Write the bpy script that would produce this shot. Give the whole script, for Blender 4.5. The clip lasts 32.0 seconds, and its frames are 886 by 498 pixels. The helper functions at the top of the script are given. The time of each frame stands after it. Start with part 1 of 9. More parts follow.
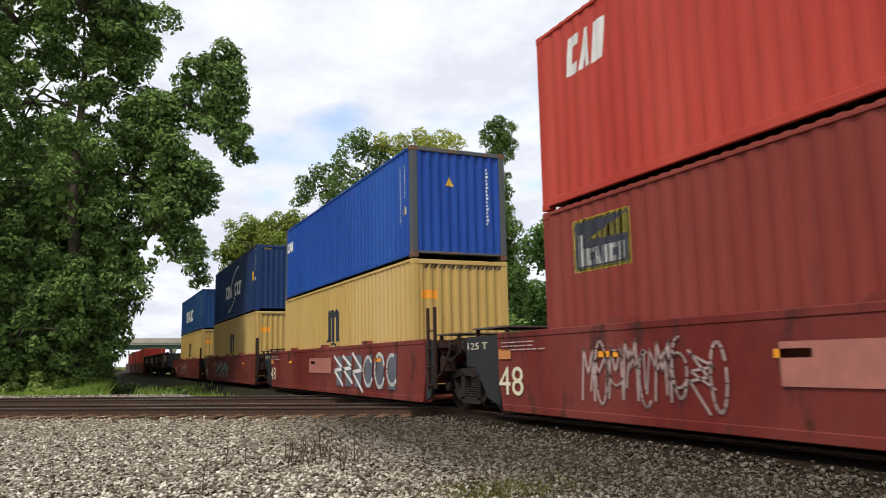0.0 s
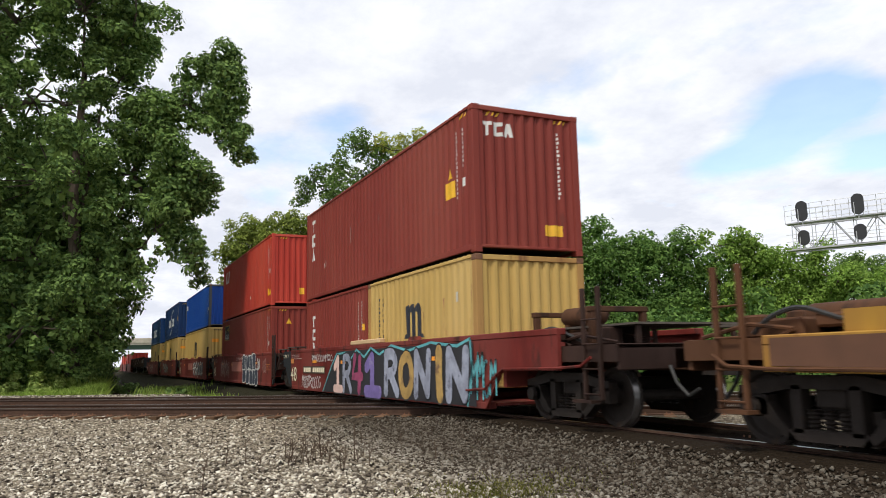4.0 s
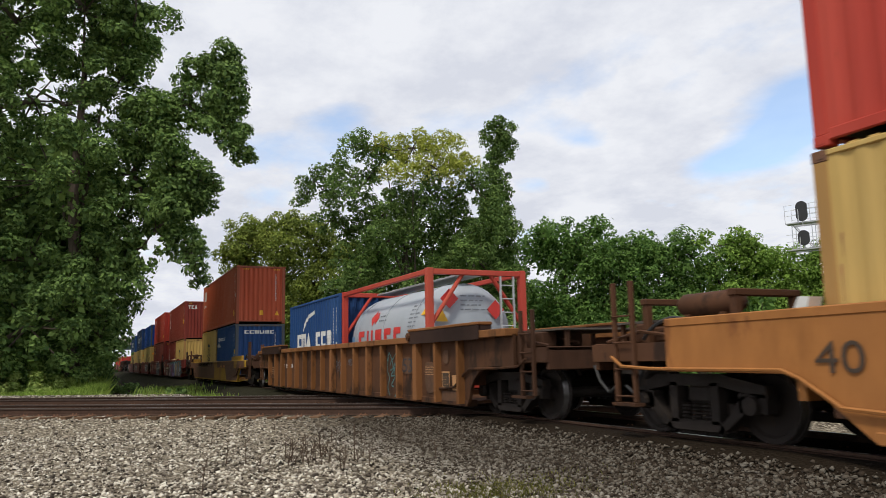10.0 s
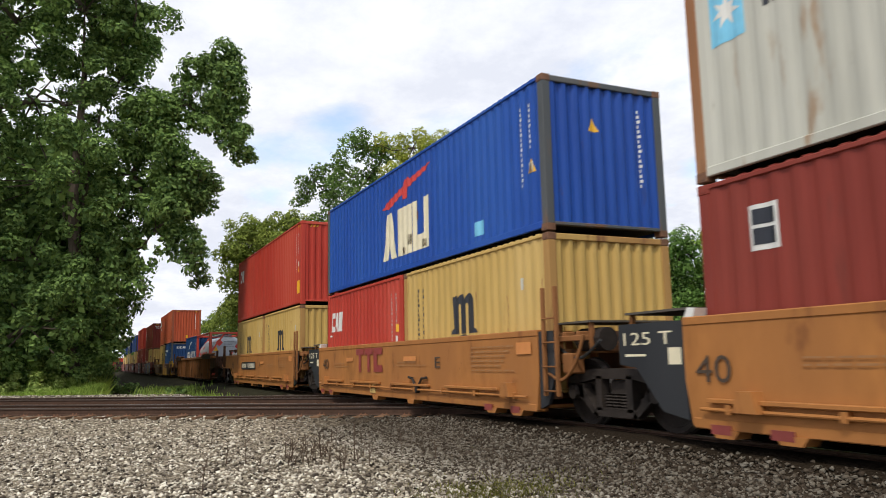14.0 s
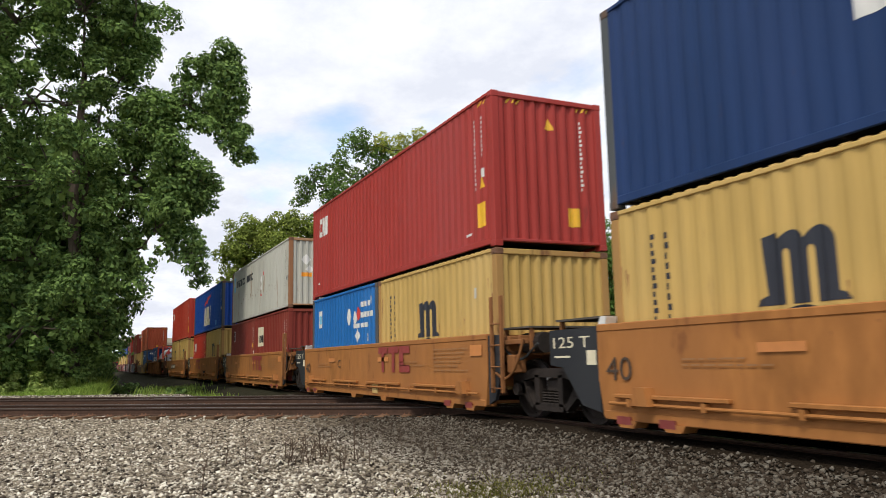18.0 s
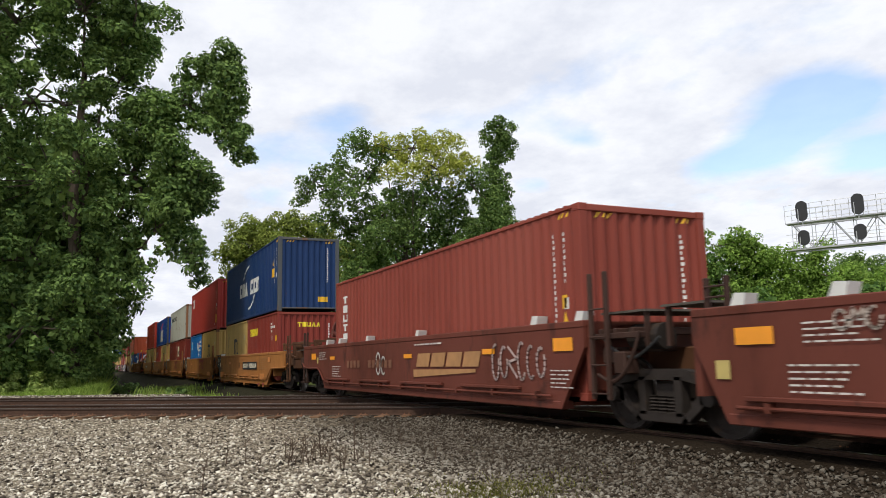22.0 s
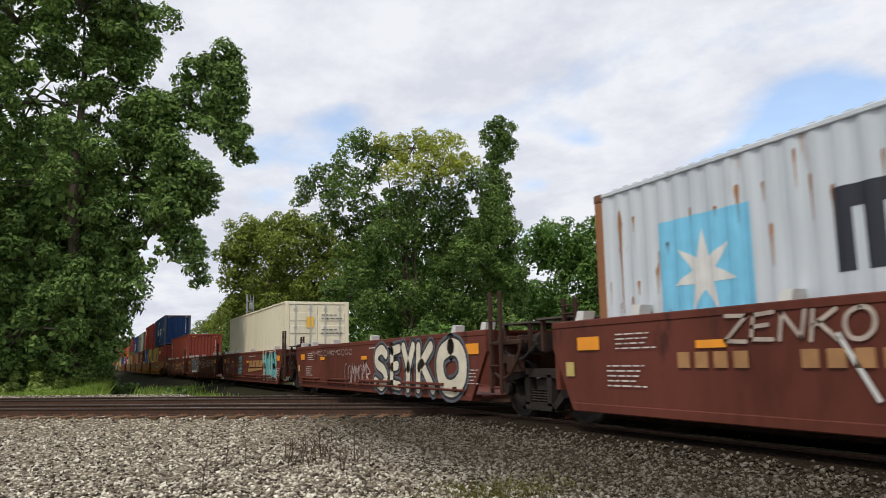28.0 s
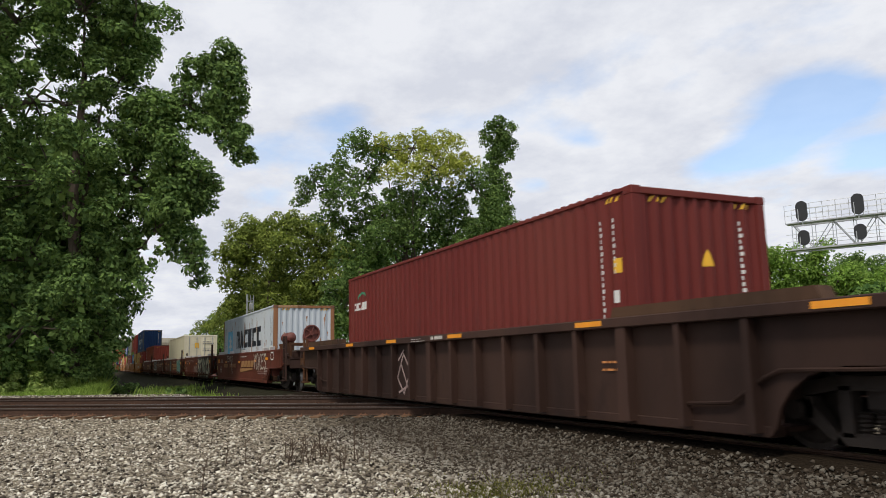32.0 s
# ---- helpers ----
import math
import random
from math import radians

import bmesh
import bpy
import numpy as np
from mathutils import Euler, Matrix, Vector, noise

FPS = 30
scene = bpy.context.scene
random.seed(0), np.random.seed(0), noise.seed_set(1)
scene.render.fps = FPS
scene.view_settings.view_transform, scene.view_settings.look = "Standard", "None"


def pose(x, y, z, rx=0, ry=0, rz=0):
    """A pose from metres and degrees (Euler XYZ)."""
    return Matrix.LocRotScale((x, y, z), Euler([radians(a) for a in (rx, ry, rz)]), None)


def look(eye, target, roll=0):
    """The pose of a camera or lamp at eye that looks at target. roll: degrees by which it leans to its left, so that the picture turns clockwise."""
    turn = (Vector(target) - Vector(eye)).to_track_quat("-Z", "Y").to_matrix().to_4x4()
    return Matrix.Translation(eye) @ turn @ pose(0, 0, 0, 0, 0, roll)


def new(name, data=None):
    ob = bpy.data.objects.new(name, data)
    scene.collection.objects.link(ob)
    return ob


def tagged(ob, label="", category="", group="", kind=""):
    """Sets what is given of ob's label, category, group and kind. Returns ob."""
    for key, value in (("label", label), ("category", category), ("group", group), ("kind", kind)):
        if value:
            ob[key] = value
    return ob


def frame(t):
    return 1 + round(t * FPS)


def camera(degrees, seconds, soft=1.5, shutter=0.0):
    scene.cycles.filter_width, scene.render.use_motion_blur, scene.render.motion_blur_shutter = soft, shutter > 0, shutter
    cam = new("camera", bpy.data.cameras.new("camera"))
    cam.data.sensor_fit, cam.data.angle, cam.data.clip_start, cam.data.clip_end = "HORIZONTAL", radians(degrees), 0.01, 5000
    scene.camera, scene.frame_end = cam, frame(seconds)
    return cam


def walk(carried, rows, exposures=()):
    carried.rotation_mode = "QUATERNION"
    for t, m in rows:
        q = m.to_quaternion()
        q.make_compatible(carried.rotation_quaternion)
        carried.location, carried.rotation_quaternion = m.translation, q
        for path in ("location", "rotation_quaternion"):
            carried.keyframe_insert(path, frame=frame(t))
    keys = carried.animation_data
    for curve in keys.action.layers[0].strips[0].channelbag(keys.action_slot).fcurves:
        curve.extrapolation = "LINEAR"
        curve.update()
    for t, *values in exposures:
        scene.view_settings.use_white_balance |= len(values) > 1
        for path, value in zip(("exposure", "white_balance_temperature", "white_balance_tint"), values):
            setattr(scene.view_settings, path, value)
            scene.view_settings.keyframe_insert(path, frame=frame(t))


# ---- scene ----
# The train's line is x (it rolls towards -x), y leads away from the camera, z = 0 is the top of the rails.
TRACK_Y = 7.648
SIDE = 1.219            # half a container's width
EYE = Vector((0.0, 0.0, 0.98))
YAW, PITCH = radians(64.922), radians(8.427)
AHEAD = Vector((-math.sin(YAW) * math.cos(PITCH), math.cos(YAW) * math.cos(PITCH), math.sin(PITCH)))
cam = camera(61.03, 32.0, soft=0.9, shutter=0.2)
STAND = look(EYE, EYE + AHEAD * 10, -1.138)
# the clip's camera opens and closes its iris a little as the train passes
walk(cam, [(0, STAND), (32, STAND)], exposures=[(0, 0.03), (7, 0.03), (8, -0.10), (9.5, -0.2), (11, -0.2), (12, -0.02), (13, 0.06), (17, 0.07), (20, 0.03), (22, -0.02), (25, -0.2), (28, -0.18), (32, -0.23)])


def rolled(t):
    """How far the train has rolled at t seconds, in metres."""
    k = (t - 16) / 16
    return 16 * (8.138 * (k + 1) + 0.121 * (k * k - 1) / 2)


# ---- world and sun ----
scene.view_settings.exposure = 0.0
SUN_TO = Vector((0.40, -0.50, 0.88)).normalized()


def make_world():
    w = bpy.data.worlds.new("sky")
    scene.world = w
    w.use_nodes = True
    nt = w.node_tree
    n, ln = nt.nodes, nt.links
    n.clear()
    out = n.new("ShaderNodeOutputWorld")
    bg = n.new("ShaderNodeBackground")
    bg.inputs["Strength"].default_value = 0.105
    sky = n.new("ShaderNodeTexSky")
    sky.sky_type = "NISHITA"
    sky.sun_disc = False
    sky.sun_elevation = math.asin(SUN_TO.z)
    sky.sun_rotation = math.atan2(SUN_TO.x, SUN_TO.y)
    sky.air_density, sky.dust_density, sky.ozone_density = 1.0, 0.6, 1.6
    # clouds: noise laid on a high flat layer
    tc = n.new("ShaderNodeTexCoord")
    sep = n.new("ShaderNodeSeparateXYZ")
    ln.new(tc.outputs["Generated"], sep.inputs[0])
    mx = n.new("ShaderNodeMath"); mx.operation = "MAXIMUM"; mx.inputs[1].default_value = 0.0
    ln.new(sep.outputs["Z"], mx.inputs[0])
    ad = n.new("ShaderNodeMath"); ad.operation = "ADD"; ad.inputs[1].default_value = 0.22
    ln.new(mx.outputs[0], ad.inputs[0])
    dv = n.new("ShaderNodeVectorMath"); dv.operation = "DIVIDE"
    cmb = n.new("ShaderNodeCombineXYZ")
    for k in range(3):
        ln.new(ad.outputs[0], cmb.inputs[k])
    ln.new(tc.outputs["Generated"], dv.inputs[0])
    ln.new(cmb.outputs[0], dv.inputs[1])
    mp = n.new("ShaderNodeMapping")
    mp.inputs["Location"].default_value = CLOUD_SHIFT
    mp.inputs["Scale"].default_value = (1.0, 1.0, 0.4)
    ln.new(dv.outputs[0], mp.inputs[0])
    big = n.new("ShaderNodeTexNoise")
    big.inputs["Scale"].default_value, big.inputs["Detail"].default_value = 1.5, 9
    big.inputs["Roughness"].default_value, big.inputs["Distortion"].default_value = 0.55, 0.25
    ln.new(mp.outputs[0], big.inputs["Vector"])
    cover = n.new("ShaderNodeValToRGB")
    cover.color_ramp.elements[0].position, cover.color_ramp.elements[1].position = 0.28, 0.44
    cover.color_ramp.elements[0].color = (0.22, 0.22, 0.22, 1)
    thick = big.outputs[0]
    for way, size, depth in CLOUD_GAPS:
        off = n.new("ShaderNodeVectorMath"); off.operation = "SUBTRACT"
        ln.new(tc.outputs["Generated"], off.inputs[0])
        off.inputs[1].default_value = Vector(way).normalized()
        flat = n.new("ShaderNodeVectorMath"); flat.operation = "MULTIPLY"
        flat.inputs[1].default_value = (1, 1, 2.2)
        ln.new(off.outputs[0], flat.inputs[0])
        far = n.new("ShaderNodeVectorMath"); far.operation = "LENGTH"
        ln.new(flat.outputs[0], far.inputs[0])
        hole = n.new("ShaderNodeMapRange"); hole.interpolation_type = "SMOOTHSTEP"
        hole.inputs["From Min"].default_value, hole.inputs["From Max"].default_value = 0.0, size
        hole.inputs["To Min"].default_value, hole.inputs["To Max"].default_value = depth, 0.0
        ln.new(far.outputs["Value"], hole.inputs["Value"])
        less = n.new("ShaderNodeMath"); less.operation = "SUBTRACT"
        ln.new(thick, less.inputs[0]); ln.new(hole.outputs[0], less.inputs[1])
        thick = less.outputs[0]
    ln.new(thick, cover.inputs[0])
    small = n.new("ShaderNodeTexNoise")
    small.inputs["Scale"].default_value, small.inputs["Detail"].default_value, small.inputs["Roughness"].default_value = 3.4, 12, 0.62
    ln.new(mp.outputs[0], small.inputs["Vector"])
    tone = n.new("ShaderNodeValToRGB")
    tone.color_ramp.elements[0].position, tone.color_ramp.elements[1].position = 0.38, 0.60
    tone.color_ramp.elements[0].color = (7.5, 7.8, 8.7, 1)
    tone.color_ramp.elements[1].color = (9.35, 9.55, 10.1, 1)
    ln.new(small.outputs[0], tone.inputs[0])
    mix = n.new("ShaderNodeMix"); mix.data_type = "RGBA"
    gain = n.new("ShaderNodeVectorMath"); gain.operation = "SCALE"; gain.inputs["Scale"].default_value = 2.3
    ln.new(sky.outputs[0], gain.inputs[0])
    ln.new(cover.outputs[0], mix.inputs["Factor"])
    ln.new(gain.outputs[0], mix.inputs["A"])
    ln.new(tone.outputs[0], mix.inputs["B"])
    ln.new(mix.outputs["Result"], bg.inputs["Color"])
    ln.new(bg.outputs[0], out.inputs[0])


CLOUD_SHIFT = (0.0, 0.0, 0.0)
# where the cloud thins: direction, reach, how much
CLOUD_GAPS = (((-0.907, 0.279, 0.317), 0.075, 0.12), ((-0.940, 0.192, 0.283), 0.08, 0.08), ((-0.957, 0.196, 0.214), 0.07, 0.10), ((-0.970, 0.149, 0.191), 0.06, 0.10), ((-0.570, 0.768, 0.294), 0.12, 0.36),
              ((-0.628, 0.738, 0.250), 0.09, 0.26), ((-0.680, 0.697, 0.232), 0.08, 0.20), ((-0.545, 0.808, 0.228), 0.09, 0.28), ((-0.770, 0.570, 0.275), 0.08, 0.20), ((-0.823, 0.523, 0.235), 0.08, 0.20))
make_world()
sun = new("sun", bpy.data.lights.new("sun", "SUN"))
sun.data.energy, sun.data.angle, sun.data.color = 2.7, radians(9), (1.0, 0.935, 0.81)
sun.matrix_world = look(SUN_TO * 100, (0, 0, 0))


# ---- materials ----
def rgba(c):
    return (*c, 1)


def surface(name, base, rough=0.6, metal=0.0, vary=0.18, grain=6.0, fine=60.0, bump=0.15, bump_scale=None, tint=None, stretch=(1, 1, 1), spot=None, spot_col=(0.16, 0.07, 0.035),
            random_tone=0.0, spec=0.5, specks=None):
    """A painted or raw surface: the base colour with broad fading and fine grain, optional stains (spot: 0..1 cover), and a light bump."""
    m = bpy.data.materials.new(name)
    m.use_nodes = True
    nt = m.node_tree
    n, ln = nt.nodes, nt.links
    b = n["Principled BSDF"]
    b.inputs["Roughness"].default_value, b.inputs["Metallic"].default_value = rough, metal
    b.inputs["Specular IOR Level"].default_value = spec
    tc = n.new("ShaderNodeTexCoord")
    mp = n.new("ShaderNodeMapping")
    mp.inputs["Scale"].default_value = stretch
    ln.new(tc.outputs["Object"], mp.inputs[0])
    big = n.new("ShaderNodeTexNoise")
    big.inputs["Scale"].default_value, big.inputs["Detail"].default_value = grain * 0.1, 4
    sm = n.new("ShaderNodeTexNoise")
    sm.inputs["Scale"].default_value, sm.inputs["Detail"].default_value = grain, 6
    fi = n.new("ShaderNodeTexNoise")
    fi.inputs["Scale"].default_value, fi.inputs["Detail"].default_value = fine, 3
    for k in (big, sm, fi):
        ln.new(mp.outputs[0], k.inputs["Vector"])
    a = n.new("ShaderNodeMath"); a.operation = "ADD"
    ln.new(big.outputs[0], a.inputs[0]); ln.new(sm.outputs[0], a.inputs[1])
    r = n.new("ShaderNodeMapRange")
    r.inputs["From Min"].default_value, r.inputs["From Max"].default_value = 0.65, 1.35
    r.inputs["To Min"].default_value, r.inputs["To Max"].default_value = 1 - vary, 1 + vary
    ln.new(a.outputs[0], r.inputs["Value"])
    val = r.outputs[0]
    if random_tone:
        oi = n.new("ShaderNodeObjectInfo")
        rr = n.new("ShaderNodeMapRange")
        rr.inputs["To Min"].default_value, rr.inputs["To Max"].default_value = 1 - random_tone, 1 + random_tone
        ln.new(oi.outputs["Random"], rr.inputs["Value"])
        mu = n.new("ShaderNodeMath"); mu.operation = "MULTIPLY"
        ln.new(val, mu.inputs[0]); ln.new(rr.outputs[0], mu.inputs[1])
        val = mu.outputs[0]
    sc = n.new("ShaderNodeVectorMath"); sc.operation = "SCALE"
    sc.inputs[0].default_value = base
    ln.new(val, sc.inputs["Scale"])
    col = sc.outputs[0]
    if tint:
        mt = n.new("ShaderNodeMix"); mt.data_type = "RGBA"
        tr = n.new("ShaderNodeValToRGB")
        tr.color_ramp.elements[0].position, tr.color_ramp.elements[1].position = 0.42, 0.66
        ln.new(big.outputs[0], tr.inputs[0])
        ln.new(tr.outputs[0], mt.inputs["Factor"])
        ln.new(col, mt.inputs["A"])
        mt.inputs["B"].default_value = rgba(tint)
        col = mt.outputs["Result"]
    if spot:
        st = n.new("ShaderNodeTexNoise")
        st.inputs["Scale"].default_value, st.inputs["Detail"].default_value, st.inputs["Roughness"].default_value = grain * 0.55, 8, 0.62
        ln.new(mp.outputs[0], st.inputs["Vector"])
        sr = n.new("ShaderNodeValToRGB")
        sr.color_ramp.elements[0].position, sr.color_ramp.elements[1].position = 0.72 - 0.4 * spot, 0.80 - 0.34 * spot
        ln.new(st.outputs[0], sr.inputs[0])
        ms = n.new("ShaderNodeMix"); ms.data_type = "RGBA"
        ln.new(sr.outputs[0], ms.inputs["Factor"])
        ln.new(col, ms.inputs["A"])
        ms.inputs["B"].default_value = rgba(spot_col)
        col = ms.outputs["Result"]
    if specks:
        # small chips and runs of rust
        sp = n.new("ShaderNodeTexNoise")
        sp.inputs["Scale"].default_value, sp.inputs["Detail"].default_value, sp.inputs["Roughness"].default_value = 5.5, 9, 0.7
        ln.new(mp.outputs[0], sp.inputs["Vector"])
        pr = n.new("ShaderNodeValToRGB")
        pr.color_ramp.elements[0].position, pr.color_ramp.elements[1].position = 0.655, 0.70
        ln.new(sp.outputs[0], pr.inputs[0])
        mq = n.new("ShaderNodeMix"); mq.data_type = "RGBA"
        ln.new(pr.outputs[0], mq.inputs["Factor"])
        ln.new(col, mq.inputs["A"])
        mq.inputs["B"].default_value = rgba(specks)
        col = mq.outputs["Result"]
    ln.new(col, b.inputs["Base Color"])
    if bump:
        bp = n.new("ShaderNodeBump")
        bp.inputs["Strength"].default_value, bp.inputs["Distance"].default_value = bump, 0.02
        ln.new((fi if bump_scale is None else sm).outputs[0], bp.inputs["Height"])
        ln.new(bp.outputs[0], b.inputs["Normal"])
    return m


PAINT = {}


def paint(key):
    """Weathered container or wagon paint; streaks run down the sheet."""
    if key not in PAINT:
        base, rough, spot, spot_col, tint = PAINTS[key]
        if key.startswith("wagon"):
            PAINT[key] = surface(key, base, rough, 0.0, 0.30, 3.6, 30, 0.12, None, tint, (1.3, 1.3, 0.55), spot, spot_col, spec=0.15, specks=tuple(0.45 * k + 0.01 for k in base))
        else:
            PAINT[key] = surface(key, base, rough, 0.0, 0.14, 2.4, 45, 0.05, None, tint, (1.6, 1.6, 0.32), spot, spot_col, spec=0.22, specks=tuple(0.55 * k + 0.45 * r for k, r in zip(base, (0.10, 0.05, 0.03))))
    return PAINT[key]


# name: base, roughness, cover of stains, colour of stains, faded tint
PAINTS = {
    "red_paint": ((0.40, 0.040, 0.026), 0.5, 0.12, (0.22, 0.035, 0.025), (0.46, 0.070, 0.045)),
    "dull_red_paint": ((0.34, 0.038, 0.030), 0.5, 0.15, (0.15, 0.03, 0.025), (0.33, 0.05, 0.045)),
    "brown_red_paint": ((0.20, 0.033, 0.024), 0.55, 0.2, (0.12, 0.028, 0.02), (0.23, 0.052, 0.036)),
    "deep_red_paint": ((0.135, 0.020, 0.016), 0.55, 0.2, (0.09, 0.02, 0.016), (0.15, 0.030, 0.022)),
    "rust_red_paint": ((0.22, 0.045, 0.030), 0.55, 0.2, (0.13, 0.03, 0.02), (0.25, 0.06, 0.042)),
    "orange_paint": ((0.44, 0.085, 0.038), 0.5, 0.15, (0.22, 0.05, 0.03), (0.48, 0.12, 0.06)),
    "blue_paint": ((0.012, 0.062, 0.32), 0.45, 0.16, (0.02, 0.04, 0.16), (0.02, 0.085, 0.36)),
    "navy_paint": ((0.010, 0.034, 0.112), 0.5, 0.15, (0.02, 0.025, 0.06), (0.018, 0.042, 0.13)),
    "steel_blue_paint": ((0.016, 0.055, 0.17), 0.5, 0.18, (0.02, 0.04, 0.10), (0.025, 0.075, 0.20)),
}
PAINTS.update({
    "sky_blue_paint": ((0.012, 0.13, 0.40), 0.45, 0.15, (0.02, 0.09, 0.25), (0.03, 0.16, 0.44)),
    "yellow_paint": ((0.50, 0.335, 0.105), 0.55, 0.16, (0.34, 0.22, 0.08), (0.54, 0.38, 0.15)),
    "grey_paint": ((0.44, 0.44, 0.39), 0.55, 0.3, (0.28, 0.17, 0.09), (0.50, 0.50, 0.45)),
    "pale_grey_paint": ((0.50, 0.55, 0.60), 0.5, 0.26, (0.33, 0.19, 0.09), (0.56, 0.60, 0.64)),
    "cream_paint": ((0.70, 0.64, 0.48), 0.5, 0.1, (0.55, 0.48, 0.34), (0.72, 0.67, 0.52)),
    "wagon_maroon": ((0.145, 0.021, 0.017), 0.6, 0.45, (0.062, 0.020, 0.016), (0.185, 0.046, 0.038)),
    "wagon_tan": ((0.37, 0.155, 0.046), 0.6, 0.32, (0.22, 0.088, 0.031), (0.32, 0.135, 0.044)),
    "wagon_ochre": ((0.42, 0.25, 0.035), 0.6, 0.30, (0.16, 0.075, 0.03), (0.28, 0.14, 0.04)),
})
PAINTS.update({
    "wagon_brown": ((0.108, 0.032, 0.021), 0.6, 0.36, (0.068, 0.024, 0.017), (0.135, 0.040, 0.028)),
    "wagon_gear": ((0.070, 0.034, 0.020), 0.75, 0.4, (0.035, 0.02, 0.014), (0.11, 0.05, 0.025)),
    "wagon_rust": ((0.072, 0.035, 0.020), 0.75, 0.5, (0.035, 0.02, 0.013), (0.115, 0.050, 0.023)),
    "wagon_rust_post": ((0.19, 0.080, 0.027), 0.75, 0.4, (0.09, 0.042, 0.02), (0.24, 0.105, 0.042)),
    "wagon_dark_post": ((0.036, 0.020, 0.016), 0.65, 0.3, (0.04, 0.022, 0.018), (0.062, 0.033, 0.025)),
    "wagon_dark": ((0.027, 0.015, 0.012), 0.65, 0.35, (0.034, 0.019, 0.015), (0.050, 0.027, 0.020)),
    "black_paint": ((0.018, 0.020, 0.024), 0.5, 0.3, (0.05, 0.04, 0.03), (0.03, 0.032, 0.036)),
    "tank_grey": ((0.32, 0.355, 0.40), 0.4, 0.15, (0.25, 0.26, 0.27), (0.36, 0.39, 0.425)),
})
M_RUST = surface("rusted_steel", (0.16, 0.075, 0.04), 0.8, 0.0, 0.4, 8, 70, 0.3, spot=0.4, spot_col=(0.08, 0.045, 0.03))
M_IRON = surface("greasy_cast_iron", (0.028, 0.022, 0.019), 0.7, 0.0, 0.35, 7, 60, 0.25, spot=0.3, spot_col=(0.05, 0.032, 0.022), spec=0.2)
M_TREAD = surface("bright_wheel_tread", (0.40, 0.39, 0.38), 0.35, 0.9, 0.1, 6, 60, 0.05)
M_RAILSIDE = surface("rusty_rail_side", (0.065, 0.038, 0.027), 0.8, 0.0, 0.3, 7, 60, 0.2, spec=0.15)
M_RAILHEAD = surface("worn_rail_head", (0.052, 0.034, 0.025), 0.6, 0.1, 0.15, 5, 60, 0.05)
M_RAILTOP = surface("polished_rail_top", (0.50, 0.49, 0.48), 0.28, 1.0, 0.1, 5, 60, 0.03)
M_WHITE = surface("white_marking", (0.62, 0.62, 0.60), 0.6, 0, 0.12, 5, 60, 0.03)
M_BLACK = surface("black_marking", (0.02, 0.02, 0.024), 0.6, 0, 0.2, 5, 60, 0.03)
M_ORANGE = surface("orange_reflector", (0.80, 0.30, 0.015), 0.5, 0, 0.1, 5, 60, 0.03)
M_AMBER = surface("amber_decal", (0.75, 0.42, 0.02), 0.5, 0, 0.1, 5, 60, 0.03)
M_NAVYMARK = surface("dark_navy_marking", (0.016, 0.019, 0.030), 0.5, 0, 0.15, 5, 60, 0.03)
M_REDMARK = surface("red_marking", (0.55, 0.04, 0.035), 0.5, 0, 0.12, 5, 60, 0.03)
M_SKYMARK = surface("sky_blue_marking", (0.17, 0.50, 0.72), 0.5, 0, 0.12, 5, 60, 0.03)
M_YELLOWMARK = surface("yellow_marking", (0.75, 0.60, 0.03), 0.5, 0, 0.12, 5, 60, 0.03)
M_DULLYELLOW = surface("dull_yellow_plate", (0.46, 0.36, 0.12), 0.6, 0, 0.15, 5, 60, 0.03)
M_TAN = surface("tan_marking", (0.46, 0.24, 0.10), 0.6, 0, 0.15, 5, 60, 0.03)
M_MAROONMARK = surface("maroon_marking", (0.24, 0.035, 0.03), 0.6, 0, 0.15, 5, 60, 0.03)
M_TANFAINT = surface("faint_tan_marking", (0.17, 0.070, 0.036), 0.6, 0, 0.3, 5, 60, 0.03)
M_TANDULL = surface("dull_tan_marking", (0.34, 0.175, 0.07), 0.6, 0, 0.25, 5, 60, 0.03)
M_WORNRUST = surface("worn_rust", (0.098, 0.046, 0.022), 0.8, 0, 0.5, 9, 60, 0.15)
M_CREAMMARK = surface("cream_marking", (0.68, 0.62, 0.45), 0.6, 0, 0.12, 5, 60, 0.03)
M_GALV = surface("galvanised_steel", (0.48, 0.49, 0.50), 0.45, 0.6, 0.12, 6, 60, 0.05)


# ---- mesh helpers ----
def box(bm, x0, x1, y0, y1, z0, z1, bevel=0.0):
    v = [bm.verts.new((x, y, z)) for x in (x0, x1) for y in (y0, y1) for z in (z0, z1)]
    f = [bm.faces.new([v[i] for i in q]) for q in ((0, 1, 3, 2), (4, 6, 7, 5), (0, 4, 5, 1), (2, 3, 7, 6), (0, 2, 6, 4), (1, 5, 7, 3))]
    if bevel:
        e = list({e for k in f for e in k.edges})
        bmesh.ops.bevel(bm, geom=e, offset=bevel, segments=1, affect="EDGES")
    return bm


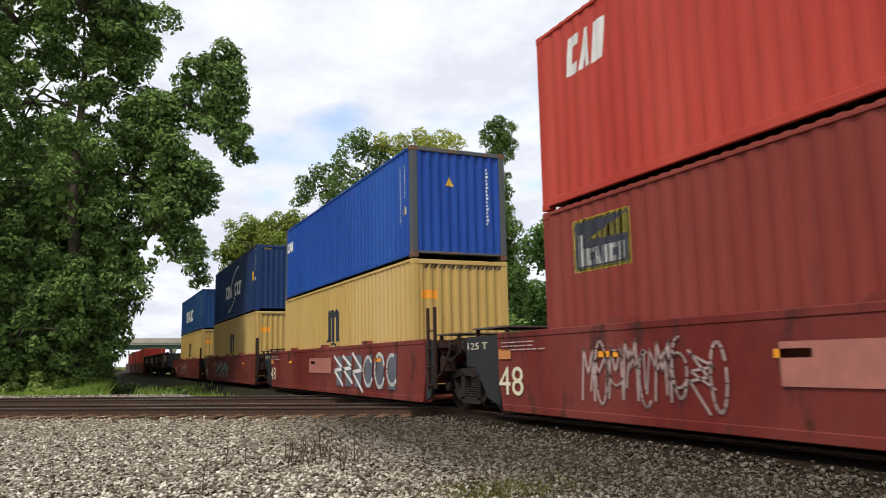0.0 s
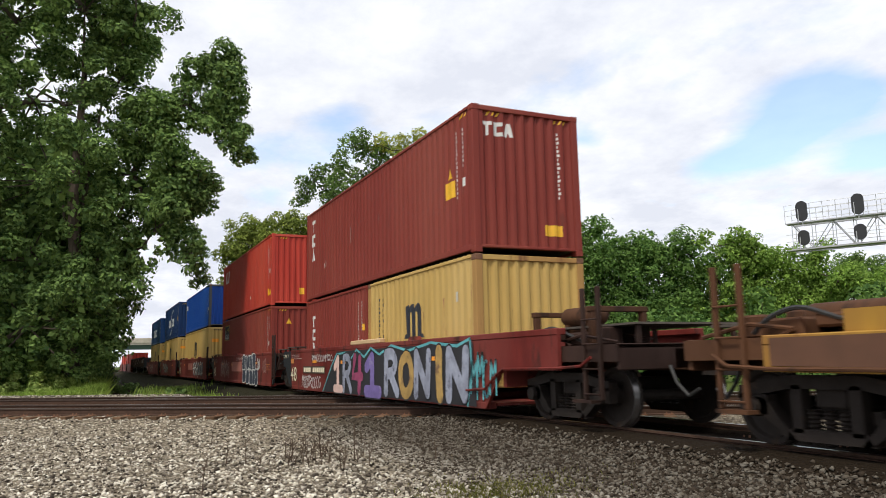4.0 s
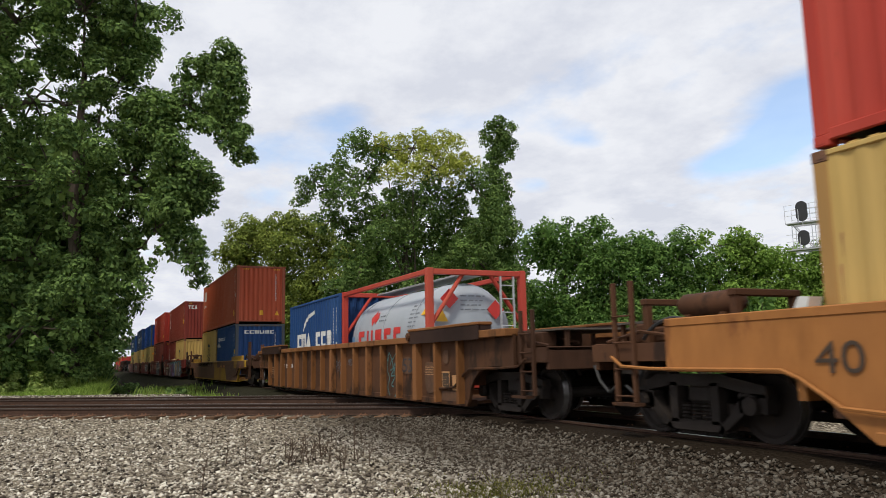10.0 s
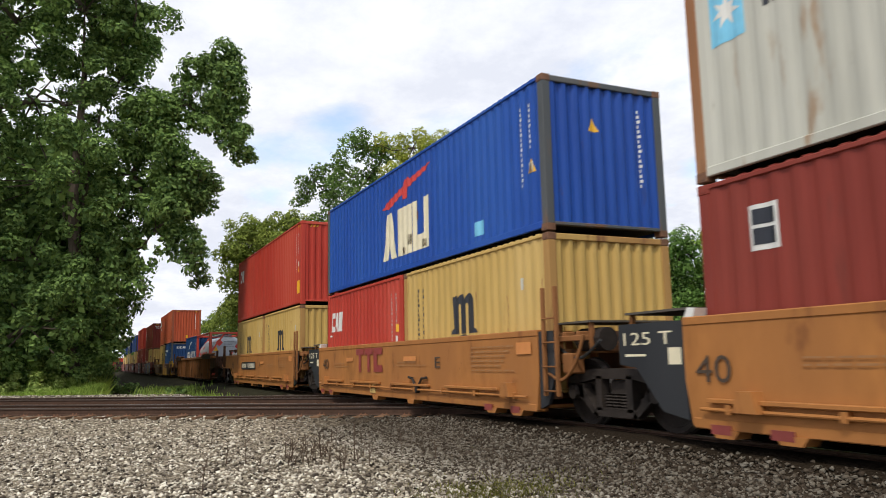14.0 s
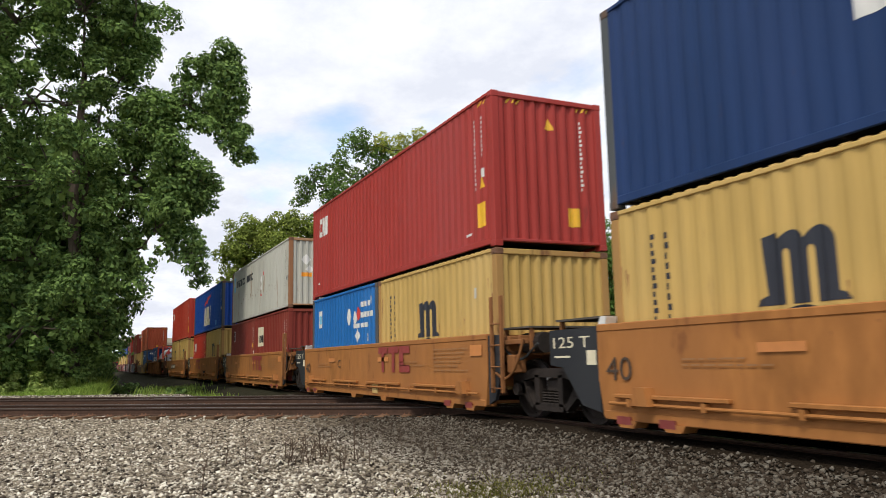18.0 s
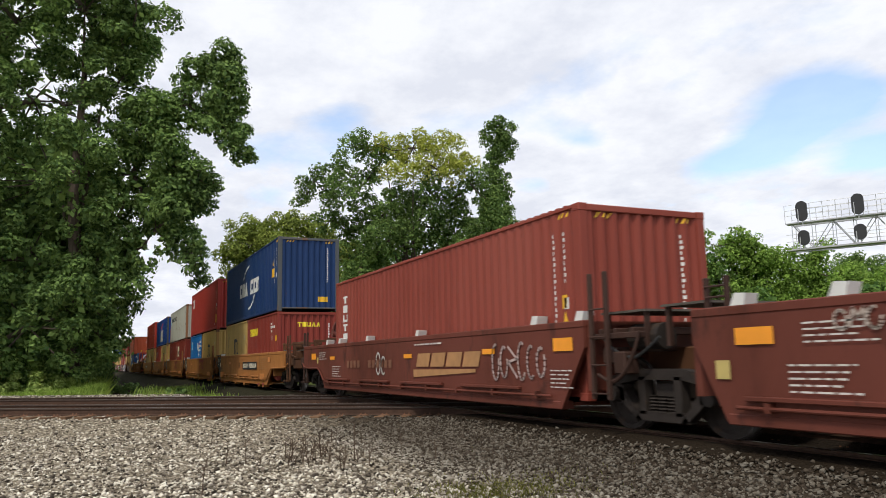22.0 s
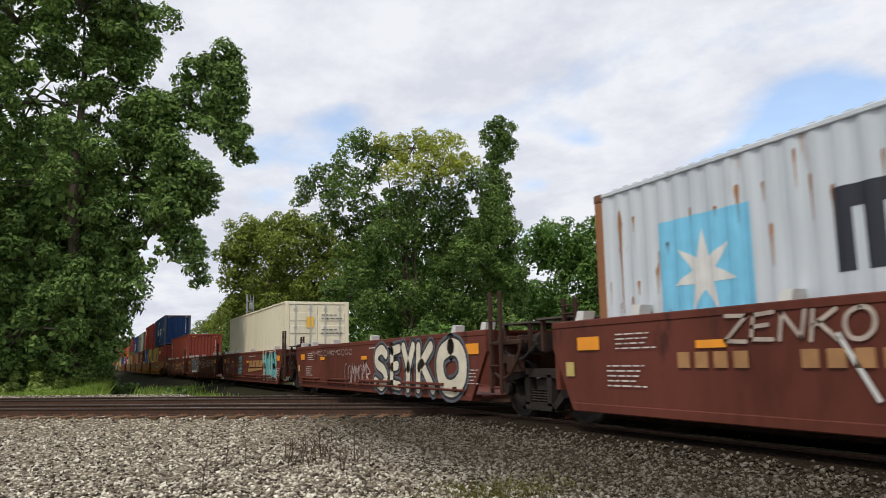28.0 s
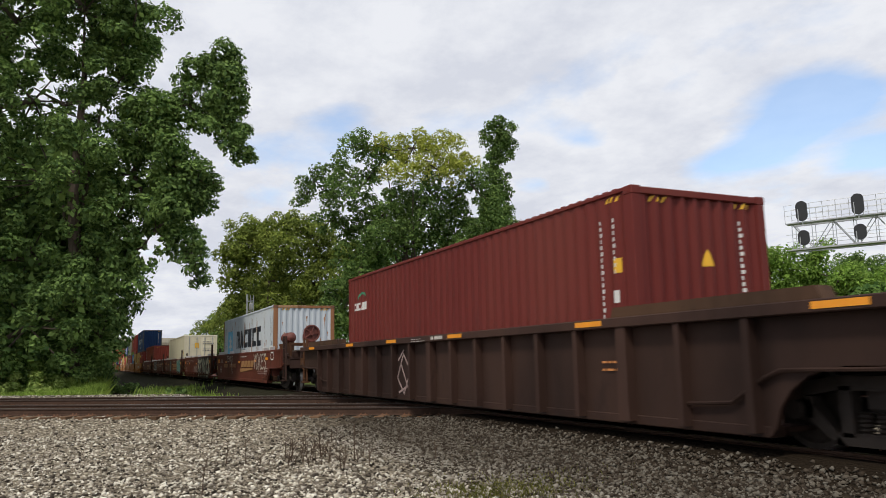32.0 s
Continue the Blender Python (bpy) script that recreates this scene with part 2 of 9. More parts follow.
def prism(bm, pts, y0, y1, swap=None):
    """A flat polygon of (x, z) points, thick from y0 to y1. swap 'x': points are (y, z) and the thickness runs along x; 'z': points (x, y), thickness along z."""
    def at(a, b, c):
        return (c, a, b) if swap == "x" else (a, b, c) if swap == "z" else (a, c, b)
    lo = [bm.verts.new(at(a, b, y0)) for a, b in pts]
    hi = [bm.verts.new(at(a, b, y1)) for a, b in pts]
    k = len(pts)
    bm.faces.new(lo)
    bm.faces.new(hi[::-1])
    for i in range(k):
        j = (i + 1) % k
        bm.faces.new((lo[i], hi[i], hi[j], lo[j]))
    return bm


def rod(bm, p, q, r, n=8, r2=None):
    p, q = Vector(p), Vector(q)
    d = (q - p).normalized()
    a = d.orthogonal().normalized()
    b = d.cross(a)
    lo, hi = [], []
    for i in range(n):
        w = 2 * math.pi * i / n
        o = a * math.cos(w) + b * math.sin(w)
        lo.append(bm.verts.new(p + o * r))
        hi.append(bm.verts.new(q + o * (r if r2 is None else r2)))
    bm.faces.new(lo[::-1])
    bm.faces.new(hi)
    for i in range(n):
        j = (i + 1) % n
        bm.faces.new((lo[i], lo[j], hi[j], hi[i]))
    return bm


def pipe(bm, pts, r, n=6):
    for p, q in zip(pts, pts[1:]):
        rod(bm, p, q, r, n)
    return bm


def smooth_3d(pts, n=4):
    """Rounds a line through its points."""
    out = []
    q = [pts[0]] + list(pts) + [pts[-1]]
    for a, b, c, d in zip(q, q[1:], q[2:], q[3:]):
        for i in range(n):
            t = i / n
            out.append(tuple(0.5 * (2 * b[k] + (c[k] - a[k]) * t + (2 * a[k] - 5 * b[k] + 4 * c[k] - d[k]) * t * t + (3 * b[k] - a[k] - 3 * c[k] + d[k]) * t ** 3) for k in range(3)))
    return out + [tuple(pts[-1])]


def lathe(bm, prof, axis="y", n=24):
    """Turns (radius, along) points round an axis through the origin."""
    rings = []
    for r, a in prof:
        ring = []
        for i in range(n):
            w = 2 * math.pi * i / n
            c, s = r * math.cos(w), r * math.sin(w)
            ring.append(bm.verts.new({"y": (c, a, s), "x": (a, c, s), "z": (c, s, a)}[axis]))
        rings.append(ring)
    for p, q in zip(rings, rings[1:]):
        for i in range(n):
            j = (i + 1) % n
            bm.faces.new((p[i], p[j], q[j], q[i]))
    if prof[0][0] > 1e-4:
        bm.faces.new(rings[0][::-1])
    if prof[-1][0] > 1e-4:
        bm.faces.new(rings[-1])
    return bm


def mesh_of(name, bm, material=None, smooth=False):
    bmesh.ops.recalc_face_normals(bm, faces=bm.faces)
    me = bpy.data.meshes.new(name)
    bm.to_mesh(me)
    bm.free()
    if material:
        me.materials.append(material)
    if smooth:
        me.shade_smooth()
    return me


def part(name, bm, material, parent, label="", smooth=False):
    """Links a bmesh as one mesh object under a thing or a part."""
    ob = new(name, mesh_of(name, bm, material, smooth))
    ob.parent = parent
    return tagged(ob, label)


def share(name, me, material, parent, m=None, label=""):
    """Links mesh data that alike parts share; the paint belongs to the object."""
    ob = new(name, me)
    if not me.materials:
        me.materials.append(None)
    if material:
        ob.material_slots[0].link = "OBJECT"
        ob.material_slots[0].material = material
    ob.parent = parent
    if m is not None:
        ob.matrix_basis = m
    return tagged(ob, label)


def empty(name, m, label="", category="", group="", kind=""):
    ob = new(name)
    ob.empty_display_size = 0.2
    ob.matrix_basis = m
    return tagged(ob, label, category, group, kind)


CARRIED = []            # what rolls with the train: (thing, place in the train, y, z)


def on_train(ob, u, y, z):
    ob.matrix_basis = pose(u, y, z)
    CARRIED.append((ob, u, y, z))
    return ob


# ---- ground and tracks ----
CROSS_DIR = Vector((0.631, 0.776, 0)).normalized()
CROSS_FAR = Vector((-CROSS_DIR.y, CROSS_DIR.x, 0))
CROSS_AT = [Vector((-23.8, -2.72, 0)), Vector((-23.8, -2.72, 0)) + CROSS_FAR * 4.3]     # a point on the middle of each crossing track


def cross_off(x, y, k=0):
    return (Vector((x, y, 0)) - CROSS_AT[k]).dot(CROSS_FAR)


def ground_z(x, y):
    """Height of the ground: the two beds near the rails' foot, gravel round them, and low rough land beyond."""
    a = abs(y - TRACK_Y)
    b = cross_off(x, y)
    c = max(0.0, -b - 1.6, b - 4.3 - 1.6)
    bed = min(a - 1.5 if a > 1.5 else 0.0, c)
    z = -0.20 - 0.24 * min(1.0, max(0.0, bed) / 1.6) ** 0.8
    z += 0.016 + 0.03 * noise.noise((x * 2.6, y * 2.6, 9.0)) if c < 0.3 and a > 1.7 else 0.0
    # dirt heaped against the outside of the train's rails
    heap = 0.05 if a < 0.82 else max(0.0, 0.16 - 0.13 * max(0.0, a - 1.15))
    z += heap * min(1.0, c / 0.8)
    flat = 1.0 if b < -1.0 else 0.15
    z += 0.05 * noise.noise((x * 0.35, y * 0.35, 3.1)) * min(1, bed) * flat
    z -= 0.06 * math.exp(-((b + 1.35) / 0.3) ** 2) * min(1.0, max(0.0, (5.5 - y) / 1.5))
    # ballast heaped beyond the second crossing track
    z += 0.30 * math.exp(-((b - 6.5) / 0.45) ** 2) * min(1.0, max(0.0, (4.5 - y) / 1.5))
    far = max(0.0, math.hypot(x + 10, y) - 45)
    z -= 0.15 * min(1.0, far / 60)
    z += 0.02 * noise.noise((x * 1.3, y * 1.3, 0)) * min(1, bed * 2) * flat
    return z


def axis_steps(near0, near1, step, reach):
    a = list(np.arange(near0, near1, step))
    lo, hi, s = [near0], [near1], step
    while lo[-1] > -reach:
        s *= 1.35
        lo.append(lo[-1] - s)
        hi.append(hi[-1] + s)
    return lo[:0:-1] + a + hi


def ground_mesh():
    xs, ys = axis_steps(-34, 2, 0.30, 2600), axis_steps(-4, 14, 0.25, 2600)
    verts = [(x, y, ground_z(x, y)) for y in ys for x in xs]
    w = len(xs)
    faces = [(j * w + i, j * w + i + 1, (j + 1) * w + i + 1, (j + 1) * w + i) for j in range(len(ys) - 1) for i in range(w - 1)]
    me = bpy.data.meshes.new("ground")
    me.from_pydata(verts, [], faces)
    me.shade_smooth()
    return me


def ground_material():
    m = bpy.data.materials.new("gravel_and_grass")
    m.use_nodes = True
    nt = m.node_tree
    n, ln = nt.nodes, nt.links
    b = n["Principled BSDF"]
    b.inputs["Roughness"].default_value = 0.95
    b.inputs["Specular IOR Level"].default_value = 0.06
    geo = n.new("ShaderNodeNewGeometry")
    sep = n.new("ShaderNodeSeparateXYZ")
    ln.new(geo.outputs["Position"], sep.inputs[0])

    def math_node(op, a, b_, c=None):
        k = n.new("ShaderNodeMath"); k.operation = op
        for i, v in enumerate((a, b_, c)):
            if v is None:
                continue
            if isinstance(v, (int, float)):
                k.inputs[i].default_value = v
            else:
                ln.new(v, k.inputs[i])
        return k.outputs[0]

    def ramp(v, lo, hi):
        k = n.new("ShaderNodeMapRange"); k.interpolation_type = "SMOOTHSTEP"
        ln.new(v, k.inputs["Value"])
        k.inputs["From Min"].default_value, k.inputs["From Max"].default_value = lo, hi
        return k.outputs[0]

    def nz(scale, detail=5, rough=0.55):
        k = n.new("ShaderNodeTexNoise")
        k.inputs["Scale"].default_value, k.inputs["Detail"].default_value, k.inputs["Roughness"].default_value = scale, detail, rough
        ln.new(geo.outputs["Position"], k.inputs["Vector"])
        return k.outputs[0]

    def mixc(f, a, b_):
        k = n.new("ShaderNodeMix"); k.data_type = "RGBA"
        ln.new(f, k.inputs["Factor"])
        for name, v in (("A", a), ("B", b_)):
            if isinstance(v, tuple):
                k.inputs[name].default_value = rgba(v)
            else:
                ln.new(v, k.inputs[name])
        return k.outputs["Result"]

    vor = n.new("ShaderNodeTexVoronoi")
    vor.inputs["Scale"].default_value = 22
    ln.new(geo.outputs["Position"], vor.inputs["Vector"])
    stone = n.new("ShaderNodeValToRGB")
    stone.color_ramp.elements[0].color, stone.color_ramp.elements[1].color = (0.028, 0.023, 0.016, 1), (0.52, 0.46, 0.35, 1)
    e = stone.color_ramp.elements.new(0.5); e.color = (0.17, 0.142, 0.105, 1)
    ln.new(vor.outputs["Color"], stone.inputs[0])
    wob = nz(0.5, 6)
    # brown, oily bed along the train's rails, with the train's shade painted into its tone
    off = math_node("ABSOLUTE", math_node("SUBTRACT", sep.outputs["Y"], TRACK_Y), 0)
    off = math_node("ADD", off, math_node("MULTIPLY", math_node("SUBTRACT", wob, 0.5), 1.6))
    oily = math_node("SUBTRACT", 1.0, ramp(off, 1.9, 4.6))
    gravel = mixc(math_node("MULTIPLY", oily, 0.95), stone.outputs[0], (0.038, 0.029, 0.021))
    # shade in the colour: dark beside the rails, darkest between them
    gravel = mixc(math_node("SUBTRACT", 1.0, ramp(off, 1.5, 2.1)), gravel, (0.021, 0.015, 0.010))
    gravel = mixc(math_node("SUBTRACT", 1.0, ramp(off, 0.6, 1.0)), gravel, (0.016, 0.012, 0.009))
    # dark soil beyond the crossing; the strong shade there is part of its colour
    soil = n.new("ShaderNodeValToRGB")
    soil.color_ramp.elements[0].color, soil.color_ramp.elements[1].color = (0.014, 0.013, 0.008, 1), (0.042, 0.04, 0.024, 1)
    ln.new(nz(1.4, 8), soil.inputs[0])
    # land away from the beds: grass and soil
    cx = math_node("MULTIPLY", math_node("SUBTRACT", sep.outputs["X"], CROSS_AT[0].x), CROSS_FAR.x)
    cyy = math_node("MULTIPLY", math_node("SUBTRACT", sep.outputs["Y"], CROSS_AT[0].y), CROSS_FAR.y)
    cross = math_node("ADD", cx, cyy)
    cross = math_node("ADD", cross, math_node("MULTIPLY", math_node("SUBTRACT", wob, 0.5), 2.2))
    beyond = ramp(cross, 7.6, 8.8)
    awayt = ramp(off, 5.5, 7.0)
    farside = ramp(sep.outputs["Y"], 12.5, 14.5)
    land = math_node("MAXIMUM", math_node("MULTIPLY", beyond, awayt), farside)
    green = n.new("ShaderNodeValToRGB")
    green.color_ramp.elements[0].color, green.color_ramp.elements[1].color = (0.035, 0.06, 0.015, 1), (0.13, 0.16, 0.04, 1)
    ln.new(nz(3.0, 8), green.inputs[0])
    gravel = mixc(ramp(cross, 7.4, 8.4), gravel, soil.outputs[0])
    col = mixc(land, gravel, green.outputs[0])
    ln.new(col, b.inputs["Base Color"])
    bp = n.new("ShaderNodeBump")
    bp.inputs["Strength"].default_value, bp.inputs["Distance"].default_value = 0.9, 0.03
    ln.new(vor.outputs["Distance"], bp.inputs["Height"])
    ln.new(bp.outputs[0], b.inputs["Normal"])
    return m


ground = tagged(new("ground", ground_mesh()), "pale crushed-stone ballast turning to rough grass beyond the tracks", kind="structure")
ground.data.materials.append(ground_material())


def rail_mesh(length, head):
    """A rail of the usual section along x, its head's top at z = 0."""
    pts = [(-0.07, -0.18), (0.07, -0.18), (0.07, -0.168), (0.012, -0.15), (0.012, -0.045), (0.036, -0.034), (0.036, -0.004), (0.03, 0), (-0.03, 0), (-0.036, -0.004), (-0.036, -0.034), (-0.012, -0.045),
           (-0.012, -0.15), (-0.07, -0.168)]
    bm = bmesh.new()
    prism(bm, pts, -length / 2, length / 2, "x")
    me = mesh_of("rail", bm, M_RAILSIDE)
    me.materials.append(M_RAILTOP)
    me.materials.append(head)
    for p in me.polygons:
        if -0.034 < p.center.z < -0.001 and abs(p.normal.y) > 0.3:
            p.material_index = 2
        if p.normal.z > 0.9 and p.center.z > -0.01:
            p.material_index = 1
    return me


M_OLDTIE = surface("weathered_timber", (0.115, 0.070, 0.042), 0.9, 0, 0.35, 5, 40, 0.4, stretch=(1, 0.15, 1), random_tone=0.35, spec=0.1)
M_TIE = surface("creosoted_timber", (0.032, 0.023, 0.016), 0.85, 0, 0.35, 5, 40, 0.4, stretch=(1, 0.15, 1), random_tone=0.3, spec=0.1)


def track(name, middle, along, length, label, ties_from, ties_to):
    """A track: two rails and its wooden ties, a straight line through middle."""
    ang = math.atan2(along.y, along.x)
    tr = empty(name, Matrix.Translation(middle) @ Matrix.Rotation(ang, 4, "Z"), label, "", "", "structure")
    me = rail_mesh(length, M_RAILSIDE if name == "train_track" else M_RAILHEAD)
    for s in (-1, 1):
        share("rail", me, None, tr, pose(0, s * 0.7525, 0))
    bm = bmesh.new()
    box(bm, -0.115, 0.115, -1.29, 1.29, -0.34, -0.176, 0.012)
    tie = mesh_of("tie", bm, M_TIE if name == "train_track" else M_OLDTIE)
    bm = bmesh.new()
    box(bm, -0.09, 0.09, -0.17, 0.17, -0.18, -0.165)
    for k in (-0.11, 0.11):
        box(bm, -0.06, -0.04, k - 0.01, k + 0.01, -0.17, -0.13)
        box(bm, 0.04, 0.06, k - 0.01, k + 0.01, -0.17, -0.13)
    plate = mesh_of("tie_plate", bm, M_RUST)
    rng = random.Random(5)
    x = ties_from
    while x < ties_to:
        t = share("tie", tie, None, tr, pose(x, rng.uniform(-0.05, 0.05), rng.uniform(-0.012, 0.01), 0, 0, rng.uniform(-1.5, 1.5)))
        for s in (-1, 1):
            share("tie_plate", plate, None, t, pose(0, s * 0.7525, 0))
        x += 0.495
    return tr


def all_tracks():
    track("train_track", Vector((0, TRACK_Y, 0)), Vector((-1, 0, 0)), 900, "main track of rusty rails on dark ties", -4, 60)
    track("crossing_track", CROSS_AT[0], CROSS_DIR, 300, "crossing track of rusty rails on weathered ties", -12, 26)
    track("crossing_track", CROSS_AT[1], CROSS_DIR, 300, "second crossing track of rusty rails", -14, 26)


# ---- containers ----
def corrugation(x, half, pitch, depth):
    """How far the sheet lies inwards at x; flat margins at both ends."""
    if abs(x) > half:
        return 0.0
    k = ((x + half) / pitch) % 1.0
    if k < 0.26:
        return 0.0
    if k < 0.5:
        return depth * (k - 0.26) / 0.24
    if k < 0.76:
        return depth
    return depth * (1 - (k - 0.76) / 0.24)


def breaks(half, pitch):
    out, k = [], 0
    n = round(2 * half / pitch)
    for i in range(n):
        for f in (0, 0.26, 0.5, 0.76):
            out.append(-half + (i + f) * pitch)
    return out + [half]


SHEETS = {}


def sheet(key, width, z0, z1, pitch, depth):
    """A corrugated wall in the plane y = 0 facing -y, its ridges outwards; as wide as width."""
    if key not in SHEETS:
        n = max(1, round((width - 0.12) / pitch))
        p = (width - 0.12) / n
        half = n * p / 2
        xs = [-width / 2] + breaks(half, p) + [width / 2]
        bm = bmesh.new()
        lo = [bm.verts.new((x, corrugation(x, half - 1e-6, p, depth), z0)) for x in xs]
        hi = [bm.verts.new((x, corrugation(x, half - 1e-6, p, depth), z1)) for x in xs]
        for i in range(len(xs) - 1):
            bm.faces.new((lo[i], lo[i + 1], hi[i + 1], hi[i]))
        me = bpy.data.meshes.new("corrugated_sheet")
        bm.to_mesh(me)
        bm.free()
        me.materials.append(None)
        SHEETS[key] = (me, half, p, depth)
    return SHEETS[key]


SHARED = {}


def shared(key, build):
    if key not in SHARED:
        bm = bmesh.new()
        build(bm)
        SHARED[key] = mesh_of(key.split("|")[0], bm)
        if not SHARED[key].materials:
            SHARED[key].materials.append(None)
    return SHARED[key]


def container(length, height, colour, label, posts=None, doors=False, castings=None):
    """A steel box container: corrugated walls, posts, rails, castings, roof; its middle at x = 0, base at z = 0, near side towards -y."""
    L, W, H = length / 2, SIDE, height
    pc = paint(colour)
    pp = paint(posts) if posts else pc
    cc = castings or pp
    c = empty("shipping_container", pose(0, 0, 0), label, "container", "containers on the train")
    kk = "%.2f %.2f" % (length, height)
    side, sh, sp, sd = sheet("side" + kk, length - 0.30, 0.15, H - 0.055, 0.278, 0.019)
    endm, eh, ep, ed = sheet("end" + kk, 2 * W - 0.26, 0.13, H - 0.10, 0.235, 0.045)
    share("side_panel", side, pc, c, pose(0, -W + 0.022, 0))
    share("side_panel", side, pc, c, pose(0, W - 0.022, 0, 0, 0, 180))
    share("end_panel", endm, pc, c, pose(-L + 0.03, 0, 0, 0, 0, -90))
    if not doors:
        share("end_panel", endm, pc, c, pose(L - 0.03, 0, 0, 0, 0, 90))
    else:
        def leaf(bm):
            box(bm, -0.03, 0.0, -0.56, 0.56, 0.13, H - 0.12)
            for k in range(5):
                z = 0.3 + k * (H - 0.55) / 5
                box(bm, 0.0, 0.018, -0.48, 0.48, z, z + 0.30, 0.008)
        me = shared("door|" + kk, leaf)
        for s in (-1, 1):
            d = share("door", me, pc, c, pose(L - 0.03, s * 0.565, 0), "cargo door with locking bars")
            for q in (-0.28, 0.28):
                bm = bmesh.new()
                rod(bm, (0.035, q, 0.12), (0.035, q, H - 0.1), 0.02, 8)
                for z in (0.35, 1.1, 1.9, H - 0.3):
                    box(bm, 0.0, 0.05, q - 0.05, q + 0.05, z, z + 0.06)
                box(bm, 0.03, 0.06, q - 0.18, q + 0.02, 1.12, 1.16)
                part("locking_bar", bm, M_GALV, d)
    share("corner_post", shared("post|%.2f" % H, lambda bm: box(bm, -0.08, 0.08, -0.075, 0.075, 0.11, H - 0.11, 0.012)), pp, c, pose(L - 0.085, -W + 0.08, 0))
    for sx, sy in ((1, 1), (-1, 1), (-1, -1)):
        share("corner_post", SHARED["post|%.2f" % H], pp, c, pose(sx * (L - 0.085), sy * (W - 0.08), 0))

    def cast(bm):
        box(bm, -0.089, 0.089, -0.081, 0.081, 0, 0.118, 0.01)
        box(bm, -0.04, 0.04, -0.086, -0.08, 0.03, 0.09)
    for sx in (-1, 1):
        for sy in (-1, 1):
            for z in (0, H - 0.118):
                share("corner_casting", shared("casting", cast), cc, c, pose(sx * (L - 0.089), sy * (W - 0.081), z, 0, 0, 0 if sy < 0 else 180))
    for sy in (-1, 1):
        share("top_rail", shared("toprail|%.2f" % length, lambda bm: box(bm, -L + 0.17, L - 0.17, -0.03, 0.03, -0.06, 0, 0.01)), pc, c, pose(0, sy * (W - 0.035), H - 0.004))

        def low(bm):
            box(bm, -L + 0.17, L - 0.17, -0.03, 0.03, 0.055, 0.17, 0.01)
        share("bottom_rail", shared("lowrail|%.2f" % length, low), pc, c, pose(0, sy * (W - 0.035), 0))
    for sx in (-1, 1):
        share("end_header", shared("header", lambda bm: box(bm, -0.05, 0.05, -W + 0.16, W - 0.16, -0.11, -0.01, 0.01)), pp, c, pose(sx * (L - 0.06), 0, H))
        share("end_sill", shared("sill", lambda bm: box(bm, -0.05, 0.05, -W + 0.16, W - 0.16, 0.095, 0.15, 0.01)), pp, c, pose(sx * (L - 0.06), 0, 0))

    def roof(bm):
        box(bm, -L + 0.12, L - 0.12, -W + 0.06, W - 0.06, -0.05, -0.02)
        k = -L + 0.4
        while k < L - 0.4:
            box(bm, k, k + 0.10, -W + 0.03, W - 0.03, -0.02, 0.016)
            k += 0.21
    share("roof", shared("roof|%.2f" % length, roof), pc, c, pose(0, 0, H))

    def floor_(bm):
        box(bm, -L + 0.2, L - 0.2, -W + 0.07, W - 0.07, 0.11, 0.15)
        k = -L + 0.5
        while k < L - 0.5:
            box(bm, k, k + 0.05, -W + 0.09, W - 0.09, 0.05, 0.11)
            k += 0.6
    share("floor_frame", shared("floor|%.2f" % length, floor_), M_IRON, c)
    return c


def outline_mesh(polys):
    """Flat shapes in the plane y = 0, from lists of (x, z) points."""
    bm = bmesh.new()
    for p in polys:
        f = bm.faces.new([bm.verts.new((x, 0, z)) for x, z in p])
    bmesh.ops.recalc_face_normals(bm, faces=bm.faces)
    return bm


def fold_on_side(bm, width, pitch0, depth, lift=0.004):
    """Cuts flat paint at every fold of the corrugated wall and lays it on the sheet."""
    n = max(1, round((width - 0.12) / pitch0))
    p = (width - 0.12) / n
    half = n * p / 2
    x0, x1 = min(v.co.x for v in bm.verts), max(v.co.x for v in bm.verts)
    for b in breaks(half, p):
        if x0 < b < x1:
            bmesh.ops.bisect_plane(bm, geom=bm.verts[:] + bm.edges[:] + bm.faces[:], plane_co=(b, 0, 0), plane_no=(1, 0, 0))
    for v in bm.verts:
        v.co.y = corrugation(v.co.x, half - 1e-6, p, depth) - lift


def on_side(c, length, name, polys, material, label=""):
    """Paint on a container's near side; x from the middle, z from the base."""
    if name == "trade_mark" and len(polys) > 1:
        for p in polys[1:]:
            on_side(c, length, "mark_block", [p], material, label)
        name, polys = "mark_block", polys[:1]
    bm = outline_mesh(polys)
    fold_on_side(bm, length - 0.30, 0.278, 0.019)
    for v in bm.verts:
        v.co.y += -SIDE + 0.022
    return tag_small(part(name, bm, material, c, label), name)


SMALL = ("code_strip", "height_warning", "rust_staining", "rust_stain", "stencil", "number_bars", "scuff", "graffiti", "hazard_decal")


def tag_small(ob, name):
    """Marks too small to pick apart one by one stay joined."""
    return tagged(ob, kind="stuff") if name in SMALL else ob


def on_end(c, length, name, polys, material, label=""):
    """Paint on the end that faces +x; points are (y from the near edge's side, z)."""
    if name == "trade_mark" and len(polys) > 1:
        for p in polys[1:]:
            on_end(c, length, "mark_block", [p], material, label)
        name, polys = "mark_block", polys[:1]
    bm = outline_mesh(polys)
    fold_on_side(bm, 2 * SIDE - 0.26, 0.235, 0.045)
    ob = part(name, bm, material, c, label)
    ob.matrix_basis = pose(length / 2 - 0.03, 0, 0, 0, 0, 90)
    return tag_small(ob, name)


def rect(x0, x1, z0, z1, slant=0.0):
    return [(x0, z0), (x1, z0), (x1 + slant, z1), (x0 + slant, z1)]


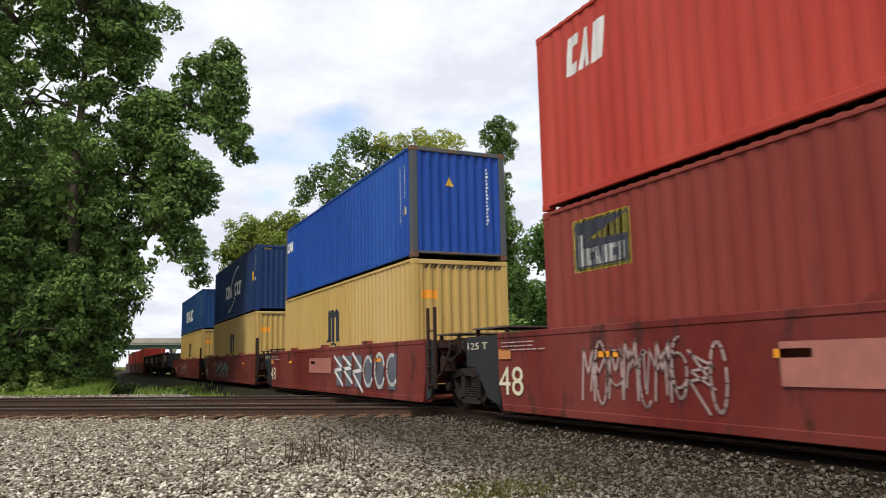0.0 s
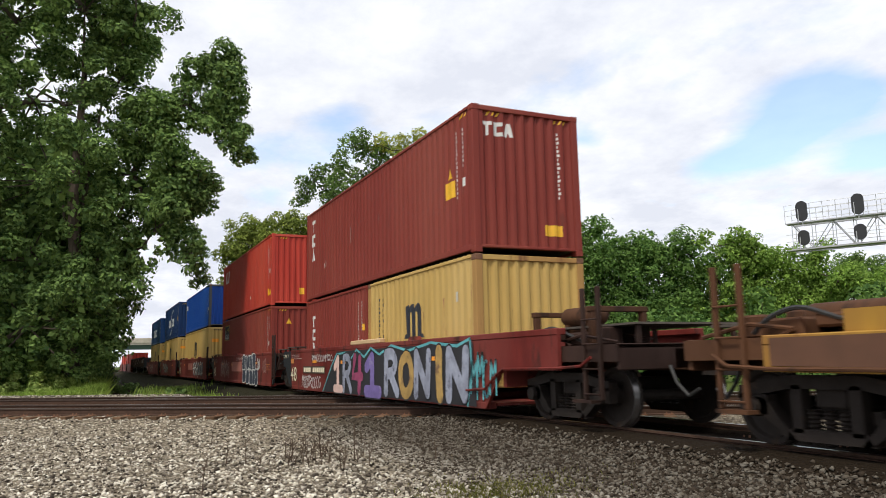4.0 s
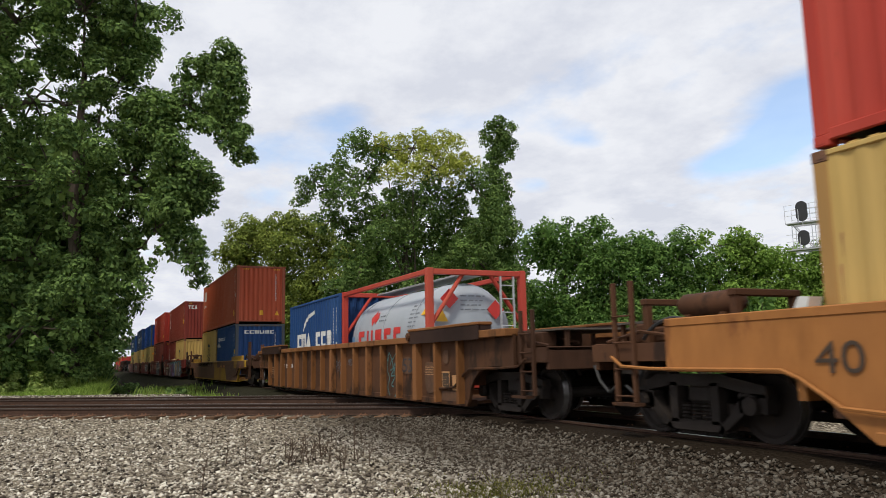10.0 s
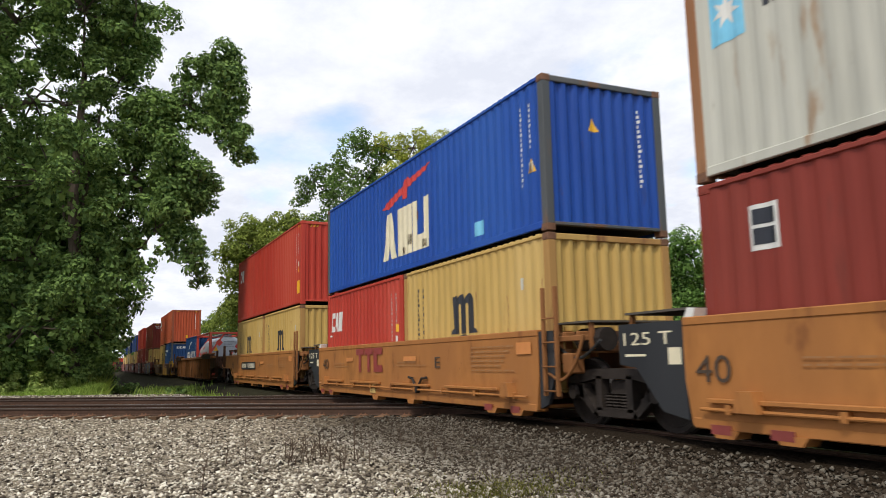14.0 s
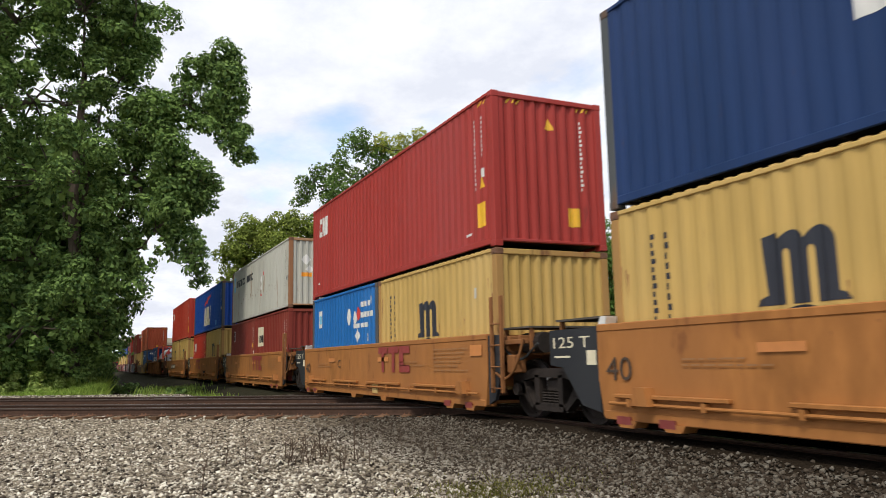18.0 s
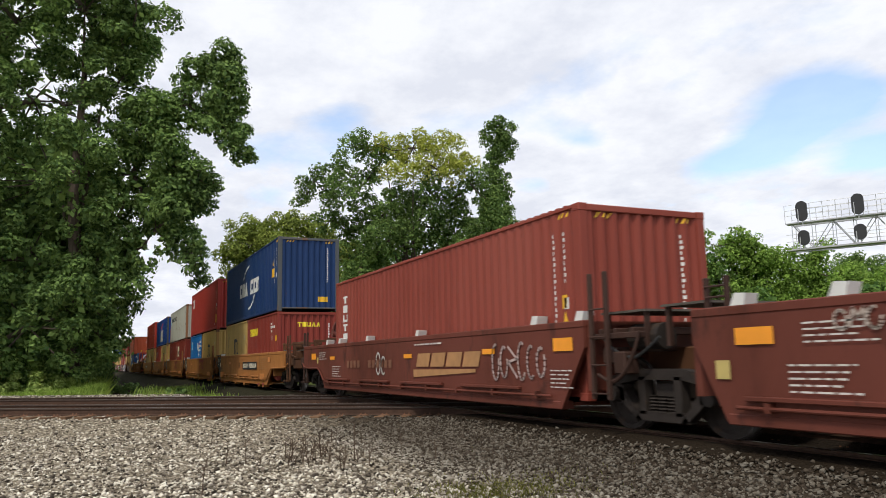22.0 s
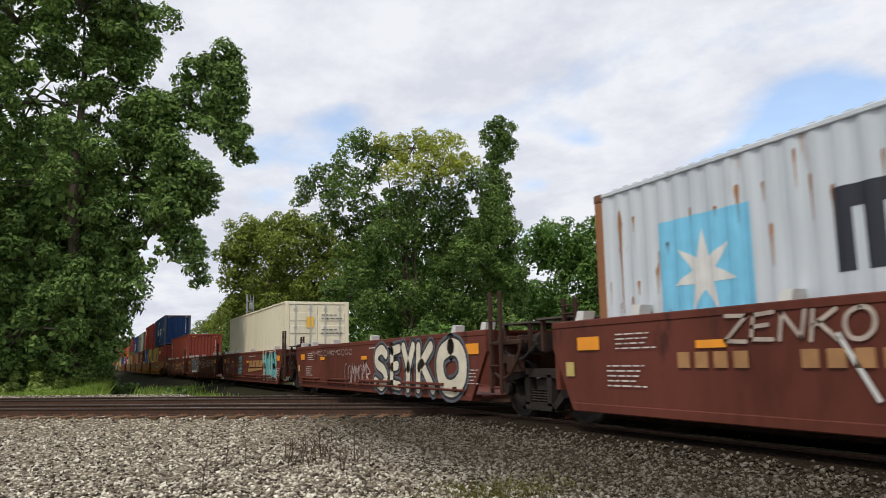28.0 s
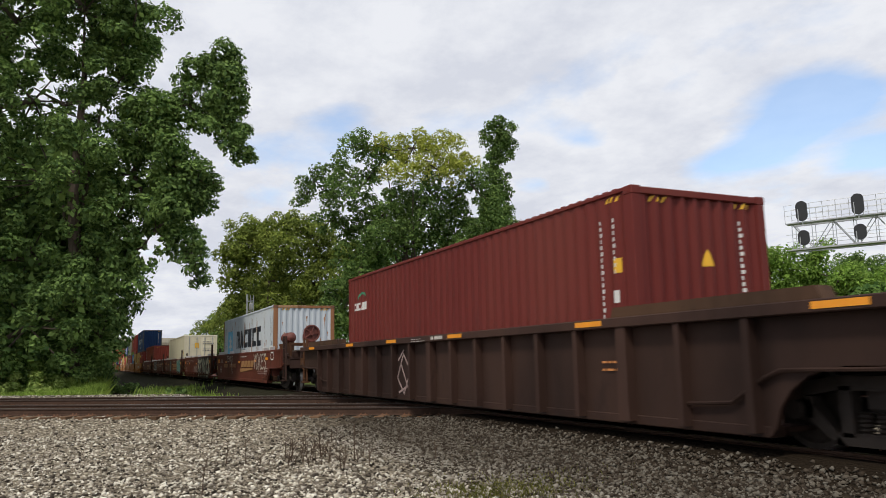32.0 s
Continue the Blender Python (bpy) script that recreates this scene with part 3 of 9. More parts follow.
# ---- trucks and well cars ----
def wheelset_mesh(r):
    bm = bmesh.new()
    rod(bm, (0, -1.05, 0), (0, 1.05, 0), 0.085, 12)
    for s in (-1, 1):
        prof = [(0.10, -0.09), (0.13, -0.02), (r - 0.09, -0.025), (r - 0.06, -0.065), (r, -0.065), (r + 0.004, 0.03), (r + 0.027, 0.045), (r + 0.027, 0.07), (r - 0.05, 0.075), (r - 0.08, 0.03), (0.14, 0.03), (0.10, 0.07)]
        b2 = bmesh.new()
        lathe(b2, prof, "y", 28)
        bmesh.ops.recalc_face_normals(b2, faces=b2.faces)
        bmesh.ops.transform(b2, matrix=Matrix.Translation((0, s * 0.775, 0)) @ Matrix.Diagonal((1, s if s > 0 else -1, 1, 1)) @ Matrix.Diagonal((1, -1, 1, 1)), verts=b2.verts)
        tmp = bpy.data.meshes.new("tmp")
        b2.to_mesh(tmp)
        b2.free()
        bm.from_mesh(tmp)
        bpy.data.meshes.remove(tmp)
        # balance mark cast into the web, so that the turning shows
        box(bm, r * 0.45, r * 0.62, s * 0.815 - 0.02, s * 0.815 + 0.02, -0.03, 0.03)
    me = mesh_of("wheelset", bm, M_IRON)
    me.materials.append(M_TREAD)
    for p in me.polygons:
        c = p.center
        if abs(math.hypot(c.x, c.z) - r) < 0.012 and 0.70 < abs(c.y) < 0.86:
            p.material_index = 1
    return me


WHEELS = {}
SPIN = []               # wheelsets: (part, place in its truck, radius)


def side_frame_mesh():
    bm = bmesh.new()
    outer = [(-1.10, 0.46), (-1.08, 0.64), (-0.75, 0.66), (-0.42, 0.74), (0.42, 0.74), (0.75, 0.66), (1.08, 0.64), (1.10, 0.46), (0.98, 0.36), (0.78, 0.36), (0.66, 0.46), (0.40, 0.14), (-0.40, 0.14),
             (-0.66, 0.46), (-0.78, 0.36), (-0.98, 0.36)]
    # arch bars round the spring window and two side windows
    for poly in ([(-1.1, 0.5), (-1.08, 0.64), (-0.42, 0.76), (0.42, 0.76), (1.08, 0.64), (1.1, 0.5), (0.42, 0.62), (-0.42, 0.62)],
                 [(-1.02, 0.52), (-0.74, 0.52), (-0.36, 0.10), (-0.46, 0.10)], [(1.02, 0.52), (0.46, 0.10), (0.36, 0.10), (0.74, 0.52)],
                 [(-0.5, 0.10), (0.5, 0.10), (0.42, 0.22), (-0.42, 0.22)],
                 [(-0.40, 0.18), (-0.27, 0.18), (-0.27, 0.66), (-0.40, 0.66)], [(0.27, 0.18), (0.40, 0.18), (0.40, 0.66), (0.27, 0.66)],
                 [(-1.08, 0.34), (-0.70, 0.34), (-0.70, 0.55), (-1.08, 0.55)], [(0.70, 0.34), (1.08, 0.34), (1.08, 0.55), (0.70, 0.55)]):
        prism(bm, poly, -0.075, 0.075)
    return mesh_of("side_frame", bm, M_IRON)


def truck(parent, x, r=0.42, axle=0.9):
    """A three-piece truck under a car, its middle at x."""
    bm = bmesh.new()
    box(bm, -0.19, 0.19, -1.0, 1.0, 0.42, 0.66, 0.03)
    rod(bm, (0, 0, 0.6), (0, 0, 0.74), 0.24, 16)
    for s in (-1, 1):
        box(bm, s * 0.45 - 0.05, s * 0.45 + 0.05, -0.95, 0.95, 0.30, 0.42)
    t = part("truck", bm, M_IRON, parent, "greasy cast-iron truck")
    t.matrix_basis = pose(x, 0, 0)
    if r not in WHEELS:
        WHEELS[r] = wheelset_mesh(r)
    for s in (-1, 1):
        w = share("wheelset", WHEELS[r], None, t, pose(s * axle, 0, r))
        SPIN.append((w, s * axle, r))
        share("side_frame", shared_frame(), None, t, pose(0, s * 1.01, r - 0.42))

        def spring(bm):
            lathe(bm, [(0.05 if i % 2 else 0.075, 0.21 + i * 0.021) for i in range(11)], "z", 10)
        for k in (-0.17, 0.0, 0.17):
            share("spring", shared("spring", spring), M_IRON, t, pose(k, s * 1.02, r - 0.42))
        for q in (-1, 1):
            def cap(bm):
                rod(bm, (0, -0.10, 0), (0, 0.04, 0), 0.10, 12, 0.115)
            share("axle_cap", shared("axle_cap", cap), M_IRON, t, pose(q * axle, s * 1.05, r, 0, 0, 0 if s < 0 else 180))
    return t


FRAME = []


def shared_frame():
    if not FRAME:
        FRAME.append(side_frame_mesh())
    return FRAME[0]


def ladder(bm, x, y, z0, z1, w=0.40, rungs=4):
    """Grab-iron ladder on a wagon's side."""
    for s in (0, w):
        box(bm, x + s - 0.02, x + s + 0.02, y - 0.03, y + 0.01, z0, z1)
    for k in range(rungs):
        z = z0 + 0.05 + k * (z1 - z0 - 0.1) / (rungs - 1)
        rod(bm, (x, y - 0.03, z), (x + w, y - 0.03, z), 0.012, 6)


# ---- painted marks ----
def slab(kind, x0, x1, z0, z1, slant=0.0):
    """A plain block standing for one sign of a trade mark: S solid, N notched at its right, A tapering, M notched twice from below, U notched once from above."""
    w, h = x1 - x0, z1 - z0
    shape = {"S": [(0, 0), (1, 0), (1, 1), (0, 1)],
             "N": [(0, 0), (1, 0), (1, 0.28), (0.42, 0.28), (0.42, 0.72), (1, 0.72), (1, 1), (0, 1)],
             "A": [(0, 0), (0.36, 0), (0.5, 0.34), (0.64, 0), (1, 0), (0.66, 1), (0.34, 1)],
             "M": [(0, 0), (0.24, 0), (0.24, 0.74), (0.38, 0.74), (0.38, 0), (0.62, 0), (0.62, 0.74), (0.76, 0.74), (0.76, 0), (1, 0), (1, 0.86), (0.9, 1), (0, 1)],
             "U": [(0, 0), (1, 0), (1, 1), (0.7, 1), (0.7, 0.3), (0.3, 0.3), (0.3, 1), (0, 1)],
             "T": [(0.36, 0), (0.64, 0), (0.64, 0.74), (1, 0.74), (1, 1), (0, 1), (0, 0.74), (0.36, 0.74)]}[kind]
    return [(x0 + a * w + slant * b, z0 + b * h) for a, b in shape]


def blocks(kinds, x0, x1, z0, z1, slant=0.0, gap=0.14):
    """A row of such blocks; a blank leaves a gap."""
    n = len(kinds)
    p = (x1 - x0) / n
    return [slab(k, x0 + i * p + p * gap / 2, x0 + (i + 1) * p - p * gap / 2, z0, z1, slant) for i, k in enumerate(kinds) if k != " "]


def stack(x, w, z0, z1, n):
    """Small bars one above another: a code that cannot be read."""
    p = (z1 - z0) / n
    return [rect(x, x + w * (0.55 + 0.45 * ((i * 5) % 3) / 2), z0 + i * p, z0 + i * p + p * 0.62) for i in range(n)]


def lines(x0, x1, z0, z1, n, rng=None):
    p = (z1 - z0) / n
    out = []
    for i in range(n):
        end = x1 - (x1 - x0) * 0.35 * ((i * 7919) % 5) / 5
        x, k = x0, i
        while x < end - 0.04:
            w = min((x1 - x0) * (0.10 + 0.07 * ((k * 13) % 4)), 0.10 + 0.05 * ((k * 7) % 4))
            out.append(rect(x, min(x + w, end), z0 + i * p, z0 + i * p + p * 0.30))
            x += w + max(p * 0.32, 0.035)
            k += 3
    return out


def ribbon(pts, w):
    """A painted stroke along points, as wide as w, as flat four-cornered pieces."""
    out = []
    for (ax, az), (bx, bz) in zip(pts, pts[1:]):
        d = Vector((bx - ax, bz - az))
        if d.length < 1e-5:
            continue
        nrm = Vector((-d.y, d.x)).normalized() * w / 2
        e = d.normalized() * w * 0.25
        out.append([(ax - e.x + nrm.x, az - e.y + nrm.y), (ax - e.x - nrm.x, az - e.y - nrm.y), (bx + e.x - nrm.x, bz + e.y - nrm.y), (bx + e.x + nrm.x, bz + e.y + nrm.y)])
    return out


def curve_pts(cx, cz, rx, rz, a0, a1, n=12):
    return [(cx + rx * math.cos(radians(a0 + (a1 - a0) * i / n)), cz + rz * math.sin(radians(a0 + (a1 - a0) * i / n))) for i in range(n + 1)]


def scrawl(x0, x1, z0, z1, seed, w, n=5, loops=True):
    """Quick looping spray strokes that cannot be read."""
    rng = random.Random(seed)
    out = []
    p = (x1 - x0) / n
    for i in range(n):
        a, b = x0 + i * p, x0 + (i + 0.95) * p
        zz = z0 + (z1 - z0) * rng.uniform(0, 0.2)
        zt = z1 - (z1 - z0) * rng.uniform(0, 0.2)
        k = rng.random()
        if k < 0.4 and loops:
            out += ribbon(curve_pts((a + b) / 2, (zz + zt) / 2, (b - a) * 0.42, (zt - zz) * 0.48, rng.uniform(0, 90), rng.uniform(300, 420), 14), w)
        elif k < 0.75:
            out += ribbon([(a, zz), (a + (b - a) * 0.25, zt), (a + (b - a) * 0.55, (zz + zt) / 2), (b, zt), (b, zz)], w)
        else:
            out += ribbon([(a, zt), (b, (zz + zt) / 2 + 0.05), (a, (zz + zt) / 2), (b, zz)], w)
    return out


def smooth_pts(pts, n=4):
    """Rounds a stroke through its points."""
    if len(pts) < 3:
        return pts
    out = []
    q = [pts[0]] + list(pts) + [pts[-1]]
    for a, b, c, d in zip(q, q[1:], q[2:], q[3:]):
        for i in range(n):
            t = i / n
            out.append(tuple(0.5 * (2 * b[k] + (c[k] - a[k]) * t + (2 * a[k] - 5 * b[k] + 4 * c[k] - d[k]) * t * t + (3 * b[k] - a[k] - 3 * c[k] + d[k]) * t ** 3) for k in (0, 1)))
    return out + [pts[-1]]


def brush(pts, w):
    """A stroke of even width with rounded ends, as joined pieces."""
    left, right = [], []
    for i, p in enumerate(pts):
        a, b = Vector(pts[max(0, i - 1)]), Vector(pts[min(len(pts) - 1, i + 1)])
        d = (b - a).normalized() if (b - a).length > 1e-6 else Vector((1, 0))
        nrm = Vector((-d.y, d.x)) * w / 2
        left.append((p[0] + nrm.x, p[1] + nrm.y))
        right.append((p[0] - nrm.x, p[1] - nrm.y))
    out = [[left[i], right[i], right[i + 1], left[i + 1]] for i in range(len(pts) - 1)]
    for p, q in ((pts[0], pts[1]), (pts[-1], pts[-2])):
        a = math.degrees(math.atan2(p[1] - q[1], p[0] - q[0]))
        out.append(curve_pts(p[0], p[1], w / 2, w / 2, a - 90, a + 90, 6))
    return out


# hand-drawn capitals as strokes in a unit square; the flag rounds them
STROKES = {"Y": ([(0, 1), (0.5, 0.48)], [(1, 1), (0.5, 0.48), (0.42, 0)]), "O": ([(0.5, 1), (0.1, 0.82), (0, 0.45), (0.2, 0.06), (0.6, 0), (0.95, 0.25), (1, 0.65), (0.8, 0.93), (0.5, 1)],),
           "K": ([(0, 0), (0.06, 1)], [(0.9, 1), (0.1, 0.5)], [(0.28, 0.6), (1, 0)]), "E": ([(0.95, 1), (0.08, 0.94)], [(0.08, 0.94), (0, 0.04)], [(0, 0.04), (0.95, 0)], [(0.04, 0.5), (0.72, 0.55)]),
           "S": ([(0.95, 0.86), (0.6, 1), (0.15, 0.88), (0.15, 0.62), (0.75, 0.44), (0.95, 0.2), (0.55, 0), (0, 0.12)],), "U": ([(0, 1), (0.04, 0.3), (0.35, 0.02), (0.75, 0.1), (0.95, 0.45), (1, 1)],),
           "R": ([(0, 0), (0.05, 1)], [(0.05, 1), (0.6, 1), (0.88, 0.78), (0.6, 0.52), (0.08, 0.48)], [(0.4, 0.5), (1, 0)]), "Z": ([(0, 1), (1, 0.95)], [(1, 0.95), (0, 0.05)], [(0, 0.05), (1, 0)]),
           "N": ([(0, 0), (0.06, 1)], [(0.06, 1), (0.88, 0.04)], [(0.88, 0.04), (1, 1)]), "C": ([(0.95, 0.84), (0.55, 1), (0.1, 0.78), (0, 0.4), (0.3, 0.02), (0.75, 0.06), (0.95, 0.3)],),
           "A": ([(0, 0), (0.5, 1)], [(0.5, 1), (1, 0)], [(0.25, 0.4), (0.78, 0.4)]), "1": ([(0.1, 0.72), (0.5, 1)], [(0.5, 1), (0.5, 0)], [(0.05, 0), (1, 0)]),
           "4": ([(0.3, 1), (0.06, 0.42), (0.95, 0.42)], [(0.78, 0.95), (0.7, 0)]), "I": ([(0.5, 1), (0.44, 0.5), (0.56, 0)],)}


def hand(text, x0, x1, z0, z1, slant=0.0, seed=1):
    """The strokes of hand-drawn words, fitted to a field."""
    rng = random.Random(seed)
    p = (x1 - x0) / len(text)
    out = []
    for i, ch in enumerate(text):
        if ch == " ":
            continue
        if ch == "-":
            out.append([(x0 + p * (i + 0.25), (z0 + z1) / 2), (x0 + p * (i + 0.7), (z0 + z1) / 2)])
            continue
        lo, hi = z0 + (z1 - z0) * rng.uniform(0, 0.12), z1 - (z1 - z0) * rng.uniform(0, 0.12)
        for st in STROKES[ch]:
            pts = smooth_pts(st, 5) if len(st) > 3 else list(st)
            out.append([(x0 + p * (i + 0.08 + 0.80 * a) + slant * b, lo + (hi - lo) * b) for a, b in pts])
    return out


def tag_writing(car, m, text, x0, x1, z0, z1, w, material, label="", seed=1, lift=0.0):
    polys = [q for st in hand(text, x0, x1, z0, z1, 0.03, seed) for q in brush(st, w)]
    return side_mark(car, m, "graffiti", polys, material, label, lift)


def fat_letter(car, m, ch, x0, x1, z0, z1, w, fill, rims, label="", lift=0.0):
    """One bold sprayed letter: its wider rims first, then its fill, each a coat above the last."""
    strokes = [[(x0 + a * (x1 - x0), z0 + b * (z1 - z0)) for a, b in (smooth_pts(st, 5) if len(st) > 3 else st)] for st in STROKES[ch]]
    for k, (mat, more) in enumerate(list(rims) + [(fill, 0.0)]):
        polys = [q for st in strokes for q in brush(st, w + 2 * more)]
        side_mark(car, m, "graffiti_letter" if mat is fill else "graffiti_rim", polys, mat, label if mat is fill else "", lift + 0.0016 * k)


PAINT_Y = -1.440


def side_mark(car, mid, name, polys, material, label="", lift=0.0):
    """Flat paint on a wagon's near side; points are (place in the train, height)."""
    single = {"trade_mark": "mark_block", "number_bars": "number_bar", "faded_patch": "paint_patch", "graffiti_dot": "graffiti_spot", "graffiti_bar": "graffiti_fill"}
    if name in single:
        for p in polys[1:]:
            side_mark(car, mid, single[name], [p], material, label, lift)
        name, polys = single[name], polys[:1]
    bm = outline_mesh([[(x - mid, z) for x, z in p] for p in polys])
    bmesh.ops.remove_doubles(bm, verts=bm.verts, dist=0.0005)
    for v in bm.verts:
        v.co.y = PAINT_Y - lift
    return tag_small(part(name, bm, material, car, label), name)


def letters(car, mid, text, x0, x1, z0, z1, material, name="lettering", label="", lift=0.0, grow=0.0, lean=0.0):
    """Words or numbers in the built-in font, fitted to a field on a wagon's near side."""
    cu = bpy.data.curves.new("lettering", "FONT")
    cu.body, cu.size, cu.offset, cu.resolution_u = text, 1.0, grow, 3
    cu.shear = lean
    tmp = bpy.data.objects.new("lettering", cu)
    me = bpy.data.meshes.new_from_object(tmp)
    bpy.data.objects.remove(tmp)
    bpy.data.curves.remove(cu)
    xs, zs = [v.co.x for v in me.vertices], [v.co.y for v in me.vertices]
    ax, bx, az, bz = min(xs), max(xs), min(zs), max(zs)
    for v in me.vertices:
        v.co = (x0 - mid + (v.co.x - ax) / (bx - ax) * (x1 - x0), PAINT_Y - lift, z0 + (v.co.y - az) / (bz - az) * (z1 - z0))
    # every sign is a piece of its own
    group = list(range(len(me.vertices)))

    def root(i):
        while group[i] != i:
            i = group[i]
        return i
    for f in me.polygons:
        r = root(f.vertices[0])
        for i in f.vertices[1:]:
            group[root(i)] = r
    heap = {}
    for f in me.polygons:
        heap.setdefault(root(f.vertices[0]), []).append(tuple(f.vertices))
    for key in sorted(heap):
        used = sorted({i for f in heap[key] for i in f})
        at = {i: k for k, i in enumerate(used)}
        piece = bpy.data.meshes.new(name)
        piece.from_pydata([tuple(me.vertices[i].co) for i in used], [], [[at[i] for i in f] for f in heap[key]])
        piece.materials.append(material)
        ob = new(name, piece)
        ob.parent = car
        tagged(ob, label)
    bpy.data.meshes.remove(me)


# ---- well cars ----
def well_car(kind, u0, u1, x0, x1, colour, label, z0, z1, first=False, last=False, e0=None, e1=None, s0=0.3, s1=0.3):
    """A well car unit between the truck middles u0 and u1; its well runs from x0 to x1, its upper side sheets reach e0 and e1 over the end trucks (all along the train). s0, s1: run of the sloping ends."""
    mid = (u0 + u1) / 2
    a, b, h0, h1 = x0 - mid, x1 - mid, u0 - mid, u1 - mid
    ea, eb = (e0 if e0 is not None else x0) - mid, (e1 if e1 is not None else x1) - mid
    c = empty("well_car", pose(0, 0, 0), label, "well car", "well cars of the train")
    pc = paint(colour)
    Y = 1.42
    arch = kind == "rib"
    left = [(a + s0, z0), (a, 0.78), (ea, 0.80)] if e0 is not None else [(a + s0, z0), (a, z0 + (0.5 if s0 < 0.35 else 0.85))]
    right = [(eb, 0.80), (b, 0.78), (b - s1, z0)] if e1 is not None else [(b, z0 + (0.5 if s1 < 0.35 else 0.85)), (b - s1, z0)]
    if arch:
        left = [(a + 0.05, z0)] + [(a - 0.85 + 0.85 * math.cos(radians(w)), 0.14 + 0.72 * math.sin(radians(w))) for w in (8, 25, 42, 60, 76, 90)] + [(ea, 0.86)]
        right = [(-x + a + b, z) for x, z in left]
        right = [(eb, 0.86)] + right[-2::-1]
    outline = left + [(ea, z1 - 0.09), (eb, z1 - 0.09)] + right
    for s in (-1, 1):
        bm = bmesh.new()
        prism(bm, outline, *sorted((s * Y, s * (Y - 0.06))))
        part("side_wall", bm, pc, c)
        bm = bmesh.new()
        box(bm, ea, eb, *sorted((s * (Y + (0.15 if arch else 0.012)), s * (Y - 0.16))), z1 - (0.13 if arch else 0.10), z1, 0.012)
        part("top_chord", bm, paint(colour + "_post") if arch else pc, c)
        bm = bmesh.new()
        box(bm, a + s0 + 0.02, b - s1 - 0.02, *sorted((s * (Y + 0.012), s * (Y - 0.22))), z0 - 0.03, z0 + 0.09, 0.012)
        part("bottom_chord", bm, pc, c)
    bm = bmesh.new()
    box(bm, a + s0, b - s1, -Y + 0.22, Y - 0.22, z0 + 0.02, z0 + 0.07)
    k = a + 1.0
    while k < b - 0.6:
        box(bm, k - 0.12, k + 0.12, -Y + 0.1, Y - 0.1, z0 + 0.07, 0.345)
        k += 1.9
    part("well_floor", bm, pc, c)
    if arch:
        rib_posts(c, a, b, z0, z1, paint(colour + "_post"), colour == "wagon_rust")
    if kind == "40" or (kind == "bn" and not last):
        side_pipes(c, a + s0, b - s1, z0, pc, kind)
    for s, e, h, end, far in ((-1, a, h0, first, ea), (1, b, h1, last, eb)):
        end_gear(c, kind, s, e, h, end, far, z0, z1, pc)
    if not last:
        truck(c, h1, 0.48)
    return c, mid


def rib_posts(c, a, b, z0, z1, pc, capped):
    """Upright pressed posts on the ribbed wagons, wider ones near the ends, and a raised lip on the rim."""
    for i in range(-8, 9):
        x = (a + b) / 2 + 0.07 + 1.0115 * i
        w = 0.105 if i in (-6, 0, 6) else 0.05
        for s in (-1, 1):
            bm = bmesh.new()
            y0, y1 = sorted((s * 1.42, s * 1.55))
            prism(bm, [(x - w, z0 + 0.02), (x + w, z0 + 0.02), (x + w * 0.9, z1 - 0.1), (x - w * 0.9, z1 - 0.1)], y0, y1)
            part("side_post", bm, pc, c)
    for s in (-1, 1):
        for p, q in ((a - 0.75, a + 2.4), (b - 2.4, b + 0.75)):
            bm = bmesh.new()
            if not capped:
                prism(bm, [(p, z1 + 0.002), (q, z1 + 0.002), (q - 0.06, z1 + 0.13), (p + 0.06, z1 + 0.13)], *sorted((s * 1.54, s * 1.32)))
                part("rim_plate", bm, paint("wagon_rim"), c)
                continue
            prism(bm, [(p, z1 + 0.002), (q, z1 + 0.002), (q, z1 + 0.10), (p, z1 + 0.10)], *sorted((s * 1.545, s * 1.32)))
            prism(bm, [(p, z1 - 0.15), (q, z1 - 0.15), (q, z1 + 0.10), (p, z1 + 0.10)], *sorted((s * 1.59, s * 1.573)))
            part("rim_plate", bm, paint("wagon_dark"), c, "dark rusted rim plate")
            bm = bmesh.new()
            box(bm, p - 0.02, q + 0.02, *sorted((s * 1.605, s * 1.31)), z1 + 0.102, z1 + 0.155, 0.012)
            part("rim_cap", bm, pc, c, "orange rusted rim cap")
            bm = bmesh.new()
            k = p if p > 0 else q
            rod(bm, (k, s * 1.575, z1 + 0.0), (k, s * 1.63, z1 + 0.0), 0.085, 12)
            rod(bm, (k, s * 1.63, z1 + 0.0), (k, s * 1.65, z1 + 0.0), 0.04, 10)
            part("lashing_eye", bm, paint("wagon_gear"), c, "rusted round eye")


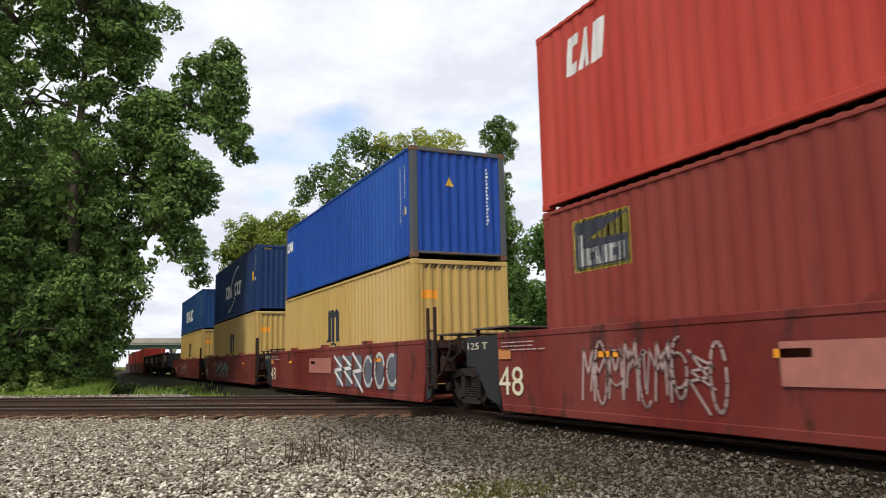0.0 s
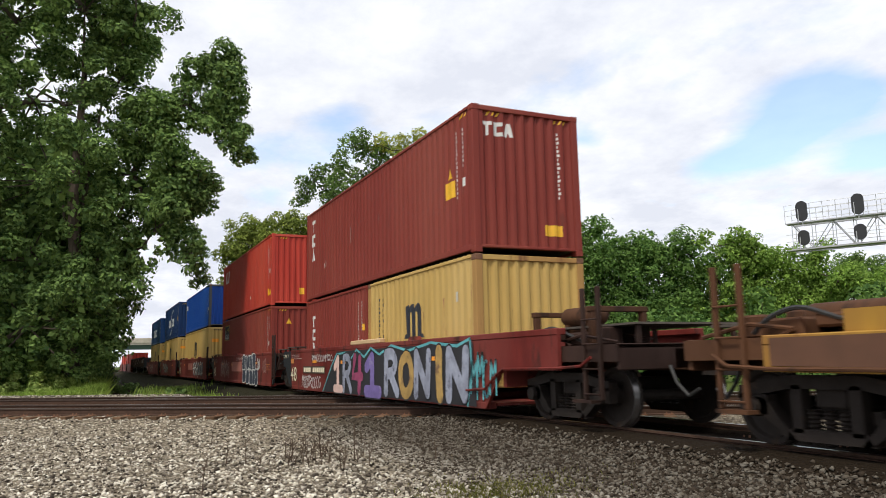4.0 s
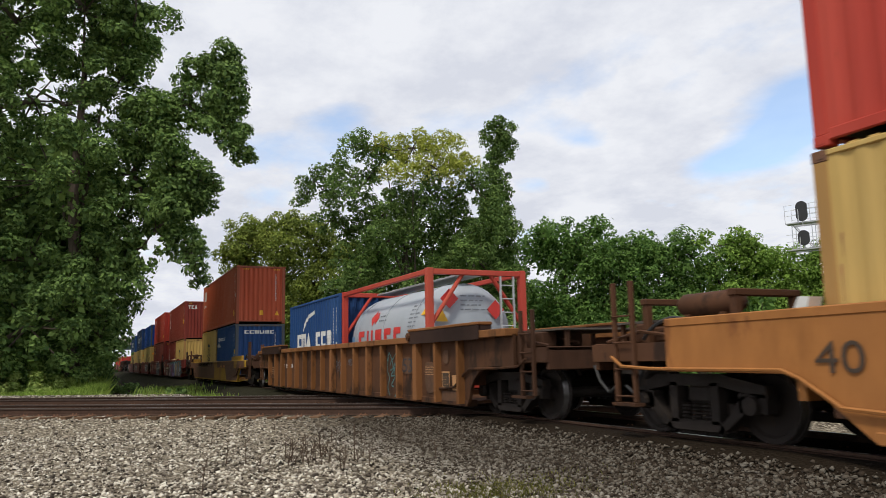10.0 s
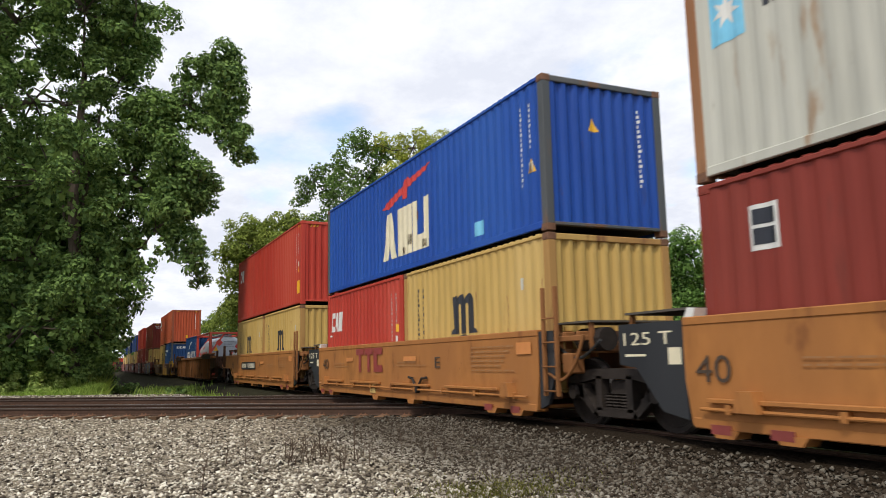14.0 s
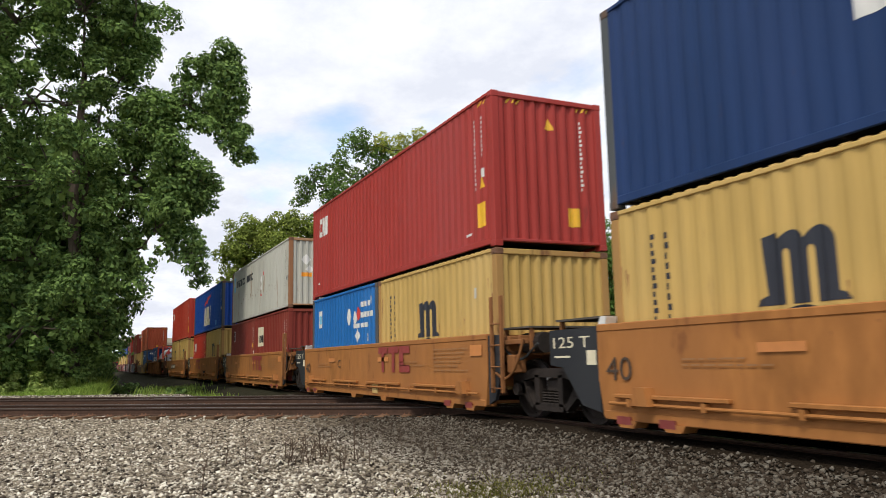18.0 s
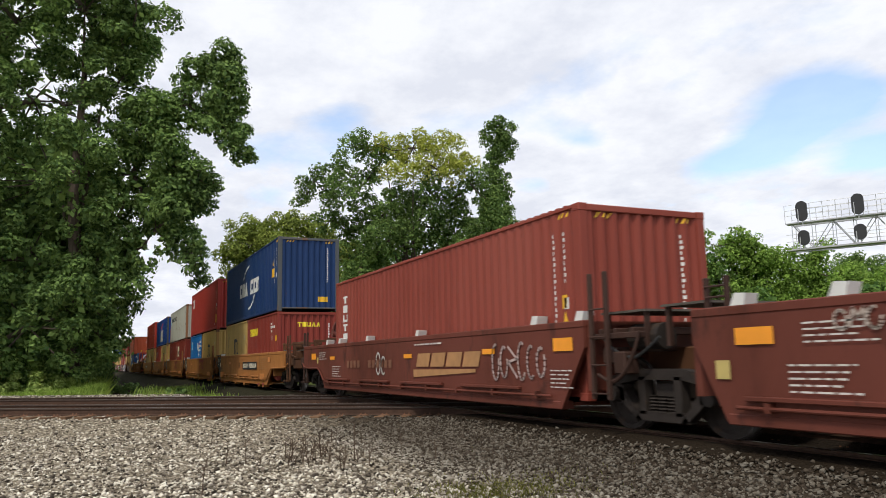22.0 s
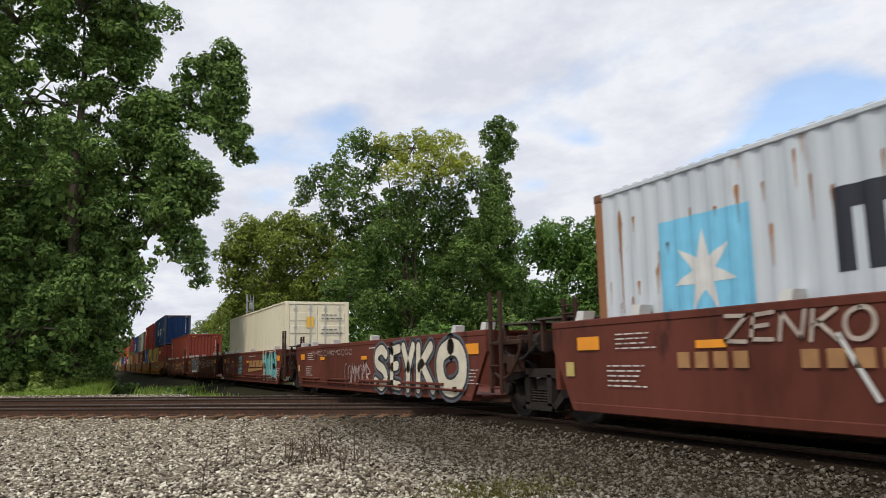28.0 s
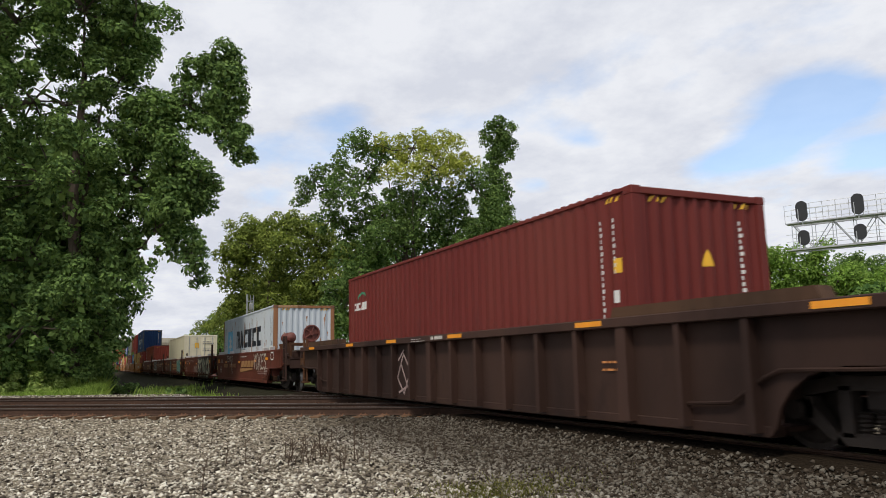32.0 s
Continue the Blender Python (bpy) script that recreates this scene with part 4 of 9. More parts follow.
def side_pipes(c, a, b, z0, pc, kind):
    """Brake pipe, pull rods and lifting pads low on the side."""
    zp = 0.48 if kind == "40" else 0.52
    n = 4
    for i in range(n):
        p, q = a + 0.3 + i * (b - a - 0.6) / n, a + 0.3 + (i + 0.72) * (b - a - 0.6) / n
        bm = bmesh.new()
        box(bm, p, q, -1.50, -1.425, zp - 0.02, zp + 0.03, 0.008)
        part("step_rail", bm, pc, c)
    bm = bmesh.new()
    rod(bm, (a + 0.2, -1.475, zp - 0.09), (b - 0.2, -1.475, zp - 0.09), 0.022, 8)
    part("brake_pipe", bm, pc, c)
    for i in range(9):
        x = a + 0.6 + i * (b - a - 1.2) / 8
        bm = bmesh.new()
        box(bm, x - 0.035, x + 0.035, -1.50, -1.42, zp - 0.13, zp - 0.03)
        part("pipe_clip", bm, pc, c)
    for x in () if kind == "bn" else (a + 0.5, a + 1.35, (a + b) / 2 - 1.1, (a + b) / 2 + 1.1, b - 1.4, b - 0.55):
        bm = bmesh.new()
        prism(bm, [(x - 0.2, z0 - 0.02), (x + 0.2, z0 - 0.02), (x + 0.13, z0 - 0.11), (x - 0.13, z0 - 0.11)], -1.46, -1.25)
        part("jack_pad", bm, pc, c)
    if kind == "40":
        for x in (a + 0.9, b - 0.75):
            bm = bmesh.new()
            prism(bm, [(x - 0.16, zp - 0.1), (x + 0.16, zp - 0.1), (x + 0.1, zp + 0.12), (x - 0.1, zp + 0.12)], -1.58, -1.42)
            part("lock_bracket", bm, pc, c)
        for x in (a + 0.45, a + 1.25, b - 1.5, b - 0.6):
            bm = bmesh.new()
            box(bm, x - 0.14, x + 0.14, -1.462, -1.45, z0 - 0.07, z0 + 0.03)
            part("reflector", bm, M_REDWHITE, c, "red and white reflector plate")


M_REDWHITE = surface("faded_red_reflector", (0.20, 0.035, 0.03), 0.5, 0, 0.2, 6, 40, 0.05, spot=0.2, spot_col=(0.45, 0.38, 0.36))
M_GRATE = surface("walkway_grating", (0.10, 0.085, 0.07), 0.7, 0.3, 0.3, 8, 40, 0.2)
M_HOSE = surface("black_rubber_hose", (0.02, 0.02, 0.02), 0.6, 0, 0.2, 8, 40, 0.1)


def grab_posts(c, x, y, z0, z1, pc, w=0.34):
    for k in (0, w):
        bm = bmesh.new()
        box(bm, x + k - 0.03, x + k + 0.03, y - 0.03, y + 0.03, z0, z1, 0.008)
        part("grab_post", bm, pc, c)
    for i in range(4):
        z = z0 + 0.08 + i * (z1 - z0) * 0.22
        bm = bmesh.new()
        rod(bm, (x, y - 0.035, z), (x + w, y - 0.035, z), 0.013, 6)
        part("rung", bm, pc, c)


def walkway(c, x0, x1, z, pc, half=1.3):
    bm = bmesh.new()
    box(bm, x0, x1, -half, half, z, z + 0.03)
    part("walkway", bm, M_GRATE, c)
    for y in (-half + 0.08, half - 0.08):
        for x in (x0 + 0.06, x1 - 0.06):
            bm = bmesh.new()
            box(bm, x - 0.03, x + 0.03, y - 0.03, y + 0.03, 1.1, z)
            part("walkway_leg", bm, pc, c)


def end_gear(c, kind, s, e, h, end, far, z0, z1, pc):
    """What stands between a well's end and its truck: bulkhead, sill, panels, steps, hoses; on a free end the coupler platform and brake gear."""
    def span(p, q):
        return sorted((p, q))
    bm = bmesh.new()
    box(bm, *span(e - s * 0.04, e + s * 0.06), -1.35, 1.35, 0.52, z1 - 0.02)
    # dark gear paint on the patched car's bulkhead and sill stands for shade there
    part("bulkhead", bm, paint("wagon_gear") if kind == "slope" else pc, c)
    reach = h + s * (1.62 if end else 0.0)
    bm = bmesh.new()
    box(bm, *span(e + s * 0.06, reach), -0.36, 0.36, 0.78, 1.10, 0.02)
    part("centre_sill", bm, paint("wagon_gear"), c)
    blk = paint("black_paint") if kind in ("40", "48") else pc
    skin, pc = pc, paint({"40": "wagon_rust_post", "48": "wagon_dark_post", "slope": "wagon_gear", "rib": "wagon_gear", "bn": "wagon_dark_post"}[kind])
    if not end:
        if s < 0 and kind == "bn":
            walkway(c, h + 0.3, e + 0.1, z1 + 0.08, pc, 1.25)
        elif s < 0:
            # the panel over the shared truck's half
            for y in (-1, 1):
                bm = bmesh.new()
                x = e
                prism(bm, [(x, z0 + 0.05), (x, z1 - 0.03), (x - 1.20, z1 - 0.03), (x - 1.20, 0.88), (x - 0.88, 0.84), (x - 0.42, 0.32)], *sorted((y * 1.405, y * 1.35)))
                part("end_panel", bm, blk, c, "black end panel" if kind in ("40", "48") else "")
                bm = bmesh.new()
                box(bm, x - 1.20, x - 0.9, *sorted((y * 1.35, y * 0.3)), 0.90, z1 - 0.06)
                part("cross_member", bm, blk, c)
            walkway(c, e - 1.25, e - 0.05, z1 + 0.10, pc, 1.25)
        else:
            for y in (-1, 1) if kind != "bn" else ():
                bm = bmesh.new()
                prism(bm, [(e, z0 + 0.02), (e + 0.22, z0 + 0.1), (e + 0.45, 0.8), (e + 0.40, z1 - 0.03), (e, z1 - 0.03)], *sorted((y * 1.40, y * 1.34)))
                part("end_panel", bm, blk, c)
            for k, (dx, y, z, w, hh) in enumerate(((0.30, -1.1, 1.0, 0.16, 0.22), (0.62, -1.2, 0.9, 0.12, 0.3), (0.85, -0.8, 1.12, 0.2, 0.16))):
                bm = bmesh.new()
                box(bm, e + dx - w, e + dx + w, y - 0.12, y + 0.12, z - hh / 2, z + hh / 2, 0.02)
                part("brake_valve", bm, pc, c)
            walkway(c, e + 0.12, e + 1.05, z1 + 0.06, pc, 1.2)
            grab_posts(c, e + 0.22, -1.44, 0.42, z1 + 0.62, pc)
            bm = bmesh.new()
            pts = [(e + 0.3, -1.42, 0.75), (e + 0.6, -1.42, 0.66), (e + 0.85, -1.4, 0.8), (e + 1.02, -1.38, 1.05), (e + 1.1, -1.35, 1.3)]
            pipe(bm, smooth_3d(pts), 0.026, 6)
            part("air_hose", bm, pc, c)
            bm = bmesh.new()
            pipe(bm, smooth_3d([(e + 0.1, -1.2, 1.28), (e + 0.5, -1.25, 1.05), (e + 0.9, -1.25, 0.98), (e + 1.3, -1.2, 1.22)]), 0.022, 6)
            part("air_hose", bm, M_HOSE, c)
            bm = bmesh.new()
            for q in (0.18, 0.5, 0.85):
                box(bm, e + q, e + q + 0.07, -1.3, -0.2, 1.26, 1.36, 0.01)
            box(bm, e + 0.05, e + 1.1, -1.32, -1.24, 1.22, 1.30, 0.01)
            part("brake_rigging", bm, pc, c)
            bm = bmesh.new()
            rod(bm, (e + 0.55, -0.95, 1.24), (e + 1.15, -0.95, 1.24), 0.17, 14)
            part("brake_cylinder", bm, M_IRON, c)
        bm = bmesh.new()
        rod(bm, (h - 0.3, 0, 0.9), (h + 0.3, 0, 0.9), 0.28, 14)
        part("articulation_casting", bm, M_IRON, c)
    else:
        pc = paint("wagon_gear") if kind == "40" else pc
        truck(c, h, 0.42)
        lo, hi = span(e + s * 0.06, reach)
        bm = bmesh.new()
        box(bm, lo, hi, -1.30, 1.30, 1.10, 1.15)
        part("end_deck", bm, pc, c)
        for y in (-1, 1):
            bm = bmesh.new()
            box(bm, *span(far - s * 0.02, reach), *sorted((y * 1.34, y * 1.28)), 0.92, 1.15)
            part("deck_edge", bm, pc, c)
        bm = bmesh.new()
        box(bm, *span(reach - s * 0.08, reach), -1.3, 1.3, 0.80, 1.16, 0.015)
        part("end_sill", bm, pc, c)
        cp = bmesh.new()
        box(cp, *span(reach - s * 0.2, reach + s * 0.35), -0.10, 0.10, 0.78, 0.95, 0.02)
        prism(cp, [(reach + s * 0.30, 0.72), (reach + s * 0.62, 0.72), (reach + s * 0.62, 1.0), (reach + s * 0.30, 1.0)], -0.16, 0.12)
        part("coupler", cp, M_IRON, c)
        cp = bmesh.new()
        pipe(cp, [(reach, -0.45, 0.85), (reach + s * 0.12, -0.45, 0.62), (reach + s * 0.3, -0.42, 0.45), (reach + s * 0.48, -0.40, 0.55)], 0.025, 6)
        part("air_hose", cp, M_HOSE, c)
        # step ladder and handholds at the corner
        gx = reach - s * 0.55 - (0.34 if s > 0 else 0)
        grab_posts(c, gx + (0.2 if s > 0 else 0), -1.36, 0.40, 1.95 if kind != "rib" else 1.75, pc, 0.36)
        bm = bmesh.new()
        box(bm, gx, gx + 0.45, -1.46, -1.30, 0.36, 0.40)
        part("step", bm, pc, c)
        walkway(c, *span(h - s * 0.25, reach - s * 0.05), 1.30 if kind == "slope" else 1.42, pc, 0.95)
        # pipes and valve boxes on the platform
        for k, (dx, y, z, w, hh) in enumerate(((0.35, -1.0, 1.25, 0.22, 0.20), (0.9, -0.9, 1.28, 0.16, 0.26), (-0.35, -1.05, 1.30, 0.3, 0.14), (0.6, -0.3, 1.32, 0.34, 0.3))):
            bm = bmesh.new()
            x = h + s * dx
            box(bm, x - w, x + w, y - 0.14, y + 0.14, z - hh / 2, z + hh / 2, 0.025)
            part("valve_box", bm, pc, c)
        for y, z in ((-1.18, 1.2), (-0.62, 1.24)):
            bm = bmesh.new()
            pipe(bm, [(far, y, z - 0.05), (h + s * 0.2, y, z + 0.03), (h + s * 0.7, y - 0.06, z + 0.10), (reach - s * 0.15, y, z - 0.02)], 0.025, 6)
            part("air_pipe", bm, pc, c)
        bm = bmesh.new()
        pipe(bm, [(reach - s * 0.5, -1.40, 0.98), (h + s * 0.9, -1.42, 0.86), (h + s * 0.3, -1.45, 0.83), (e + s * 0.15, -1.46, 0.82), (e - s * 0.06, -1.46, 0.74), (e - s * 0.5, -1.47, 0.48), (e - s * 1.2, -1.47, 0.44)], 0.022, 6)
        part("side_hose", bm, pc if kind == "slope" else skin, c)
        if kind != "rib":
            # the air tank lies low on the patched car, on a stand near the side elsewhere
            ty, tz, tr = (-0.45, 1.38, 0.14) if kind == "slope" else (-0.95, 1.93, 0.19) if kind == "bn" and s > 0 else (-0.6, 1.62, 0.15)
            bm = bmesh.new()
            lathe(bm, [(0.02, -0.52), (tr * 0.7, -0.50), (tr, -0.42), (tr, 0.42), (tr * 0.7, 0.50), (0.02, 0.52)], "x", 18)
            ob = part("air_tank", bm, M_BRAKEWHEEL if kind == "bn" else paint("wagon_gear"), c, "rusty air tank", True)
            ob.location = (h - 0.1, ty, tz)
            for q in (-0.4, 0.2):
                bm = bmesh.new()
                box(bm, h + q - 0.04, h + q + 0.04, ty - 0.14, ty + 0.14, 1.15, tz - tr * 0.8)
                part("tank_stand", bm, paint("wagon_gear"), c)
            if kind != "slope":
                for q in (-0.75, 0.75):
                    bm = bmesh.new()
                    for y in (-1.12, -0.2):
                        box(bm, h + q - 0.05, h + q + 0.05, y, y + 0.10, 1.15, 1.68, 0.01)
                    box(bm, h + q - 0.06, h + q + 0.06, -1.14, -0.08, 1.64, 1.72, 0.01)
                    part("platform_frame", bm, paint("wagon_gear"), c)
            for y0 in (-1.2, -0.3):
                bm = bmesh.new()
                pipe(bm, smooth_3d([(h - 0.7, y0, 1.2), (h - 0.45, y0 - 0.02, 1.36), (h - 0.1, y0, 1.44), (h + 0.3, y0 + 0.02, 1.32), (h + 0.7, y0, 1.2)]), 0.026, 6)
                part("air_hose", bm, M_HOSE, c)
            if kind == "bn":
                wx = h if s < 0 else reach - 0.3
                bw = bmesh.new()
                lathe(bw, [(0.27, -0.025), (0.30, -0.02), (0.31, 0.02), (0.27, 0.03), (0.25, 0.0), (0.27, -0.025)], "x", 22)
                for i in range(5):
                    w0 = 2 * math.pi * i / 5
                    rod(bw, (0.03, 0, 0), (0, 0.27 * math.cos(w0), 0.27 * math.sin(w0)), 0.022, 6)
                rod(bw, (-0.10, 0, 0), (0.06, 0, 0), 0.07, 12)
                ob = part("hand_brake_wheel", bw, M_BRAKEWHEEL, c, "red-brown hand brake wheel")
                ob.location = (wx, -0.45, 2.04)
                bw = bmesh.new()
                box(bw, wx - 0.22, wx - 0.04, -0.62, -0.28, 1.15, 2.12, 0.04)
                rod(bw, (wx - 0.13, -0.62, 1.9), (wx - 0.13, -0.72, 1.9), 0.12, 12)
                part("brake_stand", bw, M_BRAKEWHEEL, c, "rusty brake gear housing")
        else:
            for y in (-1.25, 1.25):
                bw = bmesh.new()
                box(bw, *span(far - s * 0.1, far + s * 0.25), y - 0.08, y + 0.08, 1.0, z1 - 0.05, 0.02)
                part("corner_bracket", bw, pc, c)


M_BRAKEWHEEL = surface("faded_red_wheel", (0.135, 0.036, 0.026), 0.6, 0, 0.25, 8, 50, 0.1)


def cone_box(c, x, z, y=-1.33, s=1.0):
    """Pale connector box on the rim."""
    bm = bmesh.new()
    prism(bm, [(x - 0.17 * s, z), (x + 0.13 * s, z), (x + 0.19 * s, z + 0.20 * s), (x - 0.06 * s, z + 0.22 * s)], y - 0.09, y + 0.1)
    part("connector_box", bm, M_WHITE, c, "pale connector box on the rim")


def orange_pair(car, m, spots):
    for x0, x1, z0, z1 in spots:
        side_mark(car, m, "reflector", [rect(x0, x1, z0, z1)], M_ORANGE, "orange reflector strip")


def orange_pair_at(car, m, spots, lift):
    for x0, x1, z0, z1 in spots:
        side_mark(car, m, "reflector", [rect(x0, x1, z0, z1)], M_ORANGE, "orange reflector strip", lift)


M_PINKPATCH = surface("pink_primer_patch", (0.36, 0.13, 0.10), 0.7, 0, 0.2, 5, 40, 0.05)
M_GRAF_NAVY = surface("navy_spray_paint", (0.025, 0.035, 0.06), 0.6, 0, 0.25, 4, 40, 0.03)
M_GRAF_WHITE = surface("white_spray_paint", (0.62, 0.62, 0.60), 0.7, 0, 0.2, 4, 40, 0.03)
M_GRAF_FADED = surface("faded_white_spray", (0.40, 0.30, 0.28), 0.7, 0, 0.4, 4, 40, 0.03)
M_GRAF_BLACK = surface("black_spray_paint", (0.016, 0.016, 0.02), 0.6, 0, 0.25, 4, 40, 0.03)
M_GRAF_PALE = surface("pale_grey_spray", (0.42, 0.35, 0.30), 0.7, 0, 0.4, 4, 40, 0.03)
M_SCRATCH = surface("faint_scratched_paint", (0.26, 0.15, 0.09), 0.7, 0, 0.4, 4, 40, 0.03)
M_STENCIL = surface("pale_stencil", (0.50, 0.47, 0.44), 0.7, 0, 0.3, 4, 40, 0.03)
M_GRAF_PINK = surface("pale_pink_spray", (0.66, 0.46, 0.40), 0.7, 0, 0.2, 4, 40, 0.03)
M_GRAF_SILVER = surface("silver_spray_paint", (0.25, 0.27, 0.34), 0.6, 0, 0.5, 5, 40, 0.03, spot=0.42, spot_col=(0.05, 0.055, 0.075))
M_GRAF_MAGENTA = surface("magenta_spray_paint", (0.26, 0.045, 0.11), 0.6, 0, 0.4, 5, 40, 0.03, spot=0.4, spot_col=(0.07, 0.02, 0.05))
M_GRAF_PURPLE = surface("violet_spray_paint", (0.15, 0.11, 0.30), 0.6, 0, 0.4, 5, 40, 0.03, spot=0.35, spot_col=(0.30, 0.28, 0.40))
M_GRAF_TEAL = surface("teal_spray_paint", (0.10, 0.36, 0.40), 0.6, 0, 0.25, 4, 40, 0.03)
M_GRAF_DULLTEAL = surface("dull_teal_spray", (0.06, 0.15, 0.15), 0.6, 0, 0.35, 4, 40, 0.03)
M_GRAF_MINT = surface("mint_spray_paint", (0.22, 0.46, 0.42), 0.6, 0, 0.2, 4, 40, 0.03)
M_GRAF_AQUA = surface("aqua_spray_paint", (0.13, 0.40, 0.42), 0.6, 0, 0.2, 4, 40, 0.03)
M_GRAF_GOLD = surface("gold_spray_paint", (0.36, 0.23, 0.07), 0.6, 0, 0.4, 5, 40, 0.03, spot=0.4, spot_col=(0.14, 0.075, 0.05))
M_GRAF_GREY = surface("grey_spray_paint", (0.09, 0.10, 0.12), 0.6, 0, 0.4, 4, 40, 0.03, spot=0.35, spot_col=(0.02, 0.02, 0.025))
M_GRAF_CREAM = surface("cream_spray_paint", (0.60, 0.55, 0.44), 0.6, 0, 0.2, 4, 40, 0.03)
M_DARKTEXT = surface("dark_stencil", (0.055, 0.035, 0.022), 0.7, 0, 0.2, 5, 40, 0.03)
M_BROWNPATCH = surface("brown_overpaint", (0.105, 0.046, 0.024), 0.7, 0, 0.3, 3, 40, 0.05, spot=0.25, spot_col=(0.20, 0.10, 0.04))
M_FADEDORANGE = surface("faded_orange_patch", (0.52, 0.20, 0.055), 0.6, 0, 0.15, 5, 40, 0.03)


def drip(x, z, w, h):
    """A run of rust, wide at its top and thin at its end."""
    return [(x + w * 0.42, z), (x + w * 0.58, z), (x + w * 0.75, z + h * 0.6), (x + w, z + h * 0.92), (x + w * 0.7, z + h), (x + w * 0.2, z + h * 0.97), (x, z + h * 0.85), (x + w * 0.3, z + h * 0.5)]


def blob_pts(x, z, rx, rz, seed, n=22):
    """A fat rounded letter-like shape, squarer than an oval and a little lopsided."""
    rng = random.Random(seed)
    a, b, c = rng.uniform(0, 6.28), rng.uniform(0, 6.28), rng.uniform(-0.18, 0.18)
    out = []
    for i in range(n):
        w = 2 * math.pi * i / n
        k = 1 + 0.07 * math.sin(2 * w + a) + 0.05 * math.sin(3 * w + b)
        p = math.copysign(abs(math.cos(w)) ** 0.65, math.cos(w)) * rx * k
        q = math.copysign(abs(math.sin(w)) ** 0.65, math.sin(w)) * rz * k
        out.append((x + p + c * q, z + q))
    return out


def bubble(car, m, cells, fill, edge, label, strokes=True):
    """Fat rounded graffiti letters with an outline and inner strokes: cells of (centre, height of centre, half width, half height)."""
    for i, (x, z, rx, rz) in enumerate(cells):
        side_mark(car, m, "graffiti_outline", [blob_pts(x, z, rx + 0.045, rz + 0.04, i * 7)], edge, label, 0.001 + 0.0012 * i)
        side_mark(car, m, "graffiti_fill", [blob_pts(x, z, rx, rz, i * 7)], fill, "", 0.0016 + 0.0012 * i)
        if not strokes:
            continue
        rng = random.Random(i * 11 + 3)
        k = rng.random()
        if k < 0.35:
            st = ribbon([(x, z - rz * 0.95), (x - rx * 0.1, z - rz * 0.2)], 0.03) + ribbon(curve_pts(x, z + rz * 0.42, rx * 0.28, rz * 0.16, 0, 360, 10), 0.025)
        elif k < 0.7:
            st = ribbon([(x + rx, z + rz * 0.2), (x, z + rz * 0.15), (x - rx * 0.2, z - rz * 0.05)], 0.03) + ribbon([(x + rx * 0.2, z - rz), (x + rx * 0.1, z - rz * 0.45)], 0.03)
        else:
            st = ribbon([(x, z + rz), (x + rx * 0.05, z + rz * 0.3)], 0.03) + ribbon([(x - rx * 0.1, z - rz), (x - rx * 0.15, z - rz * 0.35)], 0.03)
        side_mark(car, m, "graffiti_stroke", st, edge, "", 0.0022 + 0.0012 * i)


